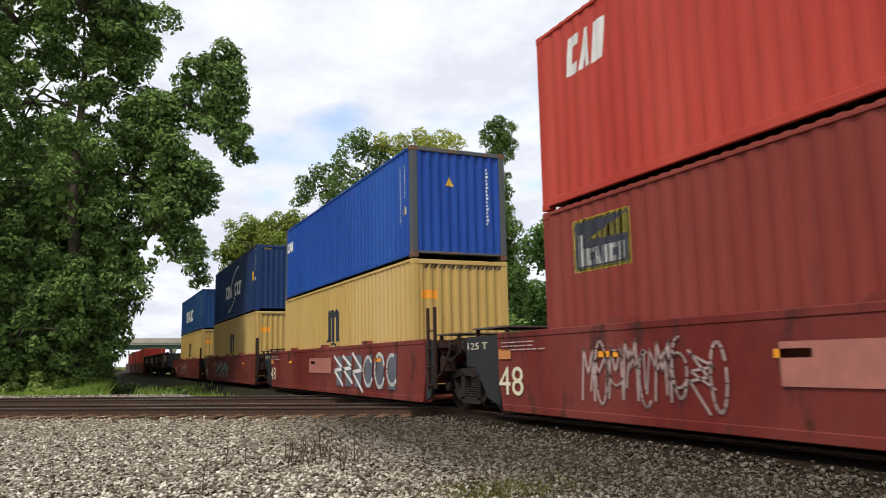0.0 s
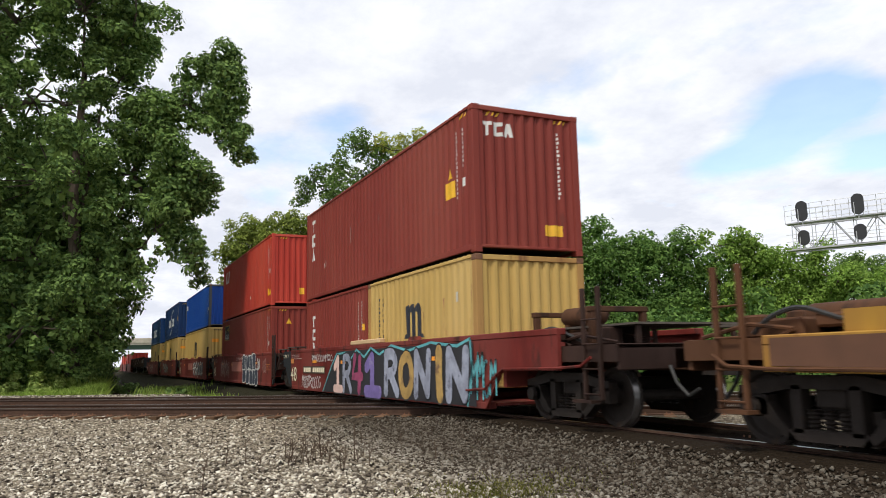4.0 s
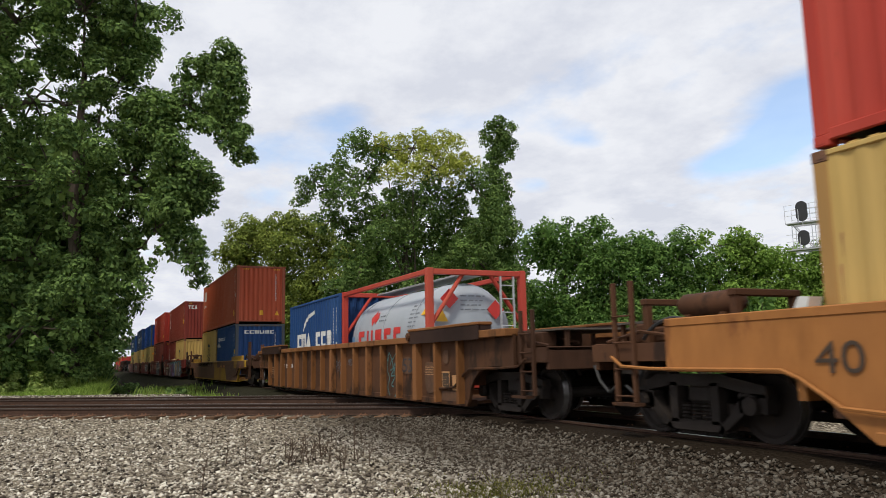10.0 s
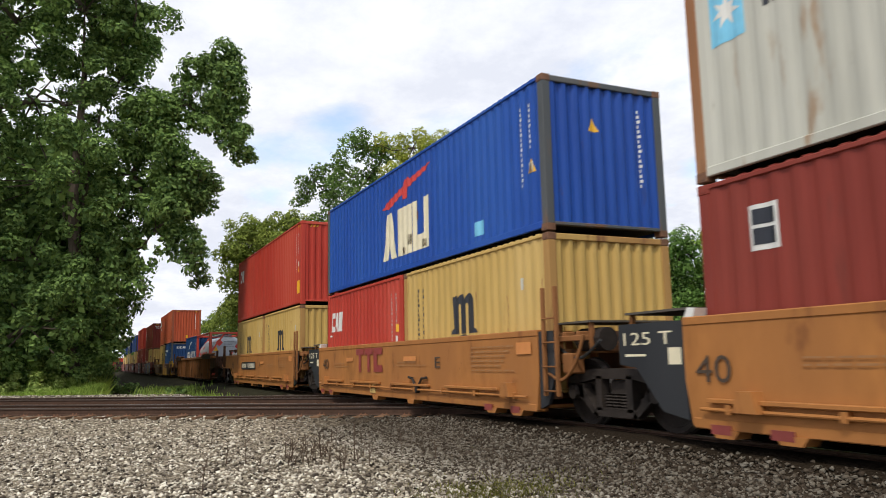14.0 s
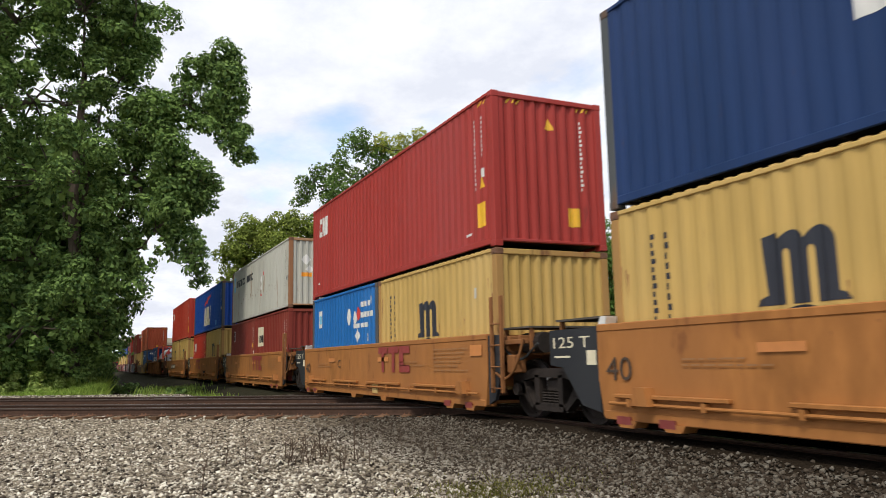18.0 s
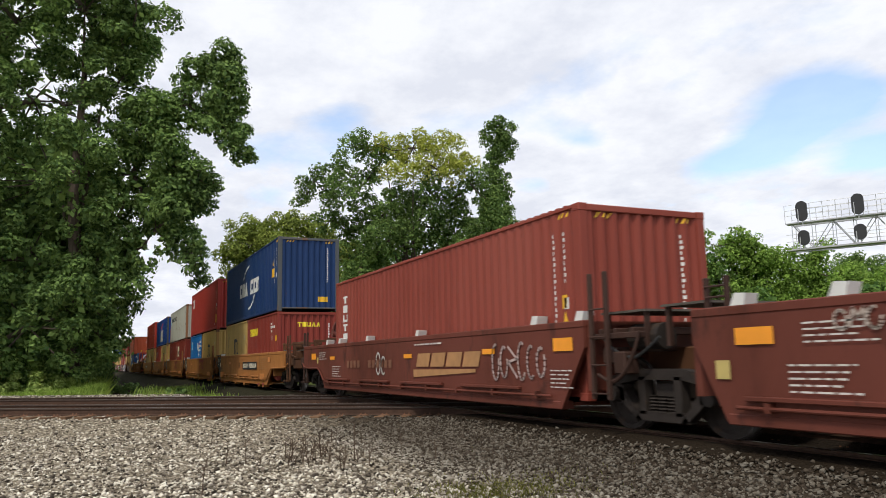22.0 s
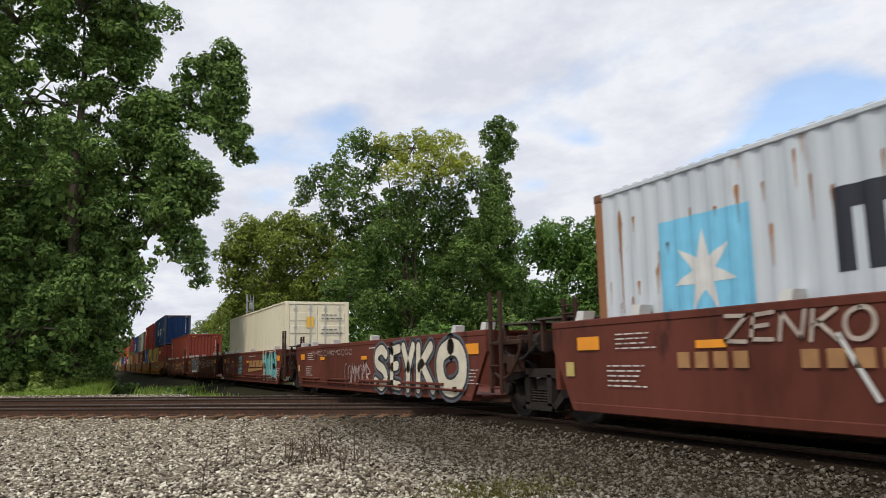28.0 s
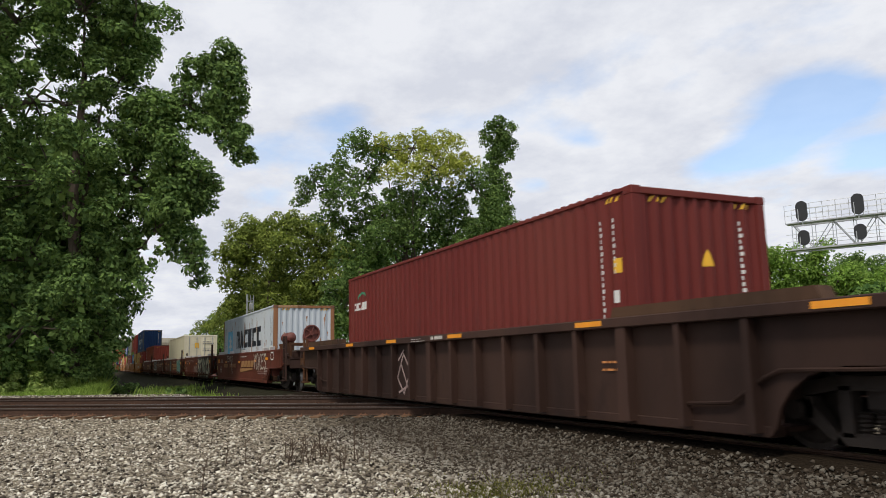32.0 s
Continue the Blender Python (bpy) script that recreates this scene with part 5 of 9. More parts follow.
def red_units():
    """The five maroon 48-foot units."""
    tr = [-65.7, -48.1, -30.5, -12.9, 4.75, 22.4]
    names = ["maroon well car unit with a sprayed tag", "maroon well car unit with green graffiti", "maroon well car unit with a white graffiti tag", "dirty maroon well car unit with navy bubble graffiti", "maroon well car unit covered in a colourful graffiti mural"]
    for i in range(5):
        car, m = well_car("48", tr[i], tr[i + 1], tr[i] + 1.70, tr[i + 1] - 1.38, "wagon_maroon", names[i], 0.16, 1.42, i == 0, i == 4, tr[i] - 0.3 if i == 0 else None, tr[i + 1] + 0.35 if i == 4 else None,
                          0.9 if i == 0 else 0.12, 0.55 if i == 4 else 0.12)
        on_train(car, m, TRACK_Y, 0)
        f = tr[i]
        letters(car, m, "48", f + 1.74, f + 2.52, 0.40, 0.86, M_CREAMMARK)
        side_mark(car, m, "stencil", lines(f + 1.85, f + 3.2, 1.12, 1.3, 3), M_GRAF_FADED)
        orange_pair(car, m, [(f + 4.5, f + 4.98, 0.98, 1.06), (f + 7.4, f + 7.85, 0.94, 1.03), (f + 13.2, f + 13.65, 0.98, 1.06)])
        if i > 0:
            letters(car, m, "125 T", f + 0.55, f + 1.30, 1.16, 1.28, M_CREAMMARK, lift=-0.032)
            side_mark(car, m, "reflector", [rect(f + 1.75, f + 2.15, 0.98, 1.14)], M_FADEDORANGE)
        if i in (0, 1):
            side_mark(car, m, "graffiti", scrawl(f + 5, f + 9.5, 0.3, 1.2, i + 3, 0.07, 7), M_GRAF_MINT if i else M_GRAF_FADED, "faded sprayed tag")
        if i == 2:
            side_mark(car, m, "primer_patch", [rect(f + 7.2, f + 9.6, 0.68, 1.12)], M_PINKPATCH, "pink primer patch")
            side_mark(car, m, "graffiti", scrawl(f + 9.9, f + 14.8, 0.25, 1.3, 5, 0.09, 6), M_GRAF_WHITE, "white outlined graffiti tag")
            side_mark(car, m, "graffiti_bar", [rect(f + 10.1 + k * 0.8, f + 10.6 + k * 0.8, 0.35, 1.15, 0.08) for k in range(6)], M_GRAF_GREY, "", -0.001)
        if i == 3:
            side_mark(car, m, "primer_patch", [rect(-5.43, -2.77, 0.66, 1.10)], M_PINKPATCH, "pink primer patch")
            side_mark(car, m, "graffiti", scrawl(-8.8, -6.1, 0.32, 1.22, 12, 0.035, 9) + scrawl(-8.6, -6.3, 0.5, 1.1, 13, 0.03, 6), M_GRAF_FADED, "faded white scribble")
            bubble(car, m, [(-2.30, 1.03, 0.30, 0.32), (-1.88, 0.98, 0.11, 0.36), (-1.64, 0.98, 0.11, 0.36), (-1.16, 1.03, 0.31, 0.30), (-0.70, 1.00, 0.14, 0.36), (-0.36, 1.02, 0.17, 0.36), (0.10, 1.06, 0.30, 0.34),
                            (-2.10, 0.46, 0.38, 0.27), (-1.28, 0.44, 0.32, 0.28), (-0.50, 0.43, 0.32, 0.29), (0.10, 0.44, 0.30, 0.28), (0.62, 0.44, 0.30, 0.30)],
                   M_GRAF_NAVY, M_GRAF_WHITE, "navy bubble graffiti with white outlines", False)
            side_mark(car, m, "graffiti_dot", [curve_pts(x, z, 0.06, 0.06, 0, 330, 10) for x, z in ((-0.98, 0.82), (0.16, 0.86), (0.58, 0.46))], M_GRAF_WHITE, "", 0.02)
            side_mark(car, m, "graffiti", scrawl(0.72, 1.2, 0.72, 1.2, 4, 0.07, 3), M_GRAF_WHITE)
            side_mark(car, m, "graffiti", scrawl(1.85, 2.4, 0.6, 1.2, 8, 0.03, 4) + scrawl(-4.2, -2.6, 1.16, 1.3, 9, 0.03, 7), M_GRAF_FADED)
            side_mark(car, m, "stencil", lines(2.48, 3.24, 0.74, 1.02, 4), M_FADEDORANGE)
        if i == 4:
            mural(car, m)
        # lifting lugs on the rim
        for x in (f + 4.9, f + 8.6, f + 12.4):
            bm = bmesh.new()
            prism(bm, [(x - m - 0.2, 1.42), (x - m + 0.2, 1.42), (x - m + 0.12, 1.50), (x - m - 0.12, 1.50)], -1.42, -1.25)
            part("guide_lug", bm, paint("wagon_maroon"), car)


def mural(car, m):
    side_mark(car, m, "graffiti_ground", [[(10.4, 0.16), (20.15, 0.16), (20.05, 1.30), (11.75, 1.28)]], M_GRAF_BLACK, "black painted ground of the mural", -0.001)
    side_mark(car, m, "graffiti_edge", ribbon([(10.4, 0.16), (11.3, 0.9), (11.75, 1.2), (12.6, 1.24), (13.0, 1.05), (13.5, 1.3), (14.1, 1.1), (14.6, 1.32), (15.2, 1.15), (16.0, 1.34), (17.0, 1.2), (18.2, 1.34), (19.4, 1.24), (19.95, 1.36), (20.0, 0.8), (19.8, 0.16)], 0.055),
              M_GRAF_TEAL, "teal edging of the mural")
    for t, x0, x1, z0, z1, mat, w in (("1", 11.55, 12.25, 0.27, 1.08, M_GRAF_PINK, 0.22), ("R", 12.42, 13.05, 0.26, 1.10, M_GRAF_SILVER, 0.20), ("4", 13.15, 13.95, 0.27, 1.10, M_GRAF_MAGENTA, 0.24), ("1", 14.20, 15.20, 0.27, 1.08, M_GRAF_PURPLE, 0.30),
                                      ("R", 15.64, 16.34, 0.30, 1.14, M_GRAF_SILVER, 0.26), ("O", 16.56, 17.18, 0.30, 1.08, M_GRAF_GOLD, 0.25), ("N", 17.42, 18.10, 0.30, 1.12, M_GRAF_SILVER, 0.24), ("I", 18.44, 18.76, 0.30, 1.14, M_GRAF_GOLD, 0.30),
                                      ("N", 19.02, 19.78, 0.30, 1.12, M_GRAF_SILVER, 0.28)):
        fat_letter(car, m, t, x0, x1, z0, z1, w, mat, ((M_GRAF_BLACK, 0.035),), "bold sprayed mural letter", 0.003)
    side_mark(car, m, "graffiti", scrawl(19.95, 20.9, 0.25, 1.1, 6, 0.05, 4), M_GRAF_TEAL)
    side_mark(car, m, "graffiti", scrawl(8.0, 10.2, 0.2, 0.62, 7, 0.035, 9) + scrawl(9.2, 11.4, 1.0, 1.24, 17, 0.03, 9), M_GRAF_WHITE, "small white sprayed tags")
    side_mark(car, m, "number_plate", [rect(8.15, 10.6, 0.66, 0.88)], M_DARKTEXT)
    side_mark(car, m, "number_bars", blocks("SSSS SSSSSS", 8.2, 10.55, 0.70, 0.84), M_CREAMMARK, "", 0.002)
    bm = bmesh.new()
    box(bm, 13.0 - m, 15.2 - m, -1.44, -1.28, 1.42, 1.53, 0.02)
    part("timber_beam", bm, M_TIMBER, car, "pale timber beam lying on the rim")


M_TIMBER = surface("pale_raw_timber", (0.52, 0.36, 0.20), 0.8, 0, 0.2, 6, 40, 0.2, stretch=(0.15, 1, 1))


def patched_car():
    car, m = well_car("slope", 26.9, 45.95, 28.3, 44.95, "wagon_ochre", "brown and yellow patched well car with sloping ends", 0.20, 1.17, True, True, 26.5, 46.2, 0.6, 0.6)
    on_train(car, m, TRACK_Y, 0)
    side_mark(car, m, "overpaint", [[(28.4, 0.24), (37.2, 0.24), (37.4, 0.78), (36.7, 1.14), (26.6, 1.14), (26.6, 0.86), (28.0, 0.84)], [(41.35, 0.24), (44.3, 0.24), (44.95, 0.84), (46.1, 0.86), (46.1, 1.14), (44.3, 1.14), (44.2, 0.80), (43.5, 0.80), (43.5, 1.14), (38.3, 1.14), (38.3, 0.84), (41.05, 0.80)]],
              M_BROWNPATCH, "brown overpaint on yellow")
    orange_pair(car, m, [(32.6, 33.9, 0.84, 0.92), (39.3, 39.9, 0.84, 0.94), (40.4, 40.9, 0.84, 0.95), (44.25, 44.72, 0.60, 0.80), (44.95, 45.4, 0.83, 0.96), (30.2, 30.6, 0.84, 0.92)])
    side_mark(car, m, "number_bars", blocks("SSSS SSSSS", 30.9, 36.0, 0.92, 1.10), M_CREAMMARK)
    side_mark(car, m, "graffiti", scrawl(41.6, 44.2, 0.3, 1.1, 31, 0.025, 6) + scrawl(39, 41, 0.86, 1.1, 32, 0.02, 6), M_SCRATCH, "faint scratched tags")
    for y in (-1, 1):
        bm = bmesh.new()
        prism(bm, [(42.4 - m, 1.172), (45.3 - m, 1.172), (45.3 - m, 1.38), (42.4 - m, 1.36)], *sorted((y * 1.36, y * 1.30)))
        part("raised_rim", bm, paint("wagon_ochre"), car)
        bm = bmesh.new()
        prism(bm, [(27.4 - m, 1.172), (30.4 - m, 1.172), (30.4 - m, 1.36), (27.4 - m, 1.38)], *sorted((y * 1.36, y * 1.30)))
        part("raised_rim", bm, paint("wagon_ochre"), car)


def ribbed_car(mid, colour, label, dark):
    car, m = well_car("rib", mid - 9.23, mid + 9.23, mid - 8.35, mid + 8.35, colour, label, 0.17, 1.48, True, True, mid - 10.0, mid + 10.0, 0.05, 0.05)
    on_train(car, m, TRACK_Y, 0)
    global PAINT_Y
    if dark:
        orange_pair_at(car, m, [(mid + k, mid + k + 0.6, 1.385, 1.455) for k in (-8.9, -5.2, -2.2, 1.05, 5.2, 9.0)], 0.136)
        side_mark(car, m, "painted_frame", ribbon([(244.64, 0.62), (245.0, 1.14), (245.38, 0.78), (245.02, 0.28), (244.64, 0.62)], 0.045) + ribbon([(244.7, 1.0), (245.02, 1.22)], 0.04) + ribbon([(244.85, 0.92), (245.3, 0.35), (245.42, 0.24)], 0.045) + ribbon([(244.72, 0.30), (245.2, 0.45), (245.4, 0.42)], 0.045), M_GRAF_FADED, "white chalked diamond sign")
        side_mark(car, m, "stencil", lines(mid + 5.6, mid + 6.2, 0.8, 1.0, 2), M_FADEDORANGE)
        side_mark(car, m, "stencil", lines(mid - 0.74, mid - 0.02, 1.37, 1.46, 2), M_STENCIL, "", 0.136)
        side_mark(car, m, "stencil", blocks("SS SSSSSS", mid + 0.27, mid + 0.82, 1.385, 1.45), M_STENCIL, "", 0.136)
    else:
        worn = [blob_pts(65.34, 0.88, 0.30, 0.19, 3), blob_pts(66.56, 0.66, 0.26, 0.33, 4), blob_pts(67.3, 1.05, 0.13, 0.12, 6)]
        side_mark(car, m, "scuff", worn, M_WORNRUST, "paler rusted patches")
        side_mark(car, m, "scuff", [rect(67.08, 67.95, 0.22, 0.40)], M_WORNRUST)
        letters(car, m, "53", 65.08, 65.62, 0.74, 1.04, M_BLACK, lift=0.002)
        side_mark(car, m, "graffiti", brush(smooth_pts([(64.15, 1.0), (64.25, 1.18), (64.45, 1.02), (64.7, 1.16), (64.74, 0.85), (64.66, 0.6), (64.72, 0.35), (64.6, 0.2)], 5), 0.03) + brush(smooth_pts([(64.2, 1.08), (64.14, 0.8), (64.26, 0.6), (64.16, 0.4), (64.28, 0.22)], 5), 0.03)
                  + brush(smooth_pts([(64.3, 0.9), (64.42, 1.0), (64.5, 0.86), (64.62, 0.94), (64.56, 0.72)], 5), 0.03) + brush(smooth_pts([(64.34, 0.78), (64.6, 0.84), (64.36, 0.66), (64.62, 0.66), (64.4, 0.46), (64.52, 0.42)], 4), 0.035),
                  M_GRAF_DULLTEAL, "teal sprayed squiggles")
        side_mark(car, m, "graffiti", scrawl(60.15, 60.66, 0.66, 1.08, 5, 0.018, 4) + scrawl(61.2, 61.68, 0.88, 1.08, 6, 0.018, 4), M_GRAF_GREY, "faded white scribbles")
        side_mark(car, m, "number_bars", blocks("SSS SSSSS", 53.4, 55.2, 0.84, 0.96, 0, 0.35), M_STENCIL)
        side_mark(car, m, "stencil", lines(66.32, 66.82, 0.70, 0.90, 6), M_TAN, "tan stencilled panel", 0.002)
        side_mark(car, m, "plate_rim", [rect(67.12, 67.47, 0.44, 0.77)], M_TAN, "pale frame of a data plate", 0.002)
        side_mark(car, m, "data_plate", [rect(67.15, 67.44, 0.48, 0.74)], M_DARKTEXT, "dark data plate", 0.004)
        side_mark(car, m, "stencil", lines(67.18, 67.41, 0.52, 0.70, 4), M_TANDULL, "", 0.006)
        side_mark(car, m, "paper_sheet", [rect(67.58, 67.8, 0.42, 0.7)], M_TAN, "pale tan posted sheet", 0.002)
        side_mark(car, m, "stencil", lines(51.95, 52.5, 0.6, 0.9, 4), M_TAN, "chalked note")


def tan_units():
    tr = [73.5 + 15.455 * i for i in range(6)]
    sign = "AEDCB"
    for i in range(5):
        f, b = tr[i], tr[i + 1]
        car, m = well_car("40", f, b, f + 1.78, b - 1.38, "wagon_tan", "tan steel well car unit with stencilled lettering", 0.20, 1.42, i == 0, i == 4, f - 0.05 if i == 0 else None, b + 0.65 if i == 4 else None, 0.75 if i == 0 else 0.08, 0.75 if i == 4 else 0.08)
        on_train(car, m, TRACK_Y, 0)
        dx, dz = ((2.01, 0.79), (2.31, 0.79), (1.97, 0.68), (1.97, 0.68), (1.97, 0.68))[i]
        letters(car, m, "40", f + dx, f + dx + 0.52, dz, dz + 0.30, M_DARKTEXT)
        su = {0: 81.9, 1: 99.21, 2: 109.85, 3: 125.25, 4: 142.54}[i]
        letters(car, m, sign[i], su, su + 0.26, 0.84, 1.05, M_DARKTEXT)
        if i in (0, 4):
            p = 78.0 if i == 0 else 143.5
            side_mark(car, m, "number_panel", [rect(p, p + 3.15, 0.76, 1.08)], M_BLACK, "black panel with a pale number")
            side_mark(car, m, "number_bars", blocks("SSSS SSSSSS", p + 0.15, p + 3.0, 0.83, 1.01, 0.02, 0.28), M_GRAF_CREAM, "", 0.002)
        else:
            p = {1: 94.26, 2: 112.98, 3: 128.48}[i]
            side_mark(car, m, "trade_mark", blocks("TTN", p, p + 2.0, 0.74, 1.31, 0, 0.08), M_MAROONMARK, "faded maroon block mark")
        side_mark(car, m, "stencil", lines(f + 3.4, f + 4.7, 0.86, 1.0, 2) + lines(f + (8.2 if i == 1 else 9.9), f + (9.8 if i == 1 else 11.4), 0.88, 1.02, 2) + lines(b - 3.6, b - 2.1, 0.78, 1.26, 6), M_TANTEXT, "small dark stencilled lines")
        side_mark(car, m, "faded_patch", [rect(f + 4.5, f + 5.1, 1.0, 1.1), rect(f + 8.6, f + 9.3, 0.98, 1.08), rect(b - 2.0, b - 1.55, 1.05, 1.24)], M_FADEDORANGE)
        if i:
            letters(car, m, "125 T", f + 0.68, f + 1.58, 1.12, 1.28, M_CREAMMARK, lift=-0.032)
            side_mark(car, m, "stencil", [rect(f + 0.7, f + 1.1, 0.98, 1.01), rect(f + 1.5, f + 1.72, 0.88, 1.08)], M_CREAMMARK, "", -0.032)
        cone_box(car, f + 1.9 - m, 1.42, s=0.5)
        if i == 1:
            bm = bmesh.new()
            v = 98.36 - m
            pipe(bm, [(v - 0.45, -1.47, 0.64), (v - 0.25, -1.47, 0.62), (v, -1.47, 0.40), (v + 0.25, -1.47, 0.62), (v + 0.5, -1.47, 0.64)], 0.028, 6)
            rod(bm, (v, -1.50, 0.38), (v, -1.42, 0.38), 0.06, 10)
            part("pull_rod", bm, M_IRON, car)
        if i in (1, 3):
            v = {1: 95.4, 3: 128.1}[i] - m
            bm = bmesh.new()
            box(bm, v, v + 0.36, -1.452, -1.425, 0.24, 0.46)
            part("cover_plate", bm, paint("yellow_paint"), car, "pale yellow cover plate")


M_TANTEXT = surface("brown_stencil", (0.28, 0.135, 0.05), 0.7, 0, 0.2, 5, 40, 0.03)


def brown_units():
    tr = [155.1 + 15.46 * i for i in range(6)]
    names = ["red-brown well car unit with tan lettering blocks", "empty red-brown well car unit with black and white graffiti", "red-brown well car unit with mint graffiti letters", "empty red-brown well car unit with cream graffiti", "red-brown well car unit with white sprayed letters"]
    for i in range(5):
        f, b = tr[i], tr[i + 1]
        car, m = well_car("bn", f, b, f + 1.0, b - (1.1 if i < 4 else 1.0), "wagon_brown", names[i], 0.27, 1.50, i == 0, i == 4, f - 0.9 if i == 0 else None, b + 0.78 if i == 4 else None, 0.45, 0.6)
        on_train(car, m, TRACK_Y, 0)
        k = 1.56 if i == 0 else 0.0
        orange_pair(car, m, [(f + 1.65 - k, f + 2.15 - k, 1.08, 1.26), (f + 3.95 - 1.2 * k, f + 4.4 - 1.2 * k, 1.06, 1.15), (b - 1.85, b - 1.35, 1.08 if i < 4 else 1.13, 1.27 if i < 4 else 1.23), (f + 7.7, f + 8.15, 1.04, 1.13), (b - 4.1, b - 3.65, 1.07, 1.16)])
        side_mark(car, m, "stencil", lines(f + 2.3, f + 3.1, 0.60, 0.92, 5) + lines(f + 2.5 - k, f + 3.3 - k, 1.08, 1.32, 4) + lines(b - 1.95, b - 1.35, 0.55, 0.85, 5) + lines(f + 8.3, f + 9.7, 1.30, 1.40, 1), M_STENCIL, "pale stencilled lines")
        side_mark(car, m, "data_plate", [rect(f + (1.35 if i else 0.70), f + (1.55 if i else 0.86), 0.72 if i else 0.96, 0.92 if i else 1.14)], M_DULLYELLOW, "small yellow plate")
        if i in (0, 2, 4):
            x = {0: 163.34, 2: 194.1, 4: 225.2}[i]
            side_mark(car, m, "trade_mark", blocks("SSSS", x + 0.1, x + 3.0, 0.86, 1.13, 0.12, 0.12), M_TANDULL, "tan block mark with a wedge below")
            side_mark(car, m, "trade_mark_wedge", [[(x, 0.64), (x + 2.85, 0.76), (x + 2.85, 0.82), (x, 0.80)]], M_TANDULL)
            side_mark(car, m, "number_bars", blocks("SSSS  SSSSSS", f + 3.6, f + 7.0, 0.84, 1.02, 0.0, 0.3), M_TANDULL if i == 4 else M_TANFAINT)
        if i == 0:
            side_mark(car, m, "graffiti", scrawl(166.8, 168.5, 0.58, 1.27, 41, 0.045, 6), M_GRAF_FADED, "faded white scribble")
            side_mark(car, m, "graffiti", scrawl(161.0, 161.7, 0.6, 1.2, 42, 0.05, 2), M_GRAF_WHITE)
        if i == 1:
            side_mark(car, m, "graffiti_ground", [[(174.2, 0.62), (174.5, 0.52), (176.4, 0.50), (177.2, 0.46), (177.55, 0.62), (177.45, 0.95), (175.9, 0.9), (174.4, 0.95)]], M_GRAF_WHITE, "white ground of the graffiti")
            for ch, x0, x1, z0, z1 in (("C", 174.26, 174.72, 0.76, 1.26), ("E", 174.92, 175.36, 0.76, 1.26), ("A", 175.55, 176.02, 0.72, 1.22), ("O", 176.22, 176.62, 0.76, 1.26), ("C", 176.86, 177.42, 0.66, 1.32)):
                fat_letter(car, m, ch, x0, x1, z0, z1, 0.23, M_GRAF_GREY, ((M_GRAF_WHITE, 0.055),), "grey bubble graffiti outlined in white", 0.002)
            tag_writing(car, m, "ZENKO", 178.95, 180.5, 0.82, 1.22, 0.045, M_GRAF_PALE, "cream sprayed tag", 3)
            tag_writing(car, m, "-YOKES", 180.5, 182.5, 0.88, 1.28, 0.045, M_GRAF_PALE, "cream sprayed tag", 4)
            side_mark(car, m, "graffiti", scrawl(182.7, 184, 0.84, 1.3, 46, 0.05, 3) + scrawl(177.75, 178.3, 0.98, 1.3, 45, 0.035, 3) + scrawl(173.4, 173.9, 1.18, 1.4, 43, 0.03, 3), M_GRAF_PALE)
        if i == 2:
            for ch, x0, x1, mat in (("Y", 197.24, 197.74, M_GRAF_MINT), ("O", 197.96, 198.24, M_GRAF_AQUA), ("U", 198.46, 198.80, M_GRAF_MINT), ("R", 199.05, 199.50, M_GRAF_AQUA)):
                fat_letter(car, m, ch, x0, x1, 0.54, 1.27, 0.24, mat, ((M_GRAF_PINK, 0.085), (M_GRAF_BLACK, 0.045)), "mint green bold sprayed letter", 0.002)
            for k, word in enumerate(("YOUR", "ZENKO", "YOKES")):
                tag_writing(car, m, word, 191.72, 192.6, 1.06 - 0.33 * k, 1.34 - 0.33 * k, 0.045, M_GRAF_TEAL, "small pale teal tag", k)
        if i == 3:
            for ch, x0, x1, z0, z1, w in (("S", 210.25, 211.0, 0.42, 1.26, 0.22), ("E", 211.32, 211.82, 0.44, 1.26, 0.20), ("Y", 212.05, 212.6, 0.42, 1.28, 0.22), ("K", 212.85, 213.6, 0.42, 1.26, 0.22), ("O", 213.95, 214.95, 0.46, 1.24, 0.32)):
                fat_letter(car, m, ch, x0, x1, z0, z1, w, M_GRAF_CREAM, ((M_GRAF_GREY, 0.10), (M_GRAF_BLACK, 0.05)), "cream graffiti letter with black edges", 0.002)
            side_mark(car, m, "graffiti", scrawl(207.8, 209.9, 0.36, 1.02, 51, 0.045, 7) + scrawl(204.4, 208.5, 1.16, 1.34, 52, 0.025, 12), M_GRAF_FADED, "pale thin tag")
        if i == 4:
            tag_writing(car, m, "YOKES", 228.22, 230.75, 0.76, 1.42, 0.075, M_GRAF_PALE, "pale sprayed letters", 6, 0.003)
            tag_writing(car, m, "ZENKO", 221.3, 223.1, 1.10, 1.40, 0.045, M_GRAF_PALE, "pale sprayed tag", 7)
            side_mark(car, m, "graffiti", ribbon([(222.7, 1.15), (223.05, 0.56)], 0.05), M_GRAF_WHITE)
            side_mark(car, m, "painted_frame", ribbon([(231.55, 1.14), (231.98, 1.14), (231.98, 1.40), (231.55, 1.40), (231.55, 1.14)], 0.05), M_GRAF_WHITE, "white painted frame")
            side_mark(car, m, "stencil", lines(229, 231, 0.60, 0.72, 2), M_GRAF_FADED)
        for x in (f + 1.7, f + 2.9, b - 2.4, b - 1.2):
            cone_box(car, x - m, 1.50, s=0.62)
        for x in (f + 5.2, f + 8.4):
            cone_box(car, x - m, 1.50, s=0.55)
        grab_posts(car, f + 1.15 - m, -1.30, 1.3, 1.85, paint("wagon_dark_post"), 0.3) if i else None


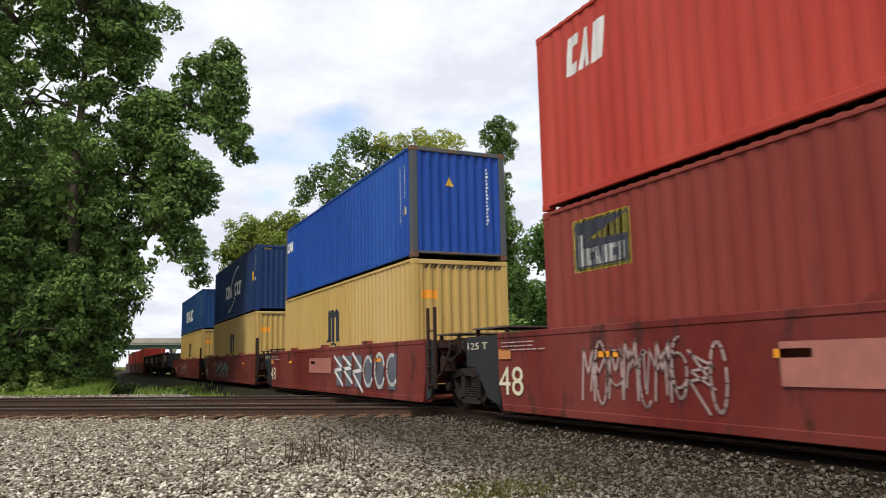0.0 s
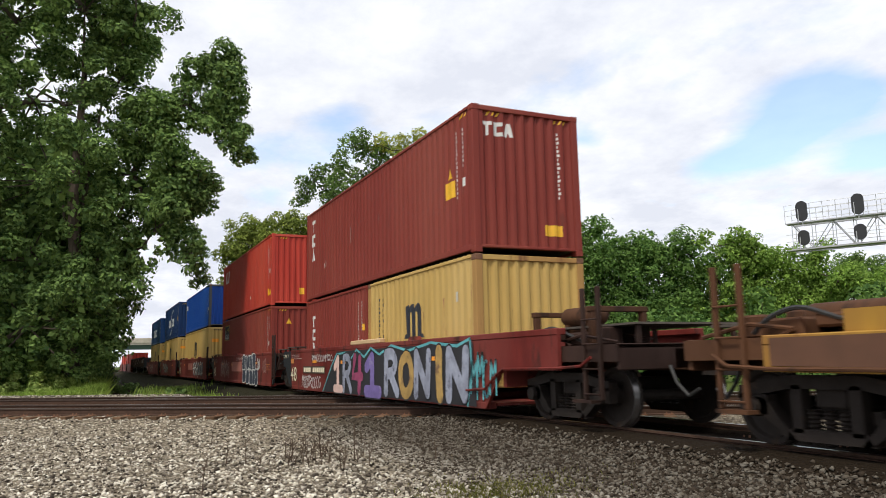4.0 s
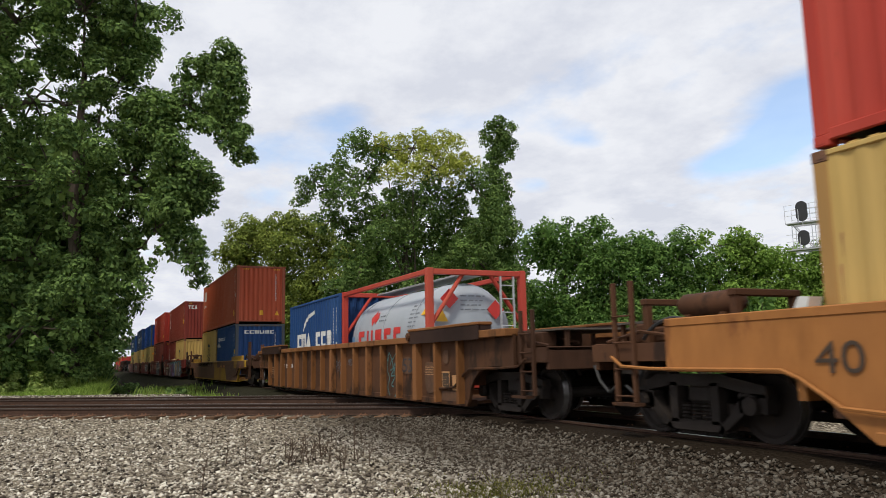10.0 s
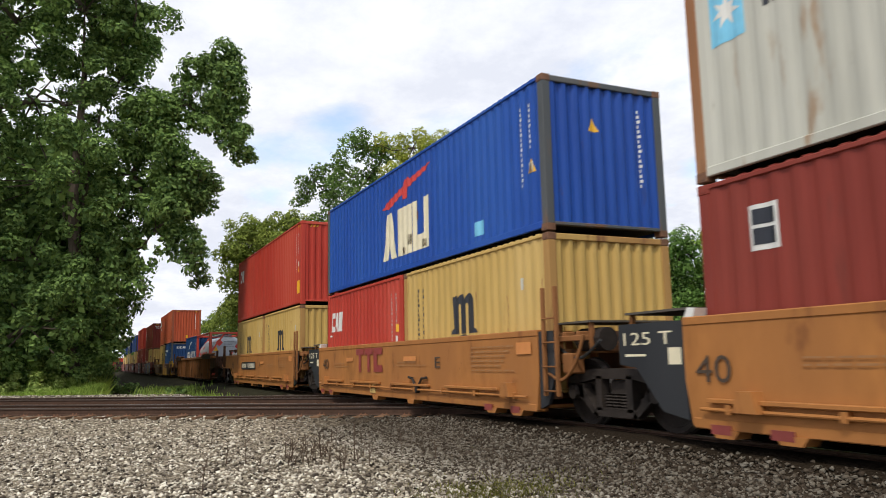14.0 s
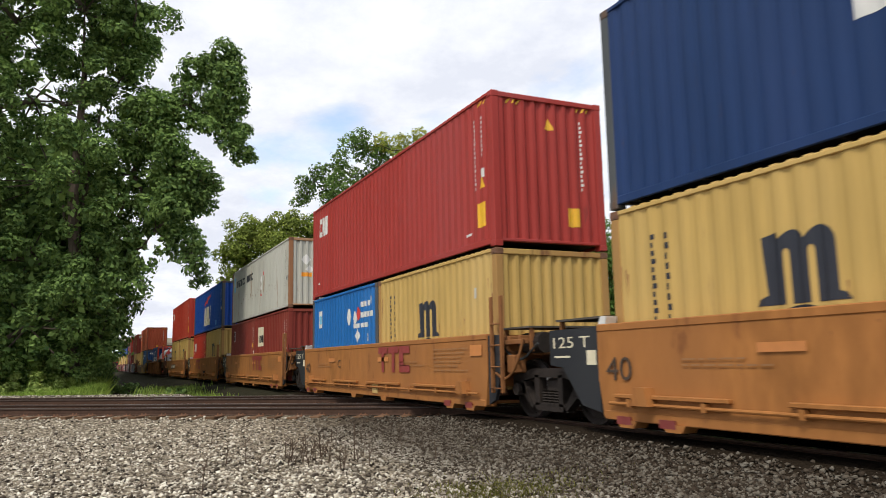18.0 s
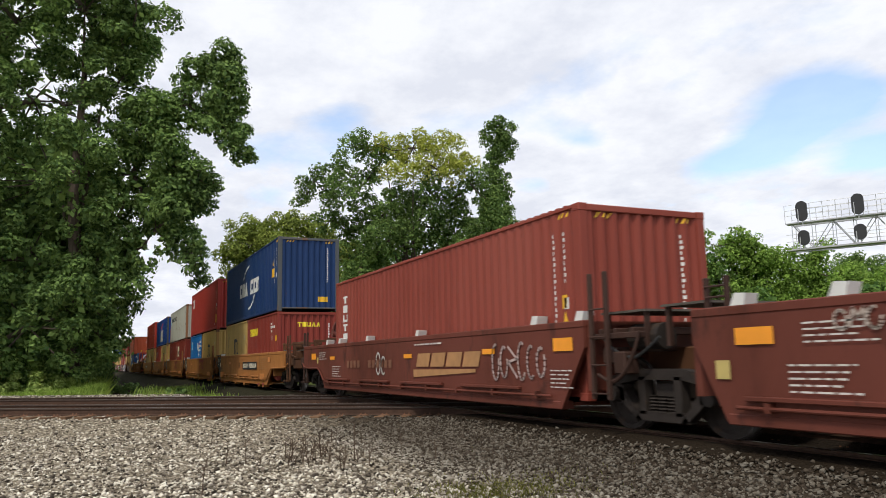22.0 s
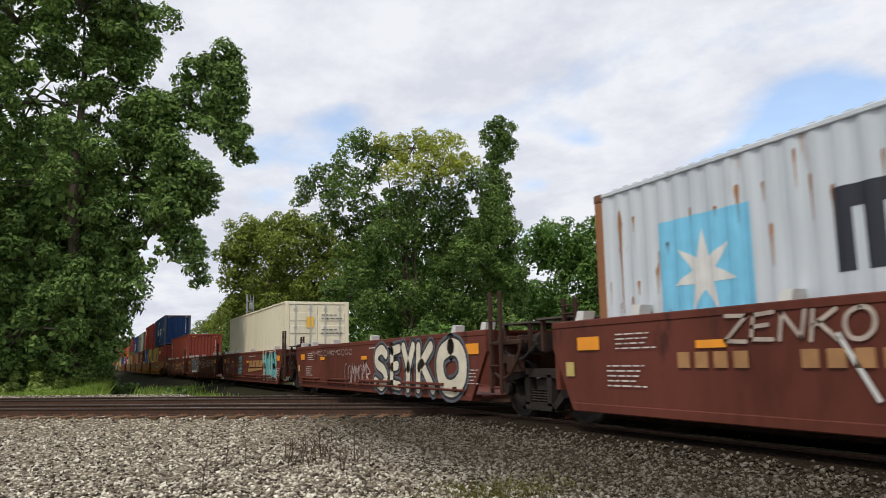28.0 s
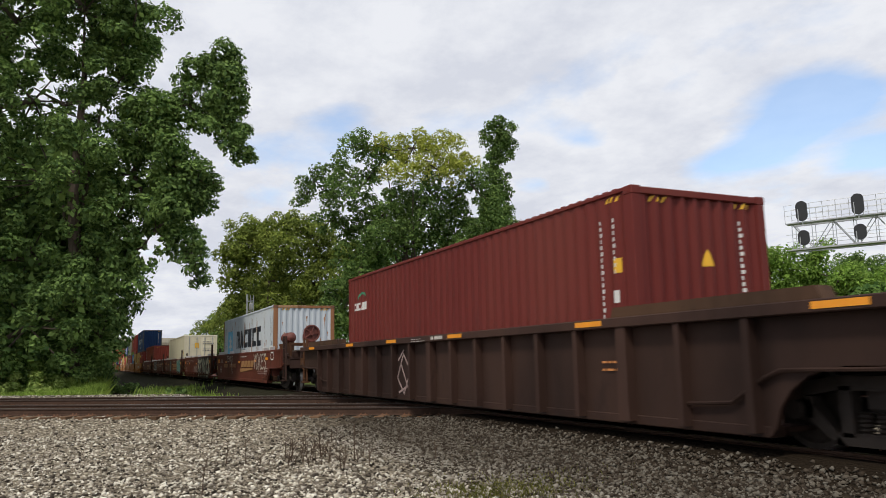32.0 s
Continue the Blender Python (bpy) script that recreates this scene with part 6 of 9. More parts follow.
def far_cars():
    """Cars far ahead: two dark gondolas with pale scrap along the rim, then wagons with single red containers."""
    for k, u in enumerate((-77.5, -94.0)):
        car = empty("gondola_car", pose(0, 0, 0), "dark dirty gondola car with pale patches", "gondola car", "gondolas of the train")
        for s in (-1, 1):
            bm = bmesh.new()
            box(bm, -7.6, 7.6, *sorted((s * 1.5, s * 1.44)), 0.9, 2.05)
            part("side_wall", bm, paint("black_paint"), car)
            for i in range(12):
                bm = bmesh.new()
                box(bm, -7.4 + i * 1.34, -7.25 + i * 1.34, *sorted((s * 1.5, s * 1.58)), 0.85, 2.05)
                part("side_post", bm, paint("wagon_dark"), car)
            bm = bmesh.new()
            box(bm, -7.6, 7.6, *sorted((s * 1.58, s * 1.42)), 2.05, 2.16, 0.01)
            part("top_chord", bm, paint("wagon_dark"), car)
        bm = bmesh.new()
        box(bm, -7.6, 7.6, -1.44, 1.44, 0.85, 1.0)
        box(bm, -7.6, -7.52, -1.44, 1.44, 1.0, 2.05)
        box(bm, 7.52, 7.6, -1.44, 1.44, 1.0, 2.05)
        part("floor", bm, paint("black_paint"), car)
        bm = bmesh.new()
        box(bm, -8.2, 8.2, -0.35, 0.35, 0.75, 1.0)
        part("centre_sill", bm, M_IRON, car)
        bm = bmesh.new()
        rng = random.Random(k)
        for i in range(9):
            x = -6.6 + i * 1.6 + rng.uniform(-0.3, 0.3)
            box(bm, x, x + rng.uniform(0.4, 0.9), -1.525, -1.50, 1.2 + rng.uniform(0, 0.3), 1.9)
        part("painted_patch", bm, M_GRAF_FADED, car, "pale painted patches")
        truck(car, -6.2)
        truck(car, 6.2)
        on_train(car, u, TRACK_Y, 0)
    tr = [-156.6, -139.0, -121.4, -103.8]
    for i in range(3):
        car, m = well_car("48", tr[i], tr[i + 1], tr[i] + 1.7, tr[i + 1] - 1.38, "wagon_maroon", "distant maroon well car unit", 0.16, 1.42, i == 0, i == 2, None, None, 0.12, 0.12)
        on_train(car, m, TRACK_Y, 0)


# ---- what the train carries ----
LOW, STD, HC, GAP = 0.36, 2.591, 2.896, 0.03
UP, UPH = LOW + STD + GAP, LOW + HC + GAP


def load(length, u_rear, z, h, colour, label, **k):
    c = container(length, h, colour, label, **k)
    on_train(c, u_rear - length / 2, TRACK_Y, z)
    return c


def codes(c, L, h, mat=None, end=True, square=None, tri=None, end_square=None, end_tri=None):
    """The usual code columns, decals and door-end marks."""
    mat = mat or M_WHITE
    x = L / 2 - 0.75
    on_side(c, L, "code_strip", stack(x, 0.05, h - 1.75, h - 0.35, 16) + stack(x + 0.28, 0.05, h - 1.15, h - 0.35, 9) + [rect(x + 0.24, x + 0.36, h - 1.55, h - 1.38)], mat, "white code bars")
    if end:
        on_end(c, L, "code_strip", stack(0.73, 0.05, h - 1.75, h - 0.35, 16), mat, "white code bars")
    for nm, put, v in (("decal", on_side, square), ("decal", on_end, end_square)):
        if v:
            put(c, L, nm, [rect(v[0], v[0] + v[2], v[1], v[1] + v[3])], M_AMBER, "amber square decal")
    for put, v in ((on_side, tri), (on_end, end_tri)):
        if v:
            put(c, L, "warning_decal", [[(v[0], v[1]), (v[0] + 0.22, v[1]), (v[0] + 0.11, v[1] + 0.24)]], M_AMBER, "amber warning triangle")
    # striped height warning at the upper corners
    if h > 2.7:
        on_side(c, L, "height_warning", [rect(L / 2 - 0.62 + k * 0.11, L / 2 - 0.57 + k * 0.11, h - 0.16, h - 0.09, 0.05) for k in range(3)], M_AMBER)
        on_end(c, L, "height_warning", [rect(-0.9 + k * 0.11, -0.85 + k * 0.11, h - 0.20, h - 0.12, 0.05) for k in range(3)] + [rect(0.65 + k * 0.11, 0.7 + k * 0.11, h - 0.20, h - 0.12, 0.05) for k in range(3)], M_AMBER)


def wave_mark(c, L, x, z, w, h):
    """A black three-legged mark with rounded shoulders above a wave, on the yellow boxes."""
    legs = [(-0.16, 0.0), (0.28, 0.0), (0.28, 0.68)] + curve_pts(0.325, 0.68, 0.045, 0.08, 180, 0, 6) + [(0.37, 0.0), (0.63, 0.0), (0.63, 0.68)] + curve_pts(0.675, 0.68, 0.045, 0.08, 180, 0, 6) + [(0.72, 0.0), (1.14, 0.0), (1.08, 0.09), (1.0, 0.12)]
    legs += curve_pts(0.80, 0.78, 0.20, 0.22, 0, 120, 6) + [(0.58, 0.86)] + curve_pts(0.42, 0.80, 0.18, 0.20, 40, 130, 5) + [(0.21, 0.90), (0.20, 1.0), (-0.02, 0.95), (0.02, 0.14), (-0.10, 0.09)]
    wave = curve_pts(x + w * 0.14, z - 0.02, w * 0.14, 0.06, 180, 360, 6) + curve_pts(x + w * 0.5, z - 0.02, w * 0.22, 0.07, 180, 0, 8) + curve_pts(x + w * 0.86, z - 0.02, w * 0.14, 0.06, 180, 360, 6)
    on_side(c, L, "trade_mark", [[(x + a * w, z + 0.10 + b * (h - 0.10)) for a, b in legs]] + ribbon(wave, 0.07), M_NAVYMARK, "dark three-legged mark over a wave")


def yellow20(u, label="short yellow container with a dark wave mark", m=True, cols=True):
    c = load(6.058, u, LOW, STD, "yellow_paint", label, posts="rusty_yellow_post", castings=M_RUST)
    rng = random.Random(int(u * 10))
    on_side(c, 6.058, "rust_staining", [drip(x, z, rng.uniform(0.015, 0.05), rng.uniform(0.08, 0.4)) for x, z in [(rng.choice((-2.95, 2.7, 2.8, -2.8, 0.4, 1.6)) + rng.uniform(-0.1, 0.1), rng.uniform(0.9, 2.0)) for _ in range(12)]], M_RUSTSTREAK, "rust runs")
    if m:
        wave_mark(c, 6.058, -0.48, 1.02, 0.86, 0.86)
    if cols:
        on_side(c, 6.058, "code_strip", stack(-2.25, 0.08, 1.05, 2.2, 11) + stack(-2.0, 0.08, 1.05, 2.2, 9), M_NAVYMARK, "dark column of bars")
    on_side(c, 6.058, "vent", [rect(2.1, 2.18, 1.75, 1.95)], paint("grey_paint"))
    return c


def load_train():
    L40, L20 = 12.192, 6.058
    white3 = "NAS"
    # red 48-foot units
    for u in (-50.56, -32.96, -15.36):
        c = load(L40, u, LOW, HC, "yellow_paint", "long yellow container with a dark wave mark")
        wave_mark(c, L40, -0.6, 1.12, 1.05, 1.05)
        on_end(c, L40, "decal", [rect(-1.0, -0.6, 2.0, 2.2)], M_ORANGE, "orange notice")
        on_end(c, L40, "height_warning", [rect(-0.9 + k * 0.11, -0.85 + k * 0.11, HC - 0.20, HC - 0.12, 0.05) for k in range(18)], M_NAVYMARK)
    c = load(L40, -50.56, UPH, STD, "steel_blue_paint", "blue container stacked on a yellow one")
    codes(c, L40, STD)
    on_side(c, L40, "trade_mark", blocks("MAN", -3, 1.2, 0.8, 1.6), M_WHITE)
    c = load(L40, -32.96, UPH, HC, "navy_paint", "dark blue container with white block mark")
    codes(c, L40, HC, square=(4.9, 1.4, 0.4, 0.4), end_square=(0.36, 0.38, 0.4, 0.2))
    on_side(c, L40, "trade_mark", blocks("NMA NNM", -2.3, 2.3, 1.1, 1.75), M_WHITE, "white block mark")
    on_side(c, L40, "trade_mark_swoosh", ribbon(curve_pts(1.6, 0.5, 2.8, 2.0, 150, 95, 8), 0.1), M_WHITE)
    on_side(c, L40, "trade_mark_swoosh", ribbon(curve_pts(-1.6, 2.4, 2.8, 2.0, -30, -85, 8), 0.1), M_WHITE)
    c = load(L40, -15.36, UPH, STD, "blue_paint", "bright blue container with rusty corner posts", posts="weathered_post", castings=M_RUST)
    codes(c, L40, STD, tri=(5.5, 1.05), end_tri=(-0.35, 1.70))
    on_side(c, L40, "trade_mark", blocks(white3, -5.9, -5.1, 1.7, 2.05), M_WHITE)
    c = load(L40, 2.21, LOW, HC, "brown_red_paint", "brown-red container with a lighthouse-beam sign")
    codes(c, L40, HC, end_tri=(-0.6, 2.2))
    on_side(c, L40, "sign", [rect(-5.30, -4.03, 1.86, 2.62)], M_NAVYMARK, "navy sign with a yellow beam")
    on_side(c, L40, "sign_beam", [[(-5.0, 2.3), (-4.08, 2.28), (-4.08, 2.56)], ], M_YELLOWMARK)
    on_side(c, L40, "sign_edge", ribbon([(-5.28, 1.88), (-4.05, 1.88), (-4.05, 2.60), (-5.28, 2.60), (-5.28, 1.88)], 0.05), M_YELLOWMARK)
    on_side(c, L40, "sign_mark", blocks("SNASNS", -5.18, -4.12, 1.93, 2.18) + [rect(-5.2, -5.08, 1.93, 2.4)], M_WHITE)
    c = load(L40, 2.21, UPH, HC, "red_paint", "bright red container with white block mark")
    codes(c, L40, HC, square=(5.28, 0.44, 0.24, 0.28), tri=(5.6, 0.46), end_square=(-0.08, 0.46, 0.2, 0.26), end_tri=(0.7, 0.5))
    on_side(c, L40, "trade_mark", blocks(white3, -5.32, -4.38, 1.95, 2.55, 0.08), M_WHITE, "white block mark")
    on_side(c, L40, "scuff", [rect(1.5, 1.75, 0.6, 0.72)], M_WHITE)
    c = load(L20, 13.70, LOW, STD, "brown_red_paint", "short brown-red container with white blocks down its side")
    codes(c, L20, STD, square=(2.6, 1.44, 0.16, 0.17))
    on_side(c, L20, "trade_mark", [slab(k, -2.36, -2.04, 1.75 - i * 0.42, 2.1 - i * 0.42) for i, k in enumerate("TNA")], M_WHITE)
    yellow20(19.83)
    c = load(L40, 19.83, UP, HC, "brown_red_paint", "long brown-red container with scratched sides")
    codes(c, L40, HC, tri=(4.92, 1.62), square=(4.82, 1.22, 0.42, 0.34), end_square=(0.36, 0.38, 0.42, 0.22))
    on_side(c, L40, "trade_mark", [slab(k, -5.50, -5.18, 2.2 - i * 0.46, 2.6 - i * 0.46) for i, k in enumerate("TNA")], M_WHITE, "white blocks one above another")
    on_side(c, L40, "scuff", [rect(-1.5, -1.44, 1.3, 1.75), rect(-3.9, -3.85, 0.9, 1.1), rect(-4.1, -4.06, 0.9, 1.05), rect(0.8, 0.84, 1.4, 1.7)], M_GRAF_FADED)
    on_end(c, L40, "trade_mark", blocks("TNA", -0.98, -0.28, 2.3, 2.58), M_WHITE)
    # patched car
    c = yellow20(36.35)
    on_side(c, L20, "trade_mark", blocks("NN", -0.5, 0.45, 0.72, 0.94), M_NAVYMARK)
    c = load(L20, 42.54, LOW, STD, "steel_blue_paint", "short blue container with a white emblem", posts="weathered_post")
    codes(c, L20, STD, square=(2.58, 1.15, 0.16, 0.2))
    on_side(c, L20, "trade_mark", blocks("NNSUSN", -1.66, -0.25, 1.88, 2.06), M_WHITE)
    on_side(c, L20, "emblem", ribbon(curve_pts(-2.3, 1.82, 0.30, 0.22, 20, 330, 14), 0.13) + ribbon([(-2.8, 1.62), (-2.4, 1.75), (-2.0, 2.05), (-1.85, 1.95)], 0.12) + ribbon([(-2.2, 1.7), (-1.85, 1.6)], 0.09), M_WHITE, "white curled emblem")
    on_end(c, L20, "trade_mark", blocks("NNSUSN", -0.80, 0.70, 2.12, 2.29), M_WHITE)
    c = load(L40, 42.54, UP, HC, "orange_paint", "orange-red container with white block mark", posts="weathered_orange_post")
    codes(c, L40, HC, square=(5.15, 0.44, 0.24, 0.28), tri=(5.5, 0.44), end_square=(-0.06, 0.42, 0.18, 0.24), end_tri=(0.7, 0.42))
    on_side(c, L40, "trade_mark", blocks(white3, -5.62, -4.7, 1.95, 2.52), M_WHITE)
    on_side(c, L40, "trade_mark", blocks("SSSS", -5.6, -4.8, 1.55, 1.68), M_WHITE)
    # ribbed car
    c = load(L20, 59.80, LOW, STD, "steel_blue_paint", "short blue container with large white blocks")
    codes(c, L20, STD)
    on_side(c, L20, "trade_mark", blocks("NMA NNM", -2.06, 2.1, 1.05, 1.58), M_WHITE, "large white block mark")
    on_side(c, L20, "trade_mark_swoosh", ribbon([(-1.22, 1.70), (-0.95, 1.95), (-0.5, 2.13), (0.12, 2.22)], 0.12), M_WHITE)
    tank_container(62.96)
    # tan units
    yellow20(81.55)
    yellow20(87.73)
    c = load(L40, 87.73, UP, HC, "red_paint", "red container with white block mark")
    codes(c, L40, HC, square=(5.43, 0.40, 0.32, 0.45), tri=(5.5, 1.15), end_square=(0.40, 0.42, 0.28, 0.36), end_tri=(-0.04, 2.25))
    on_side(c, L40, "trade_mark", blocks(white3, -5.7, -4.75, 1.85, 2.40, 0.06), M_WHITE, "white block mark")
    c = load(L20, 97.0, LOW, STD, "red_paint", "short red container with white block mark")
    codes(c, L20, STD, square=(2.55, 1.3, 0.14, 0.18))
    on_side(c, L20, "trade_mark", blocks(white3, -2.72, -1.62, 1.50, 2.05, 0.06), M_WHITE)
    on_side(c, L20, "scuff", [rect(-2.8, -2.62, 1.36, 1.41)], M_WHITE)
    yellow20(103.13)
    c = load(L40, 103.13, UP, STD, "blue_paint", "bright blue container with big white blocks", posts="weathered_post", castings=M_RUST)
    codes(c, L40, STD, tri=(5.55, 1.03), end_tri=(-0.33, 1.72))
    on_side(c, L40, "trade_mark", blocks("ASU", -1.36, 1.5, 0.42, 1.55, 0, 0.06), M_CREAMMARK, "big off-white block mark with rust stains")
    on_side(c, L40, "rust_stain", [rect(0.25, 0.5, 0.62, 0.85, 0.05), rect(1.1, 1.3, 0.45, 0.62), rect(-0.1, 0.1, 0.44, 0.6), rect(0.75, 0.9, 1.1, 1.3)], M_RUST)
    on_side(c, L40, "trade_mark_wing", [[(-1.4, 1.72), (-0.9, 1.66), (-0.1, 1.86), (0.0, 1.72), (0.25, 1.74), (0.3, 1.95), (1.3, 2.12), (1.58, 2.26), (0.4, 2.14), (0.35, 2.2), (0.1, 2.18), (0.05, 2.06), (-1.0, 1.86)]], M_REDMARK, "red winged mark")
    on_side(c, L40, "patch", [rect(3.55, 3.95, 0.28, 0.55)], M_SKYMARK)
    c = load(L20, 112.42, LOW, STD, "brown_red_paint", "short brown-red container with a small square sign")
    codes(c, L20, STD, square=(2.35, 1.35, 0.16, 0.18))
    on_side(c, L20, "sign", [rect(-2.32, -1.92, 1.72, 2.22)], M_WHITE)
    on_side(c, L20, "sign_inner", [rect(-2.27, -1.97, 1.78, 1.96), rect(-2.27, -1.97, 2.0, 2.17)], M_NAVYMARK).location.y = -0.003
    c = load(L20, 118.55, LOW, STD, "brown_red_paint", "short brown-red container with a pale sign")
    codes(c, L20, STD)
    on_side(c, L20, "sign", [rect(-2.5, -1.4, 1.35, 2.15)], M_CREAMMARK)
    on_side(c, L20, "sign_inner", blocks("SNAS", -2.4, -1.5, 1.5, 1.8), M_BLACK).location.y = -0.003
    c = load(L40, 118.55, UP, STD, "grey_paint", "grey container with dark block lettering and rust stains", posts="rusty_grey_post", castings=M_RUST)
    codes(c, L40, STD, M_NAVYMARK, end=False)
    on_side(c, L40, "star_square", [rect(-5.73, -5.22, 1.55, 2.28)], M_SKYMARK, "sky-blue square with a white star")
    on_side(c, L40, "star", [star_pts(-5.47, 1.92, 0.22, 0.09)], M_WHITE).location.y = -0.003
    on_side(c, L40, "trade_mark", blocks("MANSNN SSMN", -4.98, -0.95, 1.74, 2.06), M_NAVYMARK, "dark block lettering")
    on_side(c, L40, "rust_stain", [drip(-3.6 + i * 0.56, 0.75 + 0.3 * ((i * 37) % 5) / 5, 0.05, 0.15 + 0.25 * ((i * 13) % 3) / 3) for i in range(14)], M_RUST, "rust spots")
    on_side(c, L40, "hazard_decal", [diamond(1.0, 1.55, 0.16), diamond(1.0, 1.22, 0.13)], M_WHITE)
    on_side(c, L40, "hazard_decal", [rect(1.3, 1.5, 1.7, 1.85), rect(0.9, 1.1, 0.85, 0.95)], M_REDMARK)
    on_end(c, L40, "hazard_decal", [diamond(-0.58, 1.78, 0.2), diamond(-0.45, 1.42, 0.16)], M_WHITE, "white diamond placards")
    on_end(c, L40, "hazard_decal", [rect(-0.25, 0.12, 1.76, 1.92), rect(-0.76, -0.36, 1.15, 1.30)], M_ORANGE)
    c = load(L20, 127.85, LOW, STD, "sky_blue_paint", "short sky-blue container with hazard diamonds", posts="weathered_post")
    on_side(c, L20, "sign", [rect(-2.38, -2.0, 1.68, 2.2)], M_WHITE)
    on_side(c, L20, "sign_inner", [rect(-2.3, -2.08, 1.8, 2.05)], M_SKYMARK).location.y = -0.003
    on_side(c, L20, "hazard_decal", [diamond(0.68, 1.86, 0.24), diamond(1.2, 1.8, 0.2), diamond(1.4, 1.32, 0.2), rect(1.05, 1.55, 1.52, 1.64)], M_WHITE, "white diamond placards")
    on_side(c, L20, "hazard_decal", [diamond(1.48, 1.9, 0.2)], M_REDMARK, "red diamond placard")
    on_side(c, L20, "code_strip", blocks("SSS S", 1.7, 2.4, 2.06, 2.2) + blocks("SSSSSSS", 1.7, 2.65, 1.78, 1.92) + blocks("SSSS", 1.7, 2.3, 1.52, 1.64) + [rect(2.45, 2.55, 2.1, 2.3), rect(2.2, 2.3, 1.15, 1.35)], M_WHITE)
    yellow20(133.99)
    c = load(L40, 133.99, UP, HC, "dull_red_paint", "red container with white block mark")
    codes(c, L40, HC, square=(5.41, 0.42, 0.3, 0.46), tri=(5.5, 1.15), end_square=(0.38, 0.43, 0.28, 0.36), end_tri=(-0.08, 2.27))
    on_side(c, L40, "trade_mark", blocks(white3, -5.48, -4.5, 1.92, 2.50, 0.06), M_WHITE, "white block mark")
    on_side(c, L40, "scuff", [rect(-5.5, -5.3, 0.44, 0.49), rect(4.9, 5.15, 0.32, 0.37)], M_WHITE)
    yellow20(143.3)
    c = load(L20, 149.44, LOW, STD, "brown_red_paint", "short brown-red container with yellow block mark")
    on_side(c, L20, "trade_mark", blocks("TSUAA", -2.57, -0.85, 1.82, 2.14, 0, 0.06), M_YELLOWMARK, "yellow block mark")
    on_end(c, L20, "trade_mark", blocks("TSUAA", -0.45, 0.48, 2.02, 2.20), M_YELLOWMARK)
    on_side(c, L20, "code_strip", [rect(1.72, 1.95, 2.15, 2.22)] + blocks("SSSSSS S", 1.72, 2.4, 2.0, 2.1) + [rect(1.8, 2.0, 1.85, 1.93), rect(1.85, 2.02, 1.55, 1.72)], M_WHITE)
    on_side(c, L20, "decal", [rect(2.55, 2.72, 1.5, 1.7)], M_AMBER)
    on_end(c, L20, "code_strip", stack(0.78, 0.06, 1.3, 2.2, 9), M_WHITE)
    c = load(L40, 149.44, UP, HC, "navy_paint", "dark blue container with white block mark and swooshes", posts="weathered_post")
    codes(c, L40, HC, tri=(4.95, 1.85), square=(4.86, 1.40, 0.4, 0.34), end_square=(0.36, 0.37, 0.4, 0.2))
    on_side(c, L40, "trade_mark", blocks("NMA NNM", -2.3, 2.32, 1.12, 1.76, 0, 0.10), M_WHITE, "white block mark")
    on_side(c, L40, "trade_mark_swoosh", ribbon([(-1.34, 1.98), (-1.1, 2.2), (-0.6, 2.38), (0.03, 2.46)], 0.1), M_WHITE, "white swoosh")
    on_side(c, L40, "trade_mark_swoosh", ribbon([(-0.05, 0.48), (0.45, 0.56), (0.95, 0.75), (1.28, 1.02)], 0.1), M_WHITE, "white swoosh")
    # red-brown units
    c = load(L40, 169.2, LOW, HC, "rust_red_paint", "rust-red container with white blocks down its front")
    codes(c, L40, HC, square=(5.52, 1.36, 0.16, 0.2), tri=(5.5, 1.08))
    on_side(c, L40, "trade_mark", [slab(k, -5.48, -5.05, 2.26 - i * 0.26, 2.46 - i * 0.26) for i, k in enumerate("TSUTSS")], M_WHITE, "white blocks one above another")
    c = load(L40, 199.95, LOW, HC, "cream_paint", "clean cream-white container with barred doors", doors=True)
    on_side(c, L40, "code_strip", stack(5.35, 0.05, 1.1, 2.4, 14), M_GRAF_FADED)
    on_side(c, L40, "decal", [rect(5.6, 5.75, 1.45, 1.65)], M_AMBER)
    for k in range(4):
        bm = outline_mesh(lines(0.15, 0.95, 0.5 + k * 0.55, 0.75 + k * 0.55, 2))
        p = tag_small(part("code_strip", bm, M_GRAF_GREY if k > 1 else M_GRAF_FADED, c), "code_strip")
        p.matrix_basis = pose(L40 / 2 + 0.012, 0, 0.1, 0, 0, 90)
    bm = outline_mesh([rect(-0.42, -0.16, 1.92, 2.32)])
    part("decal", bm, M_AMBER, c, "amber notice on the door").matrix_basis = pose(L40 / 2 + 0.014, 0, 0, 0, 0, 90)
    c = load(L40, 231.02, LOW, HC, "pale_grey_paint", "pale grey container with dark blocks and rust streaks", posts="rusty_grey_post", castings=M_RUST)
    codes(c, L40, HC, M_NAVYMARK, end=False)
    on_side(c, L40, "star_square", [rect(-4.82, -3.34, 0.92, 2.28)], M_SKYMARK, "sky-blue square with a white star")
    on_side(c, L40, "star", [star_pts(-4.08, 1.58, 0.52, 0.2)], M_WHITE).location.y = -0.003
    on_side(c, L40, "trade_mark", blocks("MANSNN", -2.42, 3.55, 1.38, 2.20, 0, 0.16), M_NAVYMARK, "big dark block mark")
    rng = random.Random(9)
    on_side(c, L40, "rust_staining", [drip(x, z, rng.uniform(0.02, 0.07), rng.uniform(0.1, 0.5)) for x, z in [(rng.uniform(-5.9, 5.9), rng.uniform(0.3, 2.3)) for _ in range(90)]], M_RUSTSTREAK, "rust streaks and spots")
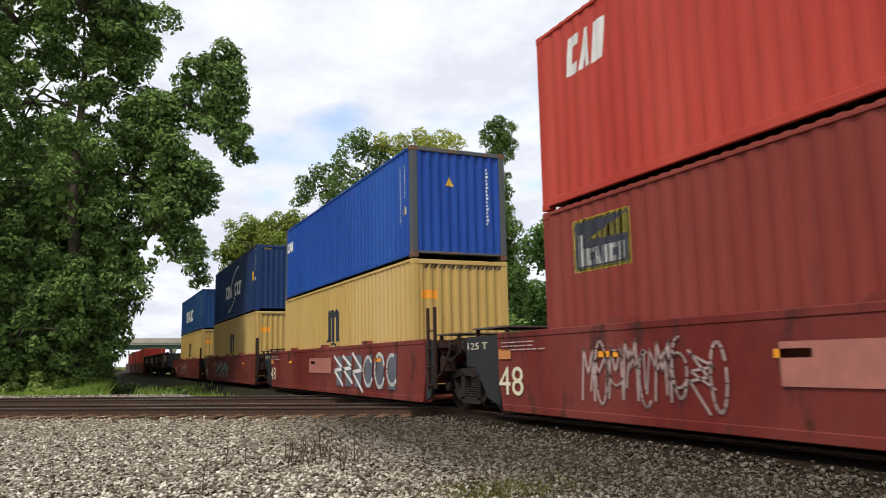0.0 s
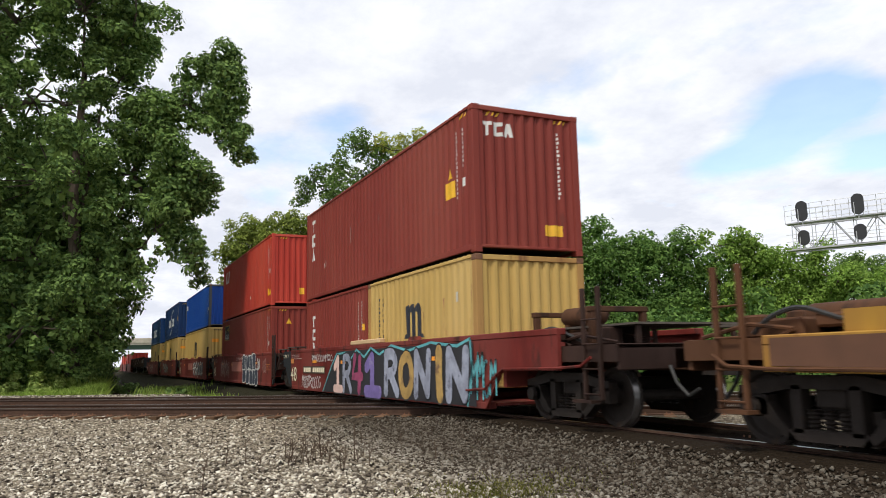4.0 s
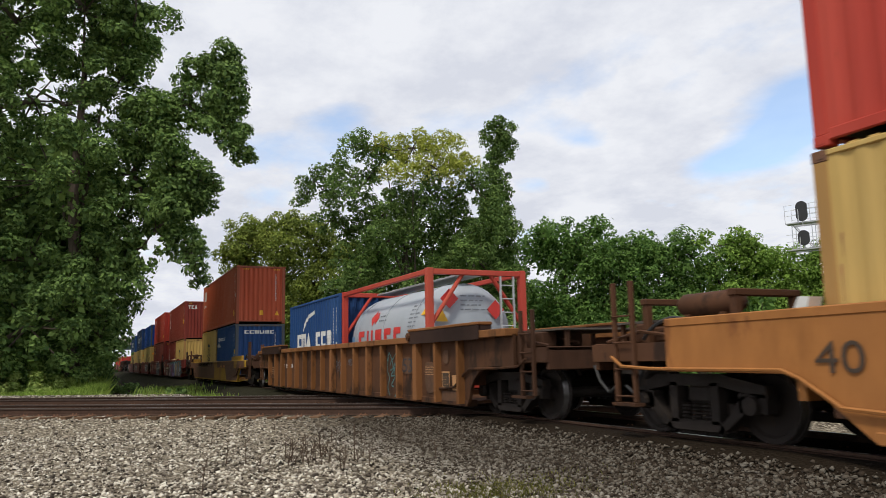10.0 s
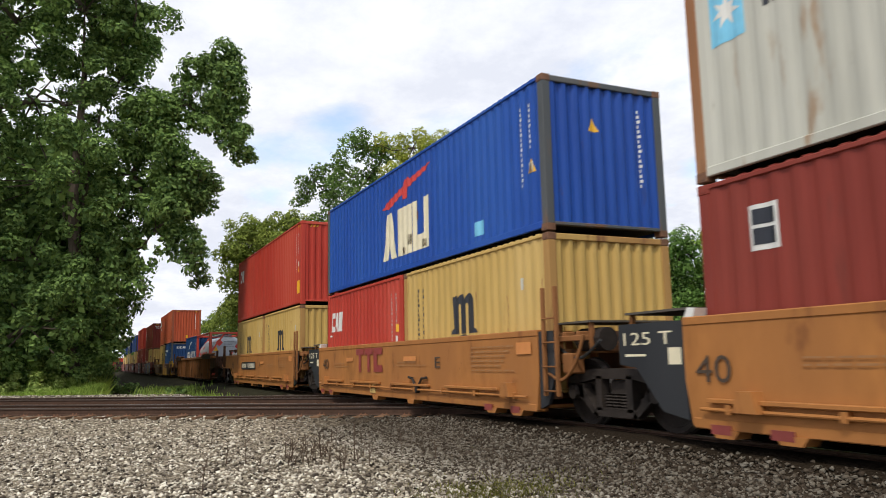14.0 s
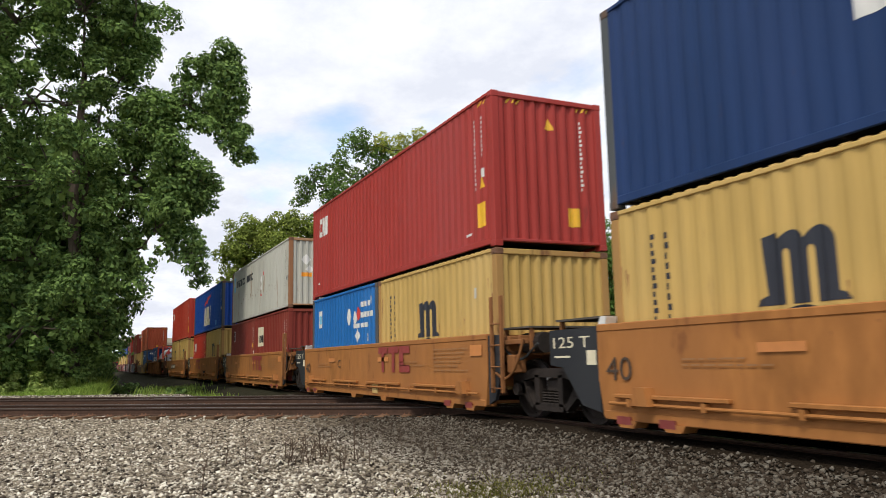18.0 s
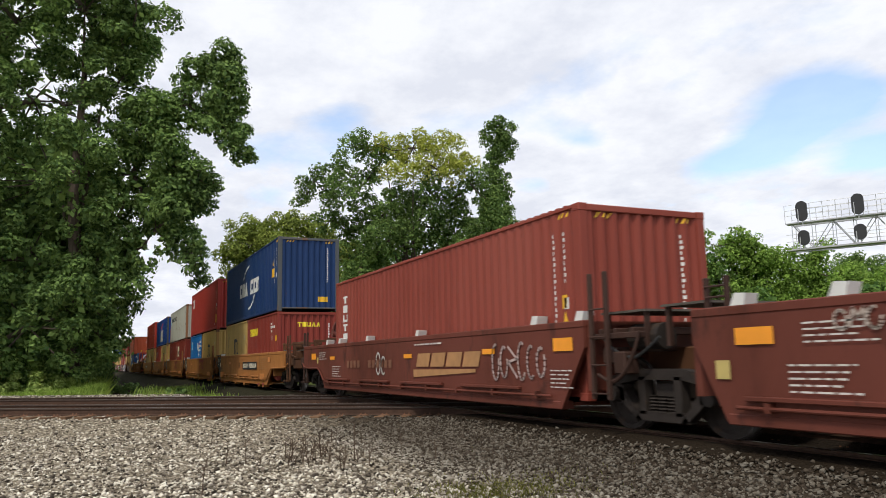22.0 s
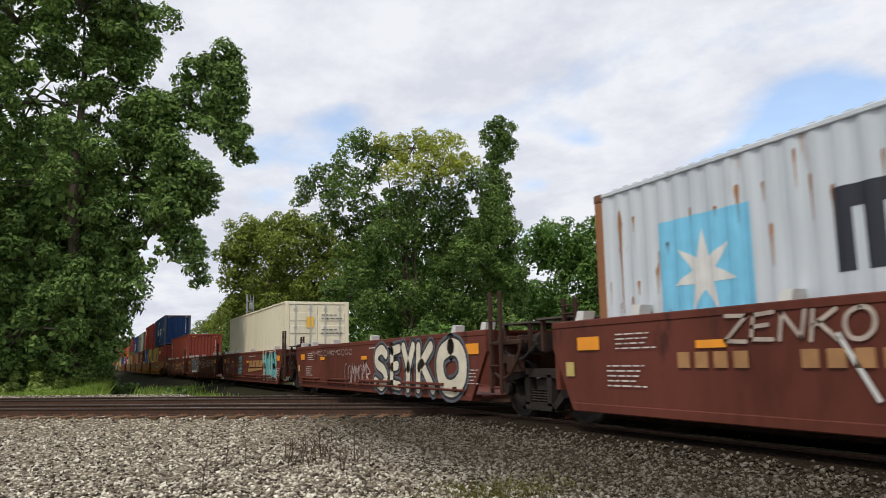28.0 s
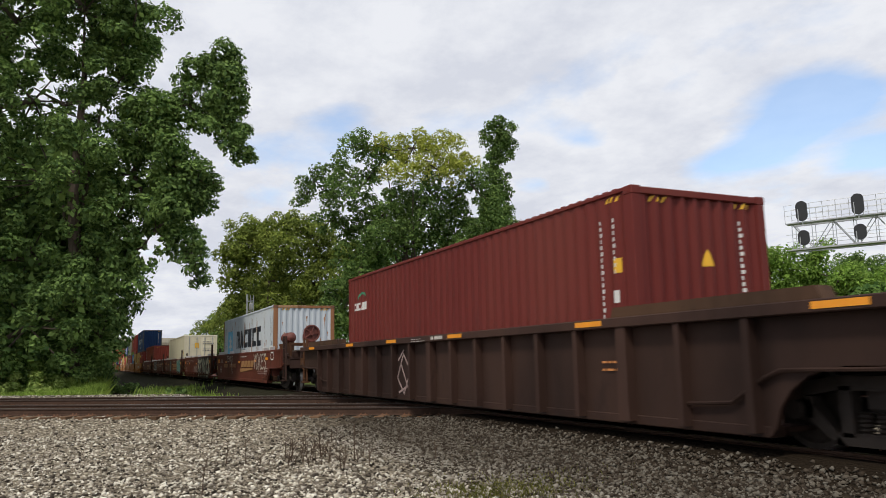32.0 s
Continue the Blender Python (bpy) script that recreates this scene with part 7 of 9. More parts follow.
    for d in [drip(-0.25, 0.5, 0.10, 2.1), drip(4.15, 1.2, 0.07, 1.3), drip(1.55, 1.9, 0.05, 0.7), drip(-5.6, 1.2, 0.08, 1.4), drip(2.6, 1.0, 0.06, 1.5)]:
        on_side(c, L40, "rust_band", [d], M_RUSTSTREAK)
    on_end(c, L40, "rust_staining", [drip(x, z, rng.uniform(0.02, 0.06), rng.uniform(0.1, 0.5)) for x, z in [(rng.uniform(-1.0, 1.0), rng.uniform(0.9, 2.3)) for _ in range(16)]], M_RUSTSTREAK)
    c = load(L40, 252.62, LOW, HC, "deep_red_paint", "dull brown-red container with white code bars")
    codes(c, L40, HC, square=(5.62, 1.75, 0.16, 0.2), end_tri=(-0.02, 1.84))
    on_side(c, L40, "trade_mark", blocks("NSNASS", -5.68, -4.65, 1.98, 2.18), M_WHITE, "small white block mark")
    on_side(c, L40, "trade_mark_dot", ribbon(curve_pts(-5.0, 2.3, 0.3, 0.12, 180, 20, 8), 0.06), M_GREENMARK)
    # far ahead
    for u in (-105.2, -122.8, -140.4):
        c = load(L40, u, LOW, HC, "red_paint", "distant red container alone in its well")
        codes(c, L40, HC)


M_RUSTSTREAK = surface("rust_streak", (0.30, 0.14, 0.06), 0.8, 0, 0.4, 6, 40, 0.1)
M_GREENMARK = surface("green_marking", (0.05, 0.30, 0.16), 0.5, 0, 0.1, 5, 60, 0.03)
PAINTS["wagon_rim"] = ((0.060, 0.034, 0.022), 0.75, 0.4, (0.03, 0.02, 0.014), (0.09, 0.048, 0.028))
PAINTS["weathered_post"] = ((0.075, 0.085, 0.095), 0.65, 0.45, (0.16, 0.085, 0.045), (0.10, 0.10, 0.10))
PAINTS["weathered_orange_post"] = ((0.30, 0.085, 0.045), 0.65, 0.35, (0.12, 0.06, 0.04), (0.26, 0.08, 0.05))
PAINTS["rusty_yellow_post"] = ((0.36, 0.20, 0.07), 0.7, 0.45, (0.17, 0.075, 0.035), (0.46, 0.30, 0.10))
PAINTS["rusty_grey_post"] = ((0.26, 0.115, 0.055), 0.75, 0.4, (0.14, 0.06, 0.03), (0.34, 0.20, 0.11))


def star_pts(x, z, r, q):
    return [(x + (r if i % 2 == 0 else q) * math.sin(math.pi * i / 7), z + (r if i % 2 == 0 else q) * math.cos(math.pi * i / 7)) for i in range(14)]


def diamond(x, z, r):
    return [(x - r, z), (x, z - r), (x + r, z), (x, z + r)]


def tank_container(mid):
    """A grey pressure tank in a red frame of a short container's size."""
    c = empty("tank_container", pose(0, 0, 0), "grey tank container in a red steel frame with hazard diamonds", "tank container")
    red = paint("frame_red")
    L, W, H = 3.029, SIDE, 2.591
    for sx in (-1, 1):
        for sy in (-1, 1):
            bm = bmesh.new()
            box(bm, sx * L - (0.16 if sx > 0 else 0), sx * L + (0.16 if sx < 0 else 0), *sorted((sy * W, sy * (W - 0.15))), 0, H, 0.012)
            part("corner_post", bm, red, c)
            bm = bmesh.new()
            rod(bm, (sx * (L - 0.08), sy * (W - 0.08), H * 0.52), (sx * (L - 0.08), sy * 0.35, H - 0.12), 0.05, 8)
            rod(bm, (sx * (L - 0.08), sy * (W - 0.08), H * 0.48), (sx * (L - 0.08), sy * 0.35, 0.15), 0.05, 8)
            part("end_brace", bm, red, c)
        for z in (0.02, H - 0.14):
            bm = bmesh.new()
            box(bm, *sorted((sx * L, sx * (L - 0.12))), -W + 0.15, W - 0.15, z, z + 0.12, 0.012)
            part("end_beam", bm, red, c)
    for sy in (-1, 1):
        for z in (0.02, H - 0.13):
            bm = bmesh.new()
            box(bm, -L + 0.16, L - 0.16, *sorted((sy * W, sy * (W - 0.10))), z, z + 0.11, 0.012)
            part("side_beam", bm, red, c)
    bm = bmesh.new()
    lathe(bm, [(0.02, -2.84), (0.4, -2.82), (0.78, -2.74), (1.0, -2.58), (1.10, -2.36), (1.12, -2.15), (1.12, 2.15), (1.10, 2.36), (1.0, 2.58), (0.78, 2.74), (0.4, 2.82), (0.02, 2.84)], "x", 40)
    t = part("tank_shell", bm, paint("tank_grey"), c, "smooth grey tank shell", True)
    t.location = (0, 0, 1.24)
    for x in (-1.9, 0, 1.9):
        bm = bmesh.new()
        lathe(bm, [(1.122, x - 0.03), (1.135, x - 0.03), (1.135, x + 0.03), (1.122, x + 0.03)], "x", 40)
        part("band", bm, paint("tank_grey"), c).location = (0, 0, 1.24)
    bm = bmesh.new()
    box(bm, -2.6, 2.6, -0.30, 0.30, H - 0.11, H - 0.08)
    for i in range(20):
        box(bm, -2.5 + i * 0.26, -2.44 + i * 0.26, -0.29, 0.29, H - 0.08, H - 0.06)
    part("top_walkway", bm, M_GALV, c)
    bm = bmesh.new()
    for y in (-0.95, -0.62):
        box(bm, L - 0.05, L - 0.01, y + 1.5, y + 1.54, 0.3, H - 0.1)
    for i in range(7):
        rod(bm, (L - 0.03, 0.57, 0.45 + i * 0.3), (L - 0.03, 0.90, 0.45 + i * 0.3), 0.015, 6)
    part("ladder", bm, M_GALV, c)

    def wrap(name, polys, mat, label=""):
        """Paint laid round the shell's near flank."""
        bm = outline_mesh(polys)
        for k in range(14):
            z = 0.2 + k * 0.16
            bmesh.ops.bisect_plane(bm, geom=bm.verts[:] + bm.edges[:] + bm.faces[:], plane_co=(0, 0, z), plane_no=(0, 0, 1))
        for v in bm.verts:
            v.co.y = -math.sqrt(max(0.01, 1.128 ** 2 - (v.co.z - 1.24) ** 2))
        tag_small(part(name, bm, mat, c, label), name)
    wrap("trade_mark", blocks("NUSNN", -1.9, 1.3, 0.86, 1.42, 0, 0.3), M_REDMARK, "red block mark")
    wrap("emblem", [diamond(-0.85, 1.72, 0.2), diamond(-0.65, 1.72, 0.16)], M_REDMARK, "red diamond emblem")
    wrap("stencil", lines(-0.4, 0.1, 1.62, 1.84, 2) + lines(1.62, 2.15, 1.2, 1.95, 8), M_TANKTEXT)
    wrap("hazard_decal", [[(2.3, 1.62), (2.58, 1.62), (2.44, 1.88)]], M_AMBER)
    wrap("data_plate", [rect(-2.35, -2.15, 0.9, 1.3)], M_STEELBLUE)
    for y, z, r, mat in ((-0.62, 1.95, 0.22, M_REDMARK), (0.52, 1.72, 0.22, M_REDMARK), (0.15, 1.3, 0.1, M_REDMARK)):
        bm = outline_mesh([diamond(y, z, r)])
        part("hazard_decal", bm, mat, c, "red hazard diamond").matrix_basis = pose(2.835, 0, 0, 0, 0, 90)
    bm = outline_mesh([[(-0.95, 1.45), (-0.65, 1.45), (-0.8, 1.72)], [(0.85, 1.2), (1.05, 1.2), (0.95, 1.4)]])
    part("hazard_decal", bm, M_AMBER, c).matrix_basis = pose(2.835, 0, 0, 0, 0, 90)
    bm = outline_mesh(lines(-0.35, 0.35, 1.7, 2.1, 4))
    tag_small(part("stencil", bm, M_TANKTEXT, c), "stencil").matrix_basis = pose(2.835, 0, 0, 0, 0, 90)
    on_train(c, mid, TRACK_Y, LOW)


PAINTS["frame_red"] = ((0.42, 0.05, 0.035), 0.5, 0.2, (0.22, 0.05, 0.03), (0.45, 0.08, 0.05))
M_TANKTEXT = surface("grey_stencil", (0.15, 0.165, 0.19), 0.6, 0, 0.2, 5, 60, 0.03)
M_STEELBLUE = surface("blue_plate", (0.10, 0.22, 0.40), 0.5, 0, 0.1, 5, 60, 0.03)

red_units()
patched_car()
ribbed_car(59.85, "wagon_rust", "rust-brown ribbed well car", False)
tan_units()
brown_units()
ribbed_car(246.5, "wagon_dark", "dark brown ribbed well car with orange reflectors", True)
far_cars()
load_train()
all_tracks()


# ---- plants ----
def leaf_material(name, dark, light, shine=0.35):
    m = bpy.data.materials.new(name)
    m.use_nodes = True
    nt = m.node_tree
    n, ln = nt.nodes, nt.links
    b = n["Principled BSDF"]
    geo = n.new("ShaderNodeNewGeometry")
    r = n.new("ShaderNodeValToRGB")
    r.color_ramp.elements[0].color, r.color_ramp.elements[1].color = rgba(dark), rgba(light)
    ln.new(geo.outputs["Random Per Island"], r.inputs[0])
    pos = n.new("ShaderNodeTexNoise")
    pos.inputs["Scale"].default_value, pos.inputs["Detail"].default_value = 0.35, 3
    tc = n.new("ShaderNodeTexCoord")
    ln.new(tc.outputs["Object"], pos.inputs["Vector"])
    mr = n.new("ShaderNodeMapRange")
    mr.inputs["From Min"].default_value, mr.inputs["From Max"].default_value = 0.3, 0.7
    mr.inputs["To Min"].default_value, mr.inputs["To Max"].default_value = 0.75, 1.3
    ln.new(pos.outputs[0], mr.inputs["Value"])
    sc = n.new("ShaderNodeVectorMath"); sc.operation = "SCALE"
    ln.new(r.outputs[0], sc.inputs[0]); ln.new(mr.outputs[0], sc.inputs["Scale"])
    ln.new(sc.outputs[0], b.inputs["Base Color"])
    b.inputs["Roughness"].default_value = 0.7
    b.inputs["Specular IOR Level"].default_value = 0.15
    tr = n.new("ShaderNodeBsdfTranslucent")
    ln.new(sc.outputs[0], tr.inputs["Color"])
    mix = n.new("ShaderNodeMixShader")
    mix.inputs[0].default_value = 0.34
    ln.new(b.outputs[0], mix.inputs[1]); ln.new(tr.outputs[0], mix.inputs[2])
    ln.new(mix.outputs[0], n["Material Output"].inputs["Surface"])
    return m


M_BARK = surface("rough_bark", (0.085, 0.065, 0.05), 0.9, 0, 0.4, 5, 30, 0.7, stretch=(1, 1, 0.2))


def leaves_mesh(name, centres, radii, per, size, material, rng, flat=0.8, inner=()):
    """Leaves on the rounded tops and sides of many clumps, facing outwards and up, and larger shaded leaves within the masses (inner: centre, radius, how many)."""
    cs, rs = np.array(centres), np.array(radii)
    many = np.maximum(6, (per * np.minimum(1.6, (rs / rs.mean()) ** 2)).astype(int))
    who = np.repeat(np.arange(len(cs)), many)
    d = rng.normal(size=(len(who), 3)) + np.array([0, 0, 0.35])
    d /= np.linalg.norm(d, axis=1)[:, None]
    reach = 0.62 + 0.42 * rng.random(len(who)) ** 0.6
    lump = 1 + 0.22 * np.sin(d[:, 0] * 5 + who * 1.7) * np.cos(d[:, 1] * 6 + who * 2.3) + 0.12 * np.sin(d[:, 2] * 9 + who)
    p = cs[who] + d * (rs[who] * reach * lump)[:, None] * np.array([1, 1, flat])
    z = size * (0.6 + 0.8 * rng.random(len(who)))
    for c, r, k in inner:
        e = rng.normal(size=(k, 3))
        e *= (r * rng.random(k) ** 0.4 / np.linalg.norm(e, axis=1))[:, None]
        p, d, z = np.concatenate([p, np.array(c) + e]), np.concatenate([d, rng.normal(size=(k, 3)) * 0.5]), np.concatenate([z, size * 2.0 * (0.7 + 0.6 * rng.random(k))])
    n = len(p)
    nrm = d * 0.75 + rng.normal(size=(n, 3)) * 0.42 + np.array([0, 0, 0.35])
    nrm /= np.linalg.norm(nrm, axis=1)[:, None]
    t = np.cross(nrm, rng.normal(size=(n, 3)))
    t /= np.linalg.norm(t, axis=1)[:, None]
    s = np.cross(nrm, t)
    z = z[:, None]
    v = np.stack([p - t * z, p + s * z * 0.6 + nrm * z * 0.12, p + t * z, p - s * z * 0.6 + nrm * z * 0.12], 1).reshape(-1, 3)
    me = bpy.data.meshes.new(name)
    me.vertices.add(4 * n)
    me.vertices.foreach_set("co", v.ravel())
    me.loops.add(4 * n)
    me.loops.foreach_set("vertex_index", np.arange(4 * n))
    me.polygons.add(n)
    me.polygons.foreach_set("loop_start", np.arange(n) * 4)
    me.update(calc_edges=True)
    me.materials.append(material)
    return me


def limb(bm, pts, r0, r1, n=8):
    for i, (p, q) in enumerate(zip(pts, pts[1:])):
        k = len(pts) - 1
        rod(bm, p, q, r0 + (r1 - r0) * i / k, n, r0 + (r1 - r0) * (i + 1) / k)


def tree(x, y, height, blobs, seed, leaf, label, per=260, size=0.16, trunk=0.35, clump=1.0, dense=3.0, fill=40, gaps=(), airy=99.0):
    """A broad-leaved tree. blobs: (dx, dy, z, rx, ry, rz) masses of the crown, covered with clumps of leaves (dense: clumps by a mass's surface; fill: inner leaves);
    a limb reaches into every mass. gaps: (sideways, height, radius) openings between the boughs; airy: above this height the crown is thin."""
    rng = np.random.default_rng(seed)
    t = empty("tree", pose(x, y, ground_z(x, y) - 0.05), label, "tree", "trees beside the tracks")
    bm = bmesh.new()
    top = Vector((0, 0, height * 0.75))
    stem = [Vector((0, 0, 0)), Vector((rng.normal() * 0.15, rng.normal() * 0.15, height * 0.2)), Vector((rng.normal() * 0.4, rng.normal() * 0.4, height * 0.45)), top]
    limb(bm, stem, trunk, trunk * 0.25, 10)
    centres, radii, inner = [], [], []
    for bx, by, bz, rx, ry, rz in blobs:
        here = Vector((bx, by, bz))
        root = stem[1].lerp(stem[3], min(0.95, max(0.05, (bz - height * 0.3) / height)))
        nearer = [Vector(o[:3]) for o in blobs if math.hypot(o[0], o[1]) < math.hypot(bx, by) - 0.3]
        root = min(nearer + [root], key=lambda p: (p - here).length)
        mid = root.lerp(here, 0.55) + Vector((0, 0, -0.12 * (here - root).length))
        limb(bm, [root, mid, Vector((bx, by, bz + rz * 0.2))], min(trunk * 0.30, 0.03 + rx * 0.04), 0.03, 7)
        thin = 0.72 if bz > airy else 1.0
        k = max(3, int(dense * thin * (rx / clump) ** 2))
        for i in range(k):
            # clumps spread evenly over the mass, its underside thinner
            h = 1 - (2 * i + 1) / k * 0.93
            a = 2.399963 * i + rng.normal() * 0.35
            w = math.sqrt(max(0.0, 1 - h * h))
            q = 0.55 + 0.45 * rng.random() ** 0.5
            c = (bx + math.cos(a) * w * rx * q, by + math.sin(a) * w * ry * q, bz + h * rz * q)
            centres.append(c)
            radii.append(min(clump * (0.5 + 0.75 * rng.random()), max(rx * 0.9, 0.3)))
            if rng.random() < 0.25:
                limb(bm, [Vector((bx, by, bz)), Vector(c)], 0.05, 0.015, 5)
        inner.append(((bx, by, bz), rx * 0.7, int(fill * thin ** 4 * rx * rx)))
    part("trunk", bm, M_BARK, t)
    me = leaves_mesh("crown", centres, radii, per, size, leaf, rng, 0.8, inner)
    if gaps:
        b = bmesh.new()
        b.from_mesh(me)
        b.faces.ensure_lookup_table()
        co = np.array([f.verts[0].co for f in b.faces])
        # the openings lead from the clearing through the crown
        away = np.array([-math.sin(YAW), math.cos(YAW), 0])
        world = co + np.array([x, y, ground_z(x, y) - EYE.z])
        world *= (away[0] * x + away[1] * y) / (world @ away)[:, None]
        co = world - np.array([x, y, ground_z(x, y) - EYE.z])
        along = co[:, 0] * math.cos(YAW) + co[:, 1] * math.sin(YAW)
        out = np.zeros(len(co), bool)
        for a, z, r in gaps:
            out |= (along - a + 0.25 * r * np.sin(co[:, 2] * 9)) ** 2 + (co[:, 2] - z) ** 2 * 1.3 < (r * (0.8 + 0.3 * np.sin(co[:, 2] * 7 + along * 11))) ** 2
        bmesh.ops.delete(b, geom=[b.faces[i] for i in np.nonzero(out)[0]], context="FACES")
        b.to_mesh(me)
        b.free()
    cr = new("crown", me)
    cr.parent = t
    return t


L_OAK = leaf_material("oak_leaves", (0.044, 0.094, 0.030), (0.25, 0.375, 0.105))
L_MID = leaf_material("mixed_leaves", (0.052, 0.104, 0.029), (0.215, 0.32, 0.085))
L_YEL = leaf_material("yellowing_leaves", (0.25, 0.29, 0.04), (0.54, 0.57, 0.12))


L_BUSH = leaf_material("bright_bush_leaves", (0.075, 0.14, 0.028), (0.28, 0.40, 0.10))
L_FRESH = leaf_material("fresh_shoots", (0.18, 0.28, 0.06), (0.44, 0.54, 0.16))
L_THICK = leaf_material("thicket_leaves", (0.044, 0.104, 0.025), (0.19, 0.32, 0.075))
L_OLIVE = leaf_material("olive_leaves", (0.095, 0.135, 0.028), (0.31, 0.37, 0.075))
L_SUNNY = leaf_material("sunny_leaves", (0.085, 0.16, 0.026), (0.29, 0.44, 0.085))
L_GRASS = leaf_material("fresh_grass", (0.22, 0.36, 0.06), (0.50, 0.64, 0.16), 0.5)


def tree_blobs(x, y, base, masses, m_per):
    """Crown masses given sideways (a, towards the camera's right), in depth (d, away) and by height, in metres, from the trunk's foot."""
    side = Vector((math.cos(YAW), math.sin(YAW)))
    deep = Vector((-math.sin(YAW), math.cos(YAW)))
    return [(side.x * a + deep.x * d, side.y * a + deep.y * d, z, r * 1.0, r * 1.0, r * q) for a, d, z, r, q in masses]


def trees():
    # the tall tree by the crossing: sideways, deep, height, radius, flatness
    # masses of the tall tree: sideways, deep, height, radius; then boughs of smaller masses: sideways and height at start and end, radius at start and end, how many
    body = [(2.76, -1.2, 17.0, 1.74), (1.55, 1.0, 16.2, 1.78), (-3.59, 0.5, 17.7, 3.65), (0.13, -0.6, 17.6, 2.95), (1.44, 0.3, 17.5, 1.93), (-2.45, 0.3, 13.7, 3.57), (0.84, 0.2, 14.0, 2.53), (2.8, -0.2, 11.9, 1.62),
            (-0.86, -0.3, 9.7, 4.02), (2.12, 0.7, 10.2, 2.22), (3.31, 1.5, 8.3, 1.74), (0.78, 1.3, 7.4, 2.69), (-2.15, 0.1, 6.3, 3.73), (0.61, -0.7, 4.4, 2.22), (-1.13, -1.4, 3.2, 2.97), (-1.35, -0.5, 20.7, 4.19),
            (-5.1, -0.4, 20.1, 4.2), (0.53, 1.2, 20.5, 2.35), (-6.73, 0.1, 13.7, 4.44), (-6.3, 0.2, 7.4, 4.33), (-4.77, -0.8, 2.3, 3.01)]
    boughs = [(1.9, 16.8, 1.8, 14.6, 1.3, 1.2, 3), (2.6, 12.0, 4.4, 13.1, 1.4, 0.9, 4), (5.0, 14.5, 6.1, 15.3, 0.75, 0.75, 3), (6.5, 15.0, 7.0, 13.2, 0.75, 0.85, 4), (4.9, 13.2, 6.3, 12.4, 0.95, 0.75, 4), (6.7, 12.1, 7.4, 10.8, 0.65, 0.45, 4),
              (3.6, 11.2, 4.8, 9.5, 1.4, 1.2, 3), (5.4, 9.8, 5.9, 9.4, 0.6, 0.5, 2), (4.2, 8.4, 5.3, 8.6, 1.3, 0.7, 3), (3.6, 7.4, 5.3, 6.3, 0.9, 0.6, 4), (5.4, 5.7, 5.5, 5.2, 0.4, 0.35, 2), (2.2, 6.4, 1.2, 2.6, 1.35, 1.15, 4)]
    oak = [(a, d, z, r * (0.90 if a < 0.5 else 0.84), 0.95) for a, d, z, r in body]
    for a0, z0, a1, z1, r0, r1, n in boughs:
        oak += [(a0 + (a1 - a0) * k / (n - 1), 0.3 * math.sin(k * 2.3 + a0), z0 + (z1 - z0) * k / (n - 1), (r0 + (r1 - r0) * k / (n - 1)) * 0.88, 0.95) for k in range(n)]
    # openings between the boughs, where the sky shows: sideways, height, radius
    open_sky = [(-0.2, 12.9, 0.62), (0.5, 13.2, 0.36), (-3.2, 12.6, 0.45), (-2.5, 13.0, 0.35), (0.8, 14.9, 0.34), (0.0, 17.6, 0.28), (-1.6, 17.2, 0.24), (-1.5, 13.6, 0.3), (-3.6, 13.2, 0.35), (1.0, 11.9, 0.34), (3.5, 7.0, 0.6),
                (3.2, 6.4, 0.55), (1.4, 15.1, 0.25), (5.1, 14.8, 0.36), (5.2, 13.4, 0.26), (4.7, 12.9, 0.26)]
    x, y = -36.8, -0.8
    tree(x, y, 20, tree_blobs(x, y, 0, oak, 1), 11, L_OAK, "tall broad-leaved tree with dense dark green foliage", per=340, size=0.092, trunk=0.45, clump=0.66, dense=1.75, fill=64, gaps=open_sky, airy=11.0)
    # behind the train: sideways, height, radius of each mass of the crown
    crown = [(-7.5, 16.8, 1.3), (-5.5, 18.0, 1.4), (-3.5, 19.2, 1.25), (-1.5, 19.0, 1.35), (-8.7, 15.6, 0.7), (-4.5, 15.2, 1.9), (-1.5, 13.9, 1.9), (-3.8, 12.7, 1.7), (-1.1, 11.4, 2.0), (1.2, 12.8, 2.3), (4.4, 13.3, 2.0), (6.8, 12.0, 2.0),
             (8.6, 12.2, 1.3), (2.4, 10.3, 2.5), (6.0, 9.8, 2.4), (-3.5, 9.5, 2.2), (-0.6, 15.7, 1.3), (5.7, 16.0, 1.0), (0.0, 7.0, 2.8), (5.0, 6.5, 3.0), (-4.5, 6.0, 2.6), (8.2, 8.0, 2.0), (1.5, 4.0, 3.0), (7.0, 3.6, 2.8), (-2.7, 17.2, 1.2), (-6.2, 16.0, 1.0), (2.4, 15.2, 1.4), (4.3, 15.1, 1.1), (0.7, 14.8, 1.2), (7.4, 14.4, 1.1), (-6.2, 13.4, 1.3)]
    x, y = -57.95, 23.4
    tree(x, y, 18, tree_blobs(x, y, 0, [(a, 1.6 * math.sin(i * 2.1), z, r, 0.85) for i, (a, z, r) in enumerate(crown)], 1), 12, L_MID, "big spreading tree with green leaves and open boughs", per=200, size=0.12, trunk=0.5, clump=0.8, dense=2.2, fill=26)
    tops = [(0.2, 19.0, 1.4), (2.6, 19.3, 1.35), (-0.9, 17.1, 1.3), (1.6, 17.3, 1.6), (4.0, 17.7, 1.2), (-2.8, 19.4, 0.8), (3.4, 16.4, 1.1)]
    x, y = -57.15, 24.0
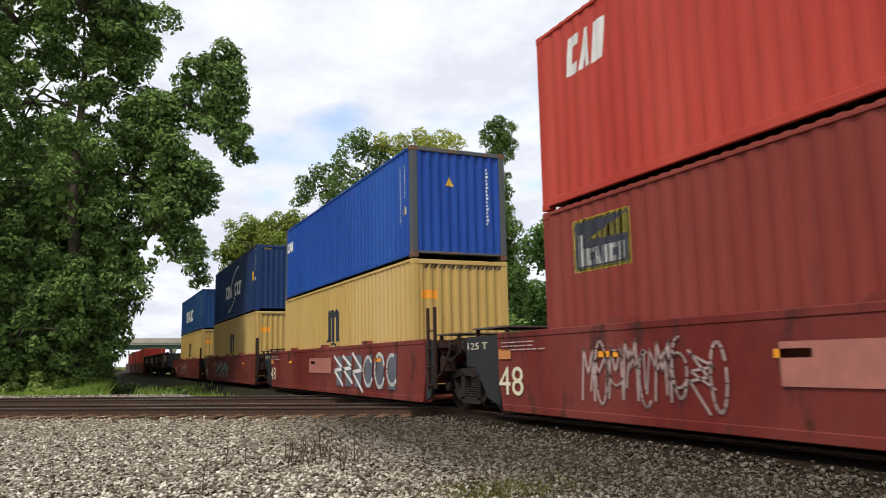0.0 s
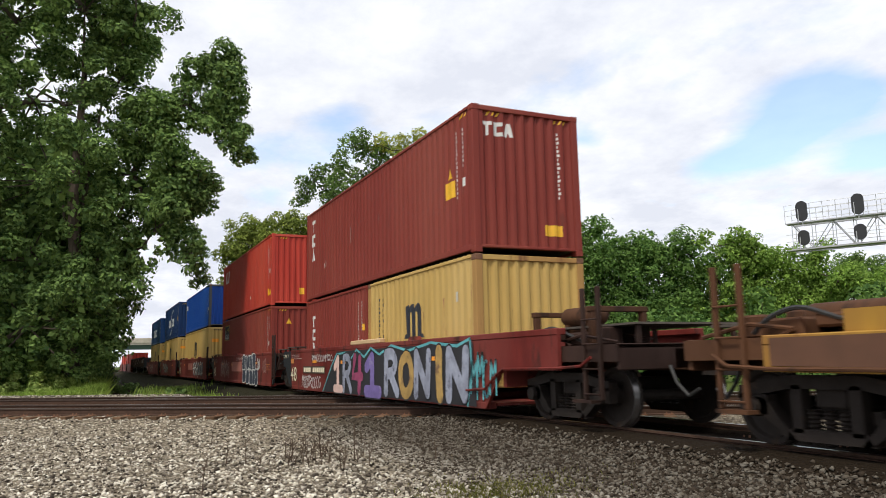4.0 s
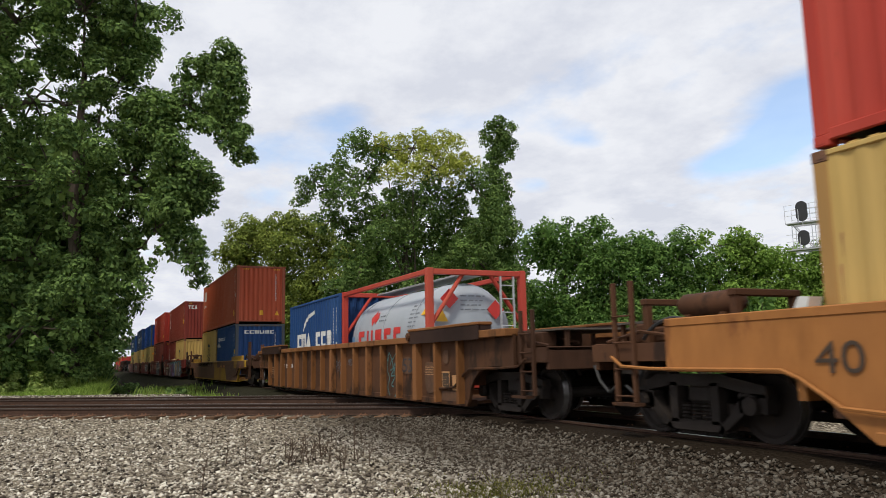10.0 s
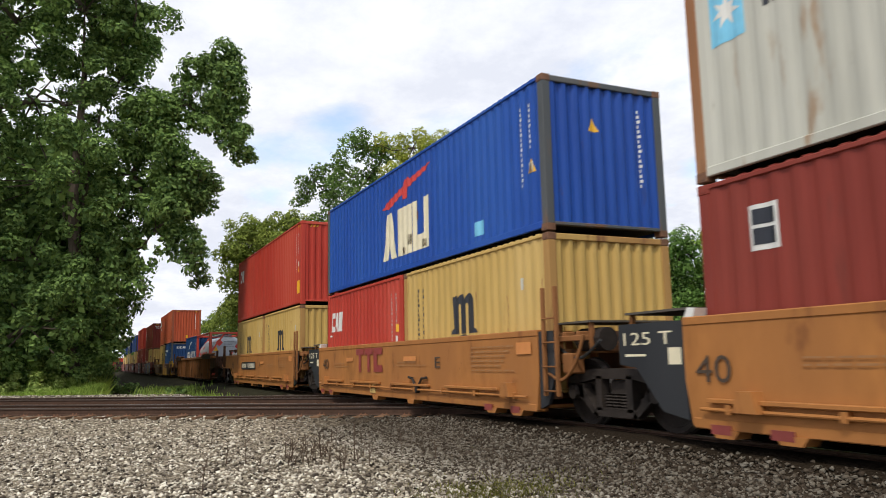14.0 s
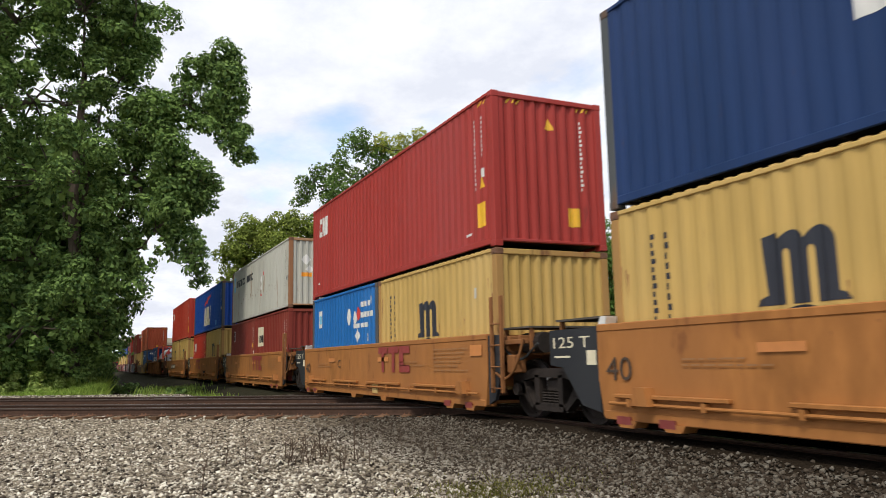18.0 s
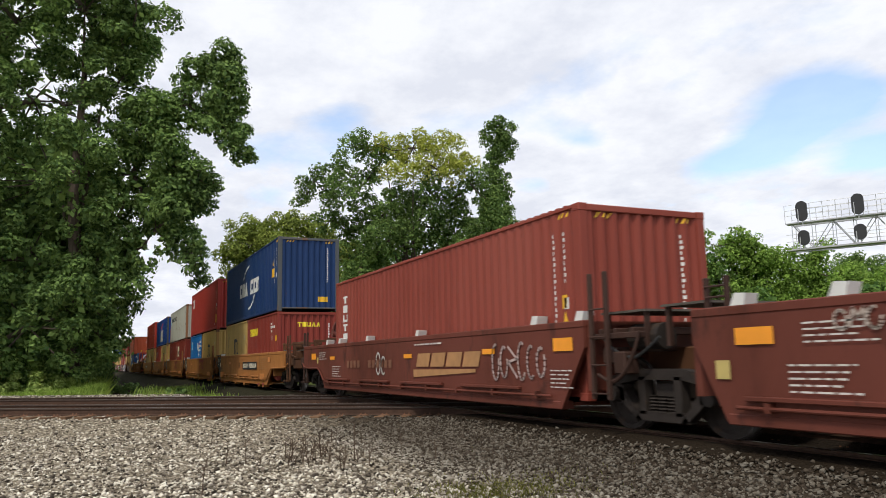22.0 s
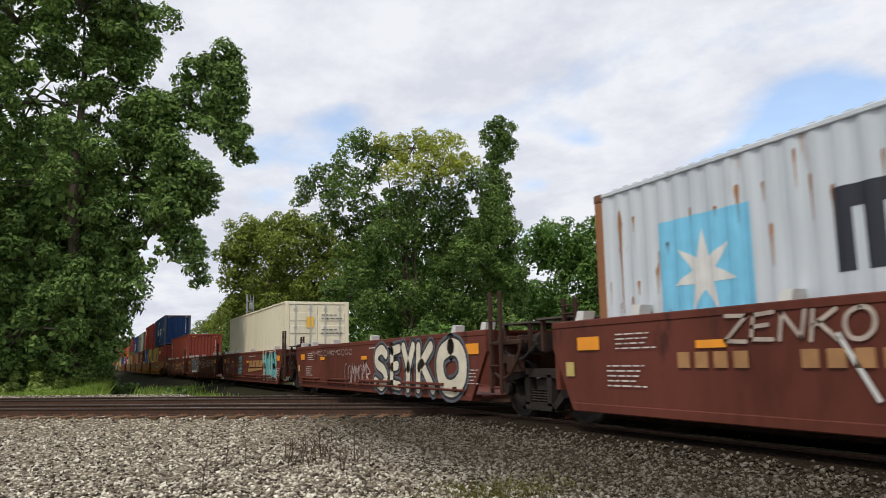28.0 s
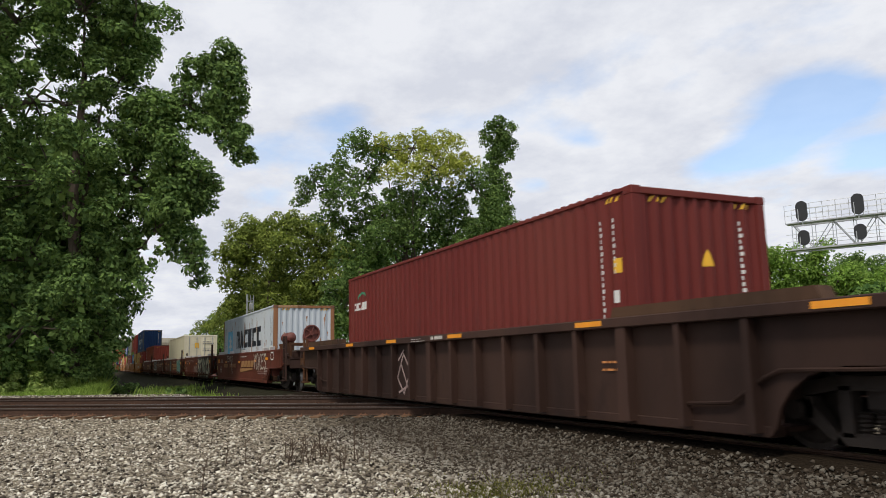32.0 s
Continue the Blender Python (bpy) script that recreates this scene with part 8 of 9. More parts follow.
    tree(x, y, 18.0, tree_blobs(x, y, 0, [(a, -1.5 + 0.8 * math.sin(i * 1.7), z, r, 0.8) for i, (a, z, r) in enumerate(tops)], 1), 13, L_YEL, "slender tree with yellowing leaves in its top", per=230, size=0.10, trunk=0.2, clump=0.72, dense=2.2, fill=16)
    tall = [(0.2, 21.2, 1.25), (0.5, 20.0, 1.2), (-0.3, 18.4, 1.2), (-0.2, 16.6, 1.45), (-0.5, 14.9, 1.6), (-0.2, 13.0, 1.8), (-0.2, 10.5, 1.8), (0.3, 8.0, 2.0), (0.0, 5.5, 2.2)]
    x, y = -56.3, 31.7
    tree(x, y, 21.5, tree_blobs(x, y, 0, [(a, 0.3 * math.sin(i * 2.0), z, r, 1.05) for i, (a, z, r) in enumerate(tall)], 1), 14, L_MID, "tall thin tree above its neighbours", per=200, size=0.11, trunk=0.3, clump=0.6, dense=2.4, fill=50)
    olive = [(-3.1, 17.4, 1.9), (-0.8, 17.3, 2.1), (2.4, 17.9, 1.9), (5.2, 16.7, 2.3), (-5.2, 14.5, 1.6), (-2.5, 15.2, 2.7), (1.8, 14.5, 3.1), (6.3, 14.0, 2.7), (0.2, 11.0, 3.0), (5.6, 10.6, 2.7), (-3.8, 11.8, 2.3), (-3.0, 8.0, 2.8), (2.0, 7.0, 3.2),
             (6.6, 6.6, 3.0), (0.0, 3.6, 3.0), (9.4, 14.2, 2.2), (9.8, 10.5, 2.6)]
    x, y = -89.1, 18.9
    tree(x, y, 17, tree_blobs(x, y, 0, [(a, 1.5 * math.sin(i * 1.9), z, r, 0.85) for i, (a, z, r) in enumerate(olive)], 1), 15, L_OLIVE, "round tree with olive-tinged leaves", per=190, size=0.16, trunk=0.45, clump=1.1, dense=2.6, fill=34)
    wide = [(0, 0, 10.8, 3.4, 0.8), (3.6, 1, 10.2, 3.0, 0.8), (-3.2, 0, 9.2, 2.8, 0.8), (0.5, 0, 6.0, 4.6, 0.8), (5.0, 0, 6.0, 4.0, 0.8), (-4.4, 0, 5.0, 3.4, 0.8), (1, 0, 2.8, 4.6, 0.6)]
    woods = ((-65.2, 44.6, 1.20, 0.62, L_THICK, "tree of a dense wood beyond the train"), (-64.5, 51.5, 1.10, 0.9, L_THICK, "tree of a dense wood beyond the train"), (-62.5, 57.5, 1.13, 1.0, L_THICK, "tree of a dense wood beyond the train"),
             (-60, 63, 1.10, 1.0, L_SUNNY, "lighter green tree at the wood's edge"), (-57, 68, 0.98, 1.0, L_SUNNY, "lighter green tree at the wood's edge"), (-75.5, 100.4, 1.22, 1.0, L_MID, "distant tree behind the signal bridge"),
             (-70, 110, 1.2, 1.0, L_MID, "distant tree behind the signal bridge"), (-110, 24, 1.15, 1.0, L_MID, "tree beside the far track"), (-140, 25, 1.1, 1.0, L_OLIVE, "tree beside the far track"), (-172, 26, 1.0, 1.0, L_MID, "tree beside the far track"),
             (-63.5, 48.0, 1.02, 0.9, L_THICK, "tree of a dense wood beyond the train"), (-53, 72, 0.82, 1.0, L_SUNNY, "lighter green tree at the wood's edge"), (-76, 30, 1.02, 1.0, L_THICK, "tree of a dense wood beyond the train"),
             (-68, 34, 1.05, 0.9, L_THICK, "tree of a dense wood beyond the train"))
    for k, (x, y, s, w, leaf, lab) in enumerate(woods):
        r = random.Random(k + 5)
        masses = [((a if k % 2 else -a) * w * s, d + r.uniform(-1, 1), z * s * r.uniform(0.94, 1.05), q * s * r.uniform(0.72, 1.0) * (0.5 + 0.5 * w), 0.82) for a, d, z, q, _ in wide]
        masses += [(r.uniform(-4.5, 4.5) * w * s, r.uniform(-1.5, 1), r.uniform(10.6, 12.4) * s, r.uniform(0.9, 1.5) * s, 1.0) for _ in range(5)]
        tree(x, y, 13 * s, tree_blobs(x, y, 0, masses, 1), 30 + k, leaf, lab, per=115, size=0.17, trunk=0.35, clump=1.05, dense=2.2 if k < 5 else 1.7, fill=18)
    # an unseen tall tree added on the near side to keep the sun off the tall tree's foot
    x, y = -32.5, -9.8
    high = [(0, 0, 16.5, 2.9, 0.9), (0.6, 0.5, 13.4, 2.8, 0.9), (-0.5, -0.6, 10.4, 2.4, 0.9), (0.2, 0.8, 19.0, 2.0, 0.9)]
    tree(x, y, 19, tree_blobs(x, y, 0, high, 1), 95, L_OAK, "unseen tall broad-leaved tree added to cast shade", per=70, size=0.22, trunk=0.4, clump=1.3, dense=2.0, fill=30)
    # a close row of tall slim trees between the tall tree and the far track, added out of sight to shade the distant
    # cars
    for k in range(13):
        x = -50 - 6.6 * k - 0.15 * k * k
        top = min(1.0, 0.0125 * -x)
        slim = [(math.sin(k + z) * 0.5, math.cos(z) * 0.5, z * top, 4.1 - 0.014 * (z - 9) ** 2, 0.85) for z in (2.5, 6.5, 10.5, 14.5, 18, 21)]
        tree(x, 0.026 * -x - 4.6, 20, tree_blobs(x, 0, 0, slim, 1), 70 + k, L_OAK, "tall tree of a hidden row added to shade the far cars", per=60, size=0.24, trunk=0.35, clump=1.5, dense=1.9, fill=40)


def shrub(x, y, h, w, seed, leaf, label, size=0.13, per=90, count=26):
    """A low bush: stems and clumps of leaves down to the ground."""
    rng = np.random.default_rng(seed)
    t = empty("bush", pose(x, y, ground_z(x, y) - 0.03), label, "bush", "bushes beside the tracks")
    bm = bmesh.new()
    centres, radii = [], []
    for _ in range(count):
        a, r = rng.random() * 6.283, w * rng.random() ** 0.6
        z = h * (0.10 + 0.85 * rng.random()) * (1 - 0.55 * (r / w) ** 2)
        c = Vector((math.cos(a) * r, math.sin(a) * r, z))
        centres.append(tuple(c))
        radii.append(0.13 * h * (0.6 + 0.6 * rng.random()) + 0.04 * w)
        limb(bm, [Vector((c.x * 0.15, c.y * 0.15, 0)), c * 0.55 + Vector((0, 0, 0.1)), c], 0.03, 0.01, 5)
    part("stems", bm, M_BARK, t)
    cr = new("leaves", leaves_mesh("leaves", centres, radii, per, size, leaf, rng, 0.85))
    cr.parent = t
    return t


def bushes():
    rng = random.Random(4)
    # under the tall tree
    for k, (x, y, h, w, leaf) in enumerate(((-37.4, -3.2, 2.4, 1.7, L_BUSH), (-37.0, -2.0, 2.0, 1.5, L_BUSH), (-37.4, -1.0, 2.6, 1.4, L_OAK), (-37.2, -0.3, 2.4, 1.0, L_OAK), (-36.4, 0.1, 2.2, 0.9, L_OAK),
                                           (-38.5, -4.6, 3.0, 1.8, L_OAK), (-37.5, -2.6, 3.4, 1.9, L_OAK), (-38.4, -0.2, 4.4, 1.2, L_OAK), (-39.8, 0.0, 4.0, 1.2, L_OAK), (-37.2, -0.7, 4.6, 1.2, L_OAK), (-38.6, -2.0, 4.2, 1.5, L_OAK), (-44.0, -0.3, 3.0, 1.4, L_OAK),
                                           (-35.6, -4.0, 1.7, 1.2, L_FRESH), (-35.4, -2.9, 1.3, 1.0, L_FRESH), (-35.6, -1.6, 1.5, 1.0, L_FRESH))):
        shrub(x, y, h, w, 60 + k, leaf, "leafy bush under the tall tree", per=150, size=0.07)
    # fresh green weeds along the far verge
    for k in range(20):
        p = CROSS_AT[1] + CROSS_DIR * (-9.8 + k * 0.62) + CROSS_FAR * rng.uniform(3.9, 6.2)
        if p.y < 0.2:
            shrub(p.x, p.y, rng.uniform(0.6, 1.3), rng.uniform(0.6, 1.1), 240 + k, L_FRESH, "fresh green weed clump on the verge", size=0.055, per=110, count=18)
    for k, (x, y, h) in enumerate(((-38.2, 1.3, 0.9), (-35.6, 2.2, 0.6), (-33.0, 2.6, 0.45), (-31.4, 3.1, 0.7), (-40.5, 2.0, 0.7))):
        shrub(x, y, h, h * 0.9, 280 + k, L_OAK, "low dark green shrub near the far track", size=0.06, per=90, count=16)
    # thicket beyond the train
    for k in range(34):
        x = -20 - k * 2.6
        y = 14.5 + rng.uniform(0, 3.5) + max(0, (x + 62) * 0.42)
        leaf = L_THICK if rng.random() < 0.75 else L_MID
        shrub(x, y, rng.uniform(3.0, 5.0), rng.uniform(1.8, 2.8), 100 + k, leaf, "green bush in the thicket beyond the train", size=0.16, per=48, count=26)
    for k in range(22):
        x = -30 - k * 2.4
        y = 30 + rng.uniform(-2, 4) + max(0, (x + 60) * 0.9)
        shrub(x, y, rng.uniform(4.5, 6.5), rng.uniform(2.2, 3.4), 160 + k, L_THICK, "green bush in the thicket beyond the train", size=0.19, per=36, count=28)


def blades(name, spots, material, seed, label, lean=0.35, width=0.012):
    """Grass or weeds as many thin bent blades; spots: (x, y, height)."""
    rng = np.random.default_rng(seed)
    p = np.array([(x, y, ground_z(x, y) - 0.02) for x, y, h in spots])
    h = np.array([s[2] for s in spots])[:, None]
    n = len(p)
    a = rng.random(n) * 6.283
    d = np.stack([np.cos(a), np.sin(a), np.zeros(n)], 1)
    side = np.stack([-np.sin(a), np.cos(a), np.zeros(n)], 1)
    bend = lean * (0.3 + rng.random(n))[:, None]
    up = np.array([0, 0, 1.0])
    w = width * (0.6 + 0.8 * rng.random(n))[:, None]
    m = p + up * h * 0.55 + d * h * bend * 0.3
    t = p + up * h + d * h * bend
    v = np.stack([p - side * w, p + side * w, m + side * w * 0.8, t, m - side * w * 0.8], 1).reshape(-1, 3)
    me = bpy.data.meshes.new(name)
    me.vertices.add(5 * n)
    me.vertices.foreach_set("co", v.ravel())
    me.loops.add(5 * n)
    me.loops.foreach_set("vertex_index", np.arange(5 * n))
    me.polygons.add(n)
    me.polygons.foreach_set("loop_start", np.arange(n) * 5)
    me.update(calc_edges=True)
    me.materials.append(material)
    return tagged(new(name, me), label, "plants", "", "stuff")


def low_plants():
    rng = random.Random(8)
    spots = []
    # verge beyond the second crossing track
    for _ in range(24000):
        s, q = rng.uniform(-10, 3), rng.random() ** 1.2 * 4.6
        p = CROSS_AT[1] + CROSS_DIR * s + CROSS_FAR * (2.9 + q)
        if p.y > 0.30 + 0.3 * rng.random():
            continue
        k = noise.noise((p.x * 0.5, p.y * 0.5, 7))
        spots.append((p.x, p.y, max(0.06, rng.uniform(0.14, 0.42) + 0.17 * q + 0.25 * k)))
    blades("verge_grass", spots, L_GRASS, 3, "tall bright green grass along the far verge", width=0.02, lean=0.5)
    spots = []
    for cx, cyy, r, k in ((-29.0, 2.4, 0.9, 700), (-30.5, 4.0, 1.0, 500), (-38, 3.6, 1.6, 900), (-44, 4.2, 1.6, 800)):
        for _ in range(k):
            spots.append((cx + rng.gauss(0, r * 0.45), cyy + rng.gauss(0, r * 0.45), rng.uniform(0.10, 0.42)))
    blades("verge_weeds", spots, L_GRASS, 4, "green weeds between the tracks", width=0.014)
    spots = []
    for _ in range(3600):
        x, y = rng.gauss(-7.4, 0.42), rng.gauss(4.15, 0.42)
        spots.append((x, y, rng.uniform(0.02, 0.085)))
    for _ in range(500):
        x, y = rng.uniform(-11, -4.5), rng.uniform(3.6, 5.6)
        if noise.noise((x * 1.2, y * 1.2, 2)) > 0.12:
            spots.append((x, y, rng.uniform(0.02, 0.06)))
    blades("ballast_grass", spots, L_DRYGRASS, 5, "short yellow-green grass growing through the ballast", width=0.004, lean=0.6)


L_DRYGRASS = leaf_material("yellow_green_grass", (0.10, 0.11, 0.02), (0.26, 0.25, 0.07), 0.5)


def dead_weeds():
    rng = random.Random(21)
    for k in range(44):
        if k < 34:
            x, y = rng.gauss(-11.0, 0.75), rng.gauss(3.0, 0.33)
        else:
            x, y = rng.uniform(-16, -8), rng.uniform(0.8, 4.6)
        h = rng.uniform(0.12, 0.38) if k else 0.55
        w = empty("dead_weed", pose(x, y, ground_z(x, y)), "dry dark weed stalk standing in the ballast", "weed", "dead weeds in the ballast")
        bm = bmesh.new()
        top = Vector((rng.uniform(-0.05, 0.05), rng.uniform(-0.05, 0.05), h))
        limb(bm, [Vector((0, 0, -0.03)), top * 0.5 + Vector((rng.uniform(-0.02, 0.02), 0, 0)), top], 0.009, 0.004, 5)
        part("stalk", bm, M_STALK, w)
        for _ in range(rng.randint(3, 7)):
            f = rng.uniform(0.25, 0.95)
            a = rng.uniform(0, 6.283)
            q = Vector((math.cos(a), math.sin(a), 0.9)) * rng.uniform(0.03, 0.09)
            bm = bmesh.new()
            limb(bm, [top * f, top * f + q], 0.004, 0.006, 4)
            part("twig", bm, M_STALK, w)


M_STALK = surface("dry_stalk", (0.075, 0.05, 0.032), 0.9, 0, 0.3, 20, 90, 0.1)


def stone_material():
    m = bpy.data.materials.new("ballast_stone")
    m.use_nodes = True
    nt = m.node_tree
    n, ln = nt.nodes, nt.links
    b = n["Principled BSDF"]
    b.inputs["Roughness"].default_value = 0.9
    b.inputs["Specular IOR Level"].default_value = 0.12
    geo = n.new("ShaderNodeNewGeometry")
    r = n.new("ShaderNodeValToRGB")
    cr = r.color_ramp
    cr.elements[0].color, cr.elements[1].color = (0.030, 0.025, 0.020, 1), (0.78, 0.74, 0.64, 1)
    for p, c in ((0.24, (0.09, 0.074, 0.058)), (0.44, (0.26, 0.225, 0.18)), (0.64, (0.50, 0.455, 0.375)), (0.82, (0.66, 0.61, 0.51))):
        e = cr.elements.new(p); e.color = rgba(c)
    ln.new(geo.outputs["Random Per Island"], r.inputs[0])
    # brown grime near the train's rails, deepened to take in the train's shade
    sep = n.new("ShaderNodeSeparateXYZ")
    ln.new(geo.outputs["Position"], sep.inputs[0])
    nz = n.new("ShaderNodeTexNoise")
    nz.inputs["Scale"].default_value, nz.inputs["Detail"].default_value = 0.6, 6
    ln.new(geo.outputs["Position"], nz.inputs["Vector"])
    ad = n.new("ShaderNodeMath"); ad.operation = "MULTIPLY_ADD"
    ln.new(nz.outputs[0], ad.inputs[0]); ad.inputs[1].default_value = 1.6
    ln.new(sep.outputs["Y"], ad.inputs[2])
    mr = n.new("ShaderNodeMapRange"); mr.interpolation_type = "SMOOTHSTEP"
    mr.inputs["From Min"].default_value, mr.inputs["From Max"].default_value, mr.inputs["To Max"].default_value = 3.5, 6.1, 0.84
    ln.new(ad.outputs[0], mr.inputs["Value"])
    mx = n.new("ShaderNodeMix"); mx.data_type = "RGBA"
    ln.new(mr.outputs[0], mx.inputs["Factor"])
    ln.new(r.outputs[0], mx.inputs["A"])
    mx.inputs["B"].default_value = (0.036, 0.026, 0.018, 1)
    ln.new(mx.outputs["Result"], b.inputs["Base Color"])
    return m


def stones():
    """Crushed stone lying on the ground between the camera and the tracks, thinning out with distance."""
    rng = np.random.default_rng(77)
    n = 100000
    # denser near the eye: even in angle, closer in distance
    ang = rng.uniform(radians(86), radians(187), n)
    dist = 3.6 + 24.0 * rng.random(n) ** 1.7
    x, y = dist * np.cos(ang), dist * np.sin(ang)
    m, k, e = 24000, 18000, 12000
    x = np.concatenate([x, rng.uniform(-15, -2.5, m), rng.uniform(-9, 6, k), np.zeros(e)])
    y = np.concatenate([y, rng.uniform(4.0, 6.4, m), rng.uniform(-7, 5, k), np.zeros(e)])
    n += m + k + e
    # the pale shoulder beyond the second crossing track
    s, q = rng.uniform(-6, 9, e), rng.uniform(5.8, 7.4, e)
    x[-e:], y[-e:] = CROSS_AT[0].x + CROSS_DIR.x * s + CROSS_FAR.x * q, CROSS_AT[0].y + CROSS_DIR.y * s + CROSS_FAR.y * q
    keep = (y < 6.1 + 0.12 * rng.normal(size=n)) & (y > -7)
    x, y = x[keep], y[keep]
    off = (x - CROSS_AT[0].x) * CROSS_FAR.x + (y - CROSS_AT[0].y) * CROSS_FAR.y
    ok = (off < -1.0) | ((off > 5.7) & (off < 7.6))
    x, y = x[ok], y[ok]
    n = len(x)
    z = np.array([ground_z(a, b) for a, b in zip(x, y)])
    octa = np.array([(1, 0, 0), (-1, 0, 0), (0, 1, 0), (0, -1, 0), (0, 0, 1), (0, 0, -1.0)])
    tri = np.array([(0, 2, 4), (2, 1, 4), (1, 3, 4), (3, 0, 4), (2, 0, 5), (1, 2, 5), (3, 1, 5), (0, 3, 5)])
    size = 0.0215 * (0.6 + 1.05 * rng.random(n) ** 2)
    v = octa[None] * (1 + 0.45 * rng.normal(size=(n, 6, 1)).clip(-1.2, 1.2)) + 0.25 * rng.normal(size=(n, 6, 3))
    q = rng.normal(size=(n, 4)); q /= np.linalg.norm(q, axis=1)[:, None]
    w, a, b, c = q.T
    R = np.stack([np.stack([1 - 2 * (b * b + c * c), 2 * (a * b - c * w), 2 * (a * c + b * w)], -1), np.stack([2 * (a * b + c * w), 1 - 2 * (a * a + c * c), 2 * (b * c - a * w)], -1),
                  np.stack([2 * (a * c - b * w), 2 * (b * c + a * w), 1 - 2 * (a * a + b * b)], -1)], 1)
    v = np.einsum("nij,nkj->nki", R, v) * size[:, None, None] * np.array([1, 1, 0.75])
    v += np.stack([x, y, z + size * 0.3], 1)[:, None]
    me = bpy.data.meshes.new("ballast_stones")
    me.vertices.add(6 * n)
    me.vertices.foreach_set("co", v.ravel())
    f = (tri[None] + (np.arange(n) * 6)[:, None, None]).reshape(-1)
    me.loops.add(len(f))
    me.loops.foreach_set("vertex_index", f)
    me.polygons.add(len(f) // 3)
    me.polygons.foreach_set("loop_start", np.arange(len(f) // 3) * 3)
    me.update(calc_edges=True)
    me.materials.append(stone_material())
    tagged(new("ballast_stones", me), "loose pale crushed stones of mixed size", "stones", "", "stuff")


# ---- far structures ----
def overpass():
    """A road bridge across the far track: concrete parapet on green steel girders, with piers."""
    x = -236.0
    o = empty("road_bridge", pose(x, 0, 0), "distant road bridge with pale concrete parapet and green girders", "bridge")
    conc = surface("weathered_concrete", (0.42, 0.38, 0.31), 0.85, 0, 0.2, 1.2, 12, 0.2, spot=0.2, spot_col=(0.26, 0.23, 0.19))
    green = surface("green_girder_paint", (0.05, 0.10, 0.07), 0.6, 0, 0.2, 2, 20, 0.1)
    bm = bmesh.new()
    box(bm, -5, 5, -60, 60, 7.0, 7.5)
    part("deck", bm, conc, o)
    for s in (-5, 5):
        bm = bmesh.new()
        box(bm, s - 0.2, s + 0.2, -60, 60, 7.5, 8.9, 0.04)
        for k in range(-12, 13):
            box(bm, s - 0.26, s + 0.26, k * 5 - 0.15, k * 5 + 0.15, 7.5, 8.95)
        part("parapet", bm, conc, o)
    for s in (-4.4, -1.5, 1.5, 4.4):
        bm = bmesh.new()
        box(bm, s - 0.03, s + 0.03, -60, 60, 5.9, 7.0)
        box(bm, s - 0.25, s + 0.25, -60, 60, 5.86, 5.92)
        for k in range(-20, 21):
            box(bm, s - 0.2, s + 0.2, k * 3 - 0.02, k * 3 + 0.02, 5.92, 7.0)
        part("girder", bm, green, o)
    for y in (-14, 2.0, 22, 40):
        bm = bmesh.new()
        box(bm, -4.5, 4.5, y - 0.6, y + 0.6, 5.2, 5.86, 0.05)
        for s in (-3.6, 0, 3.6):
            rod(bm, (s, y, -0.8), (s, y, 5.2), 0.5, 12)
        part("pier", bm, conc, o)


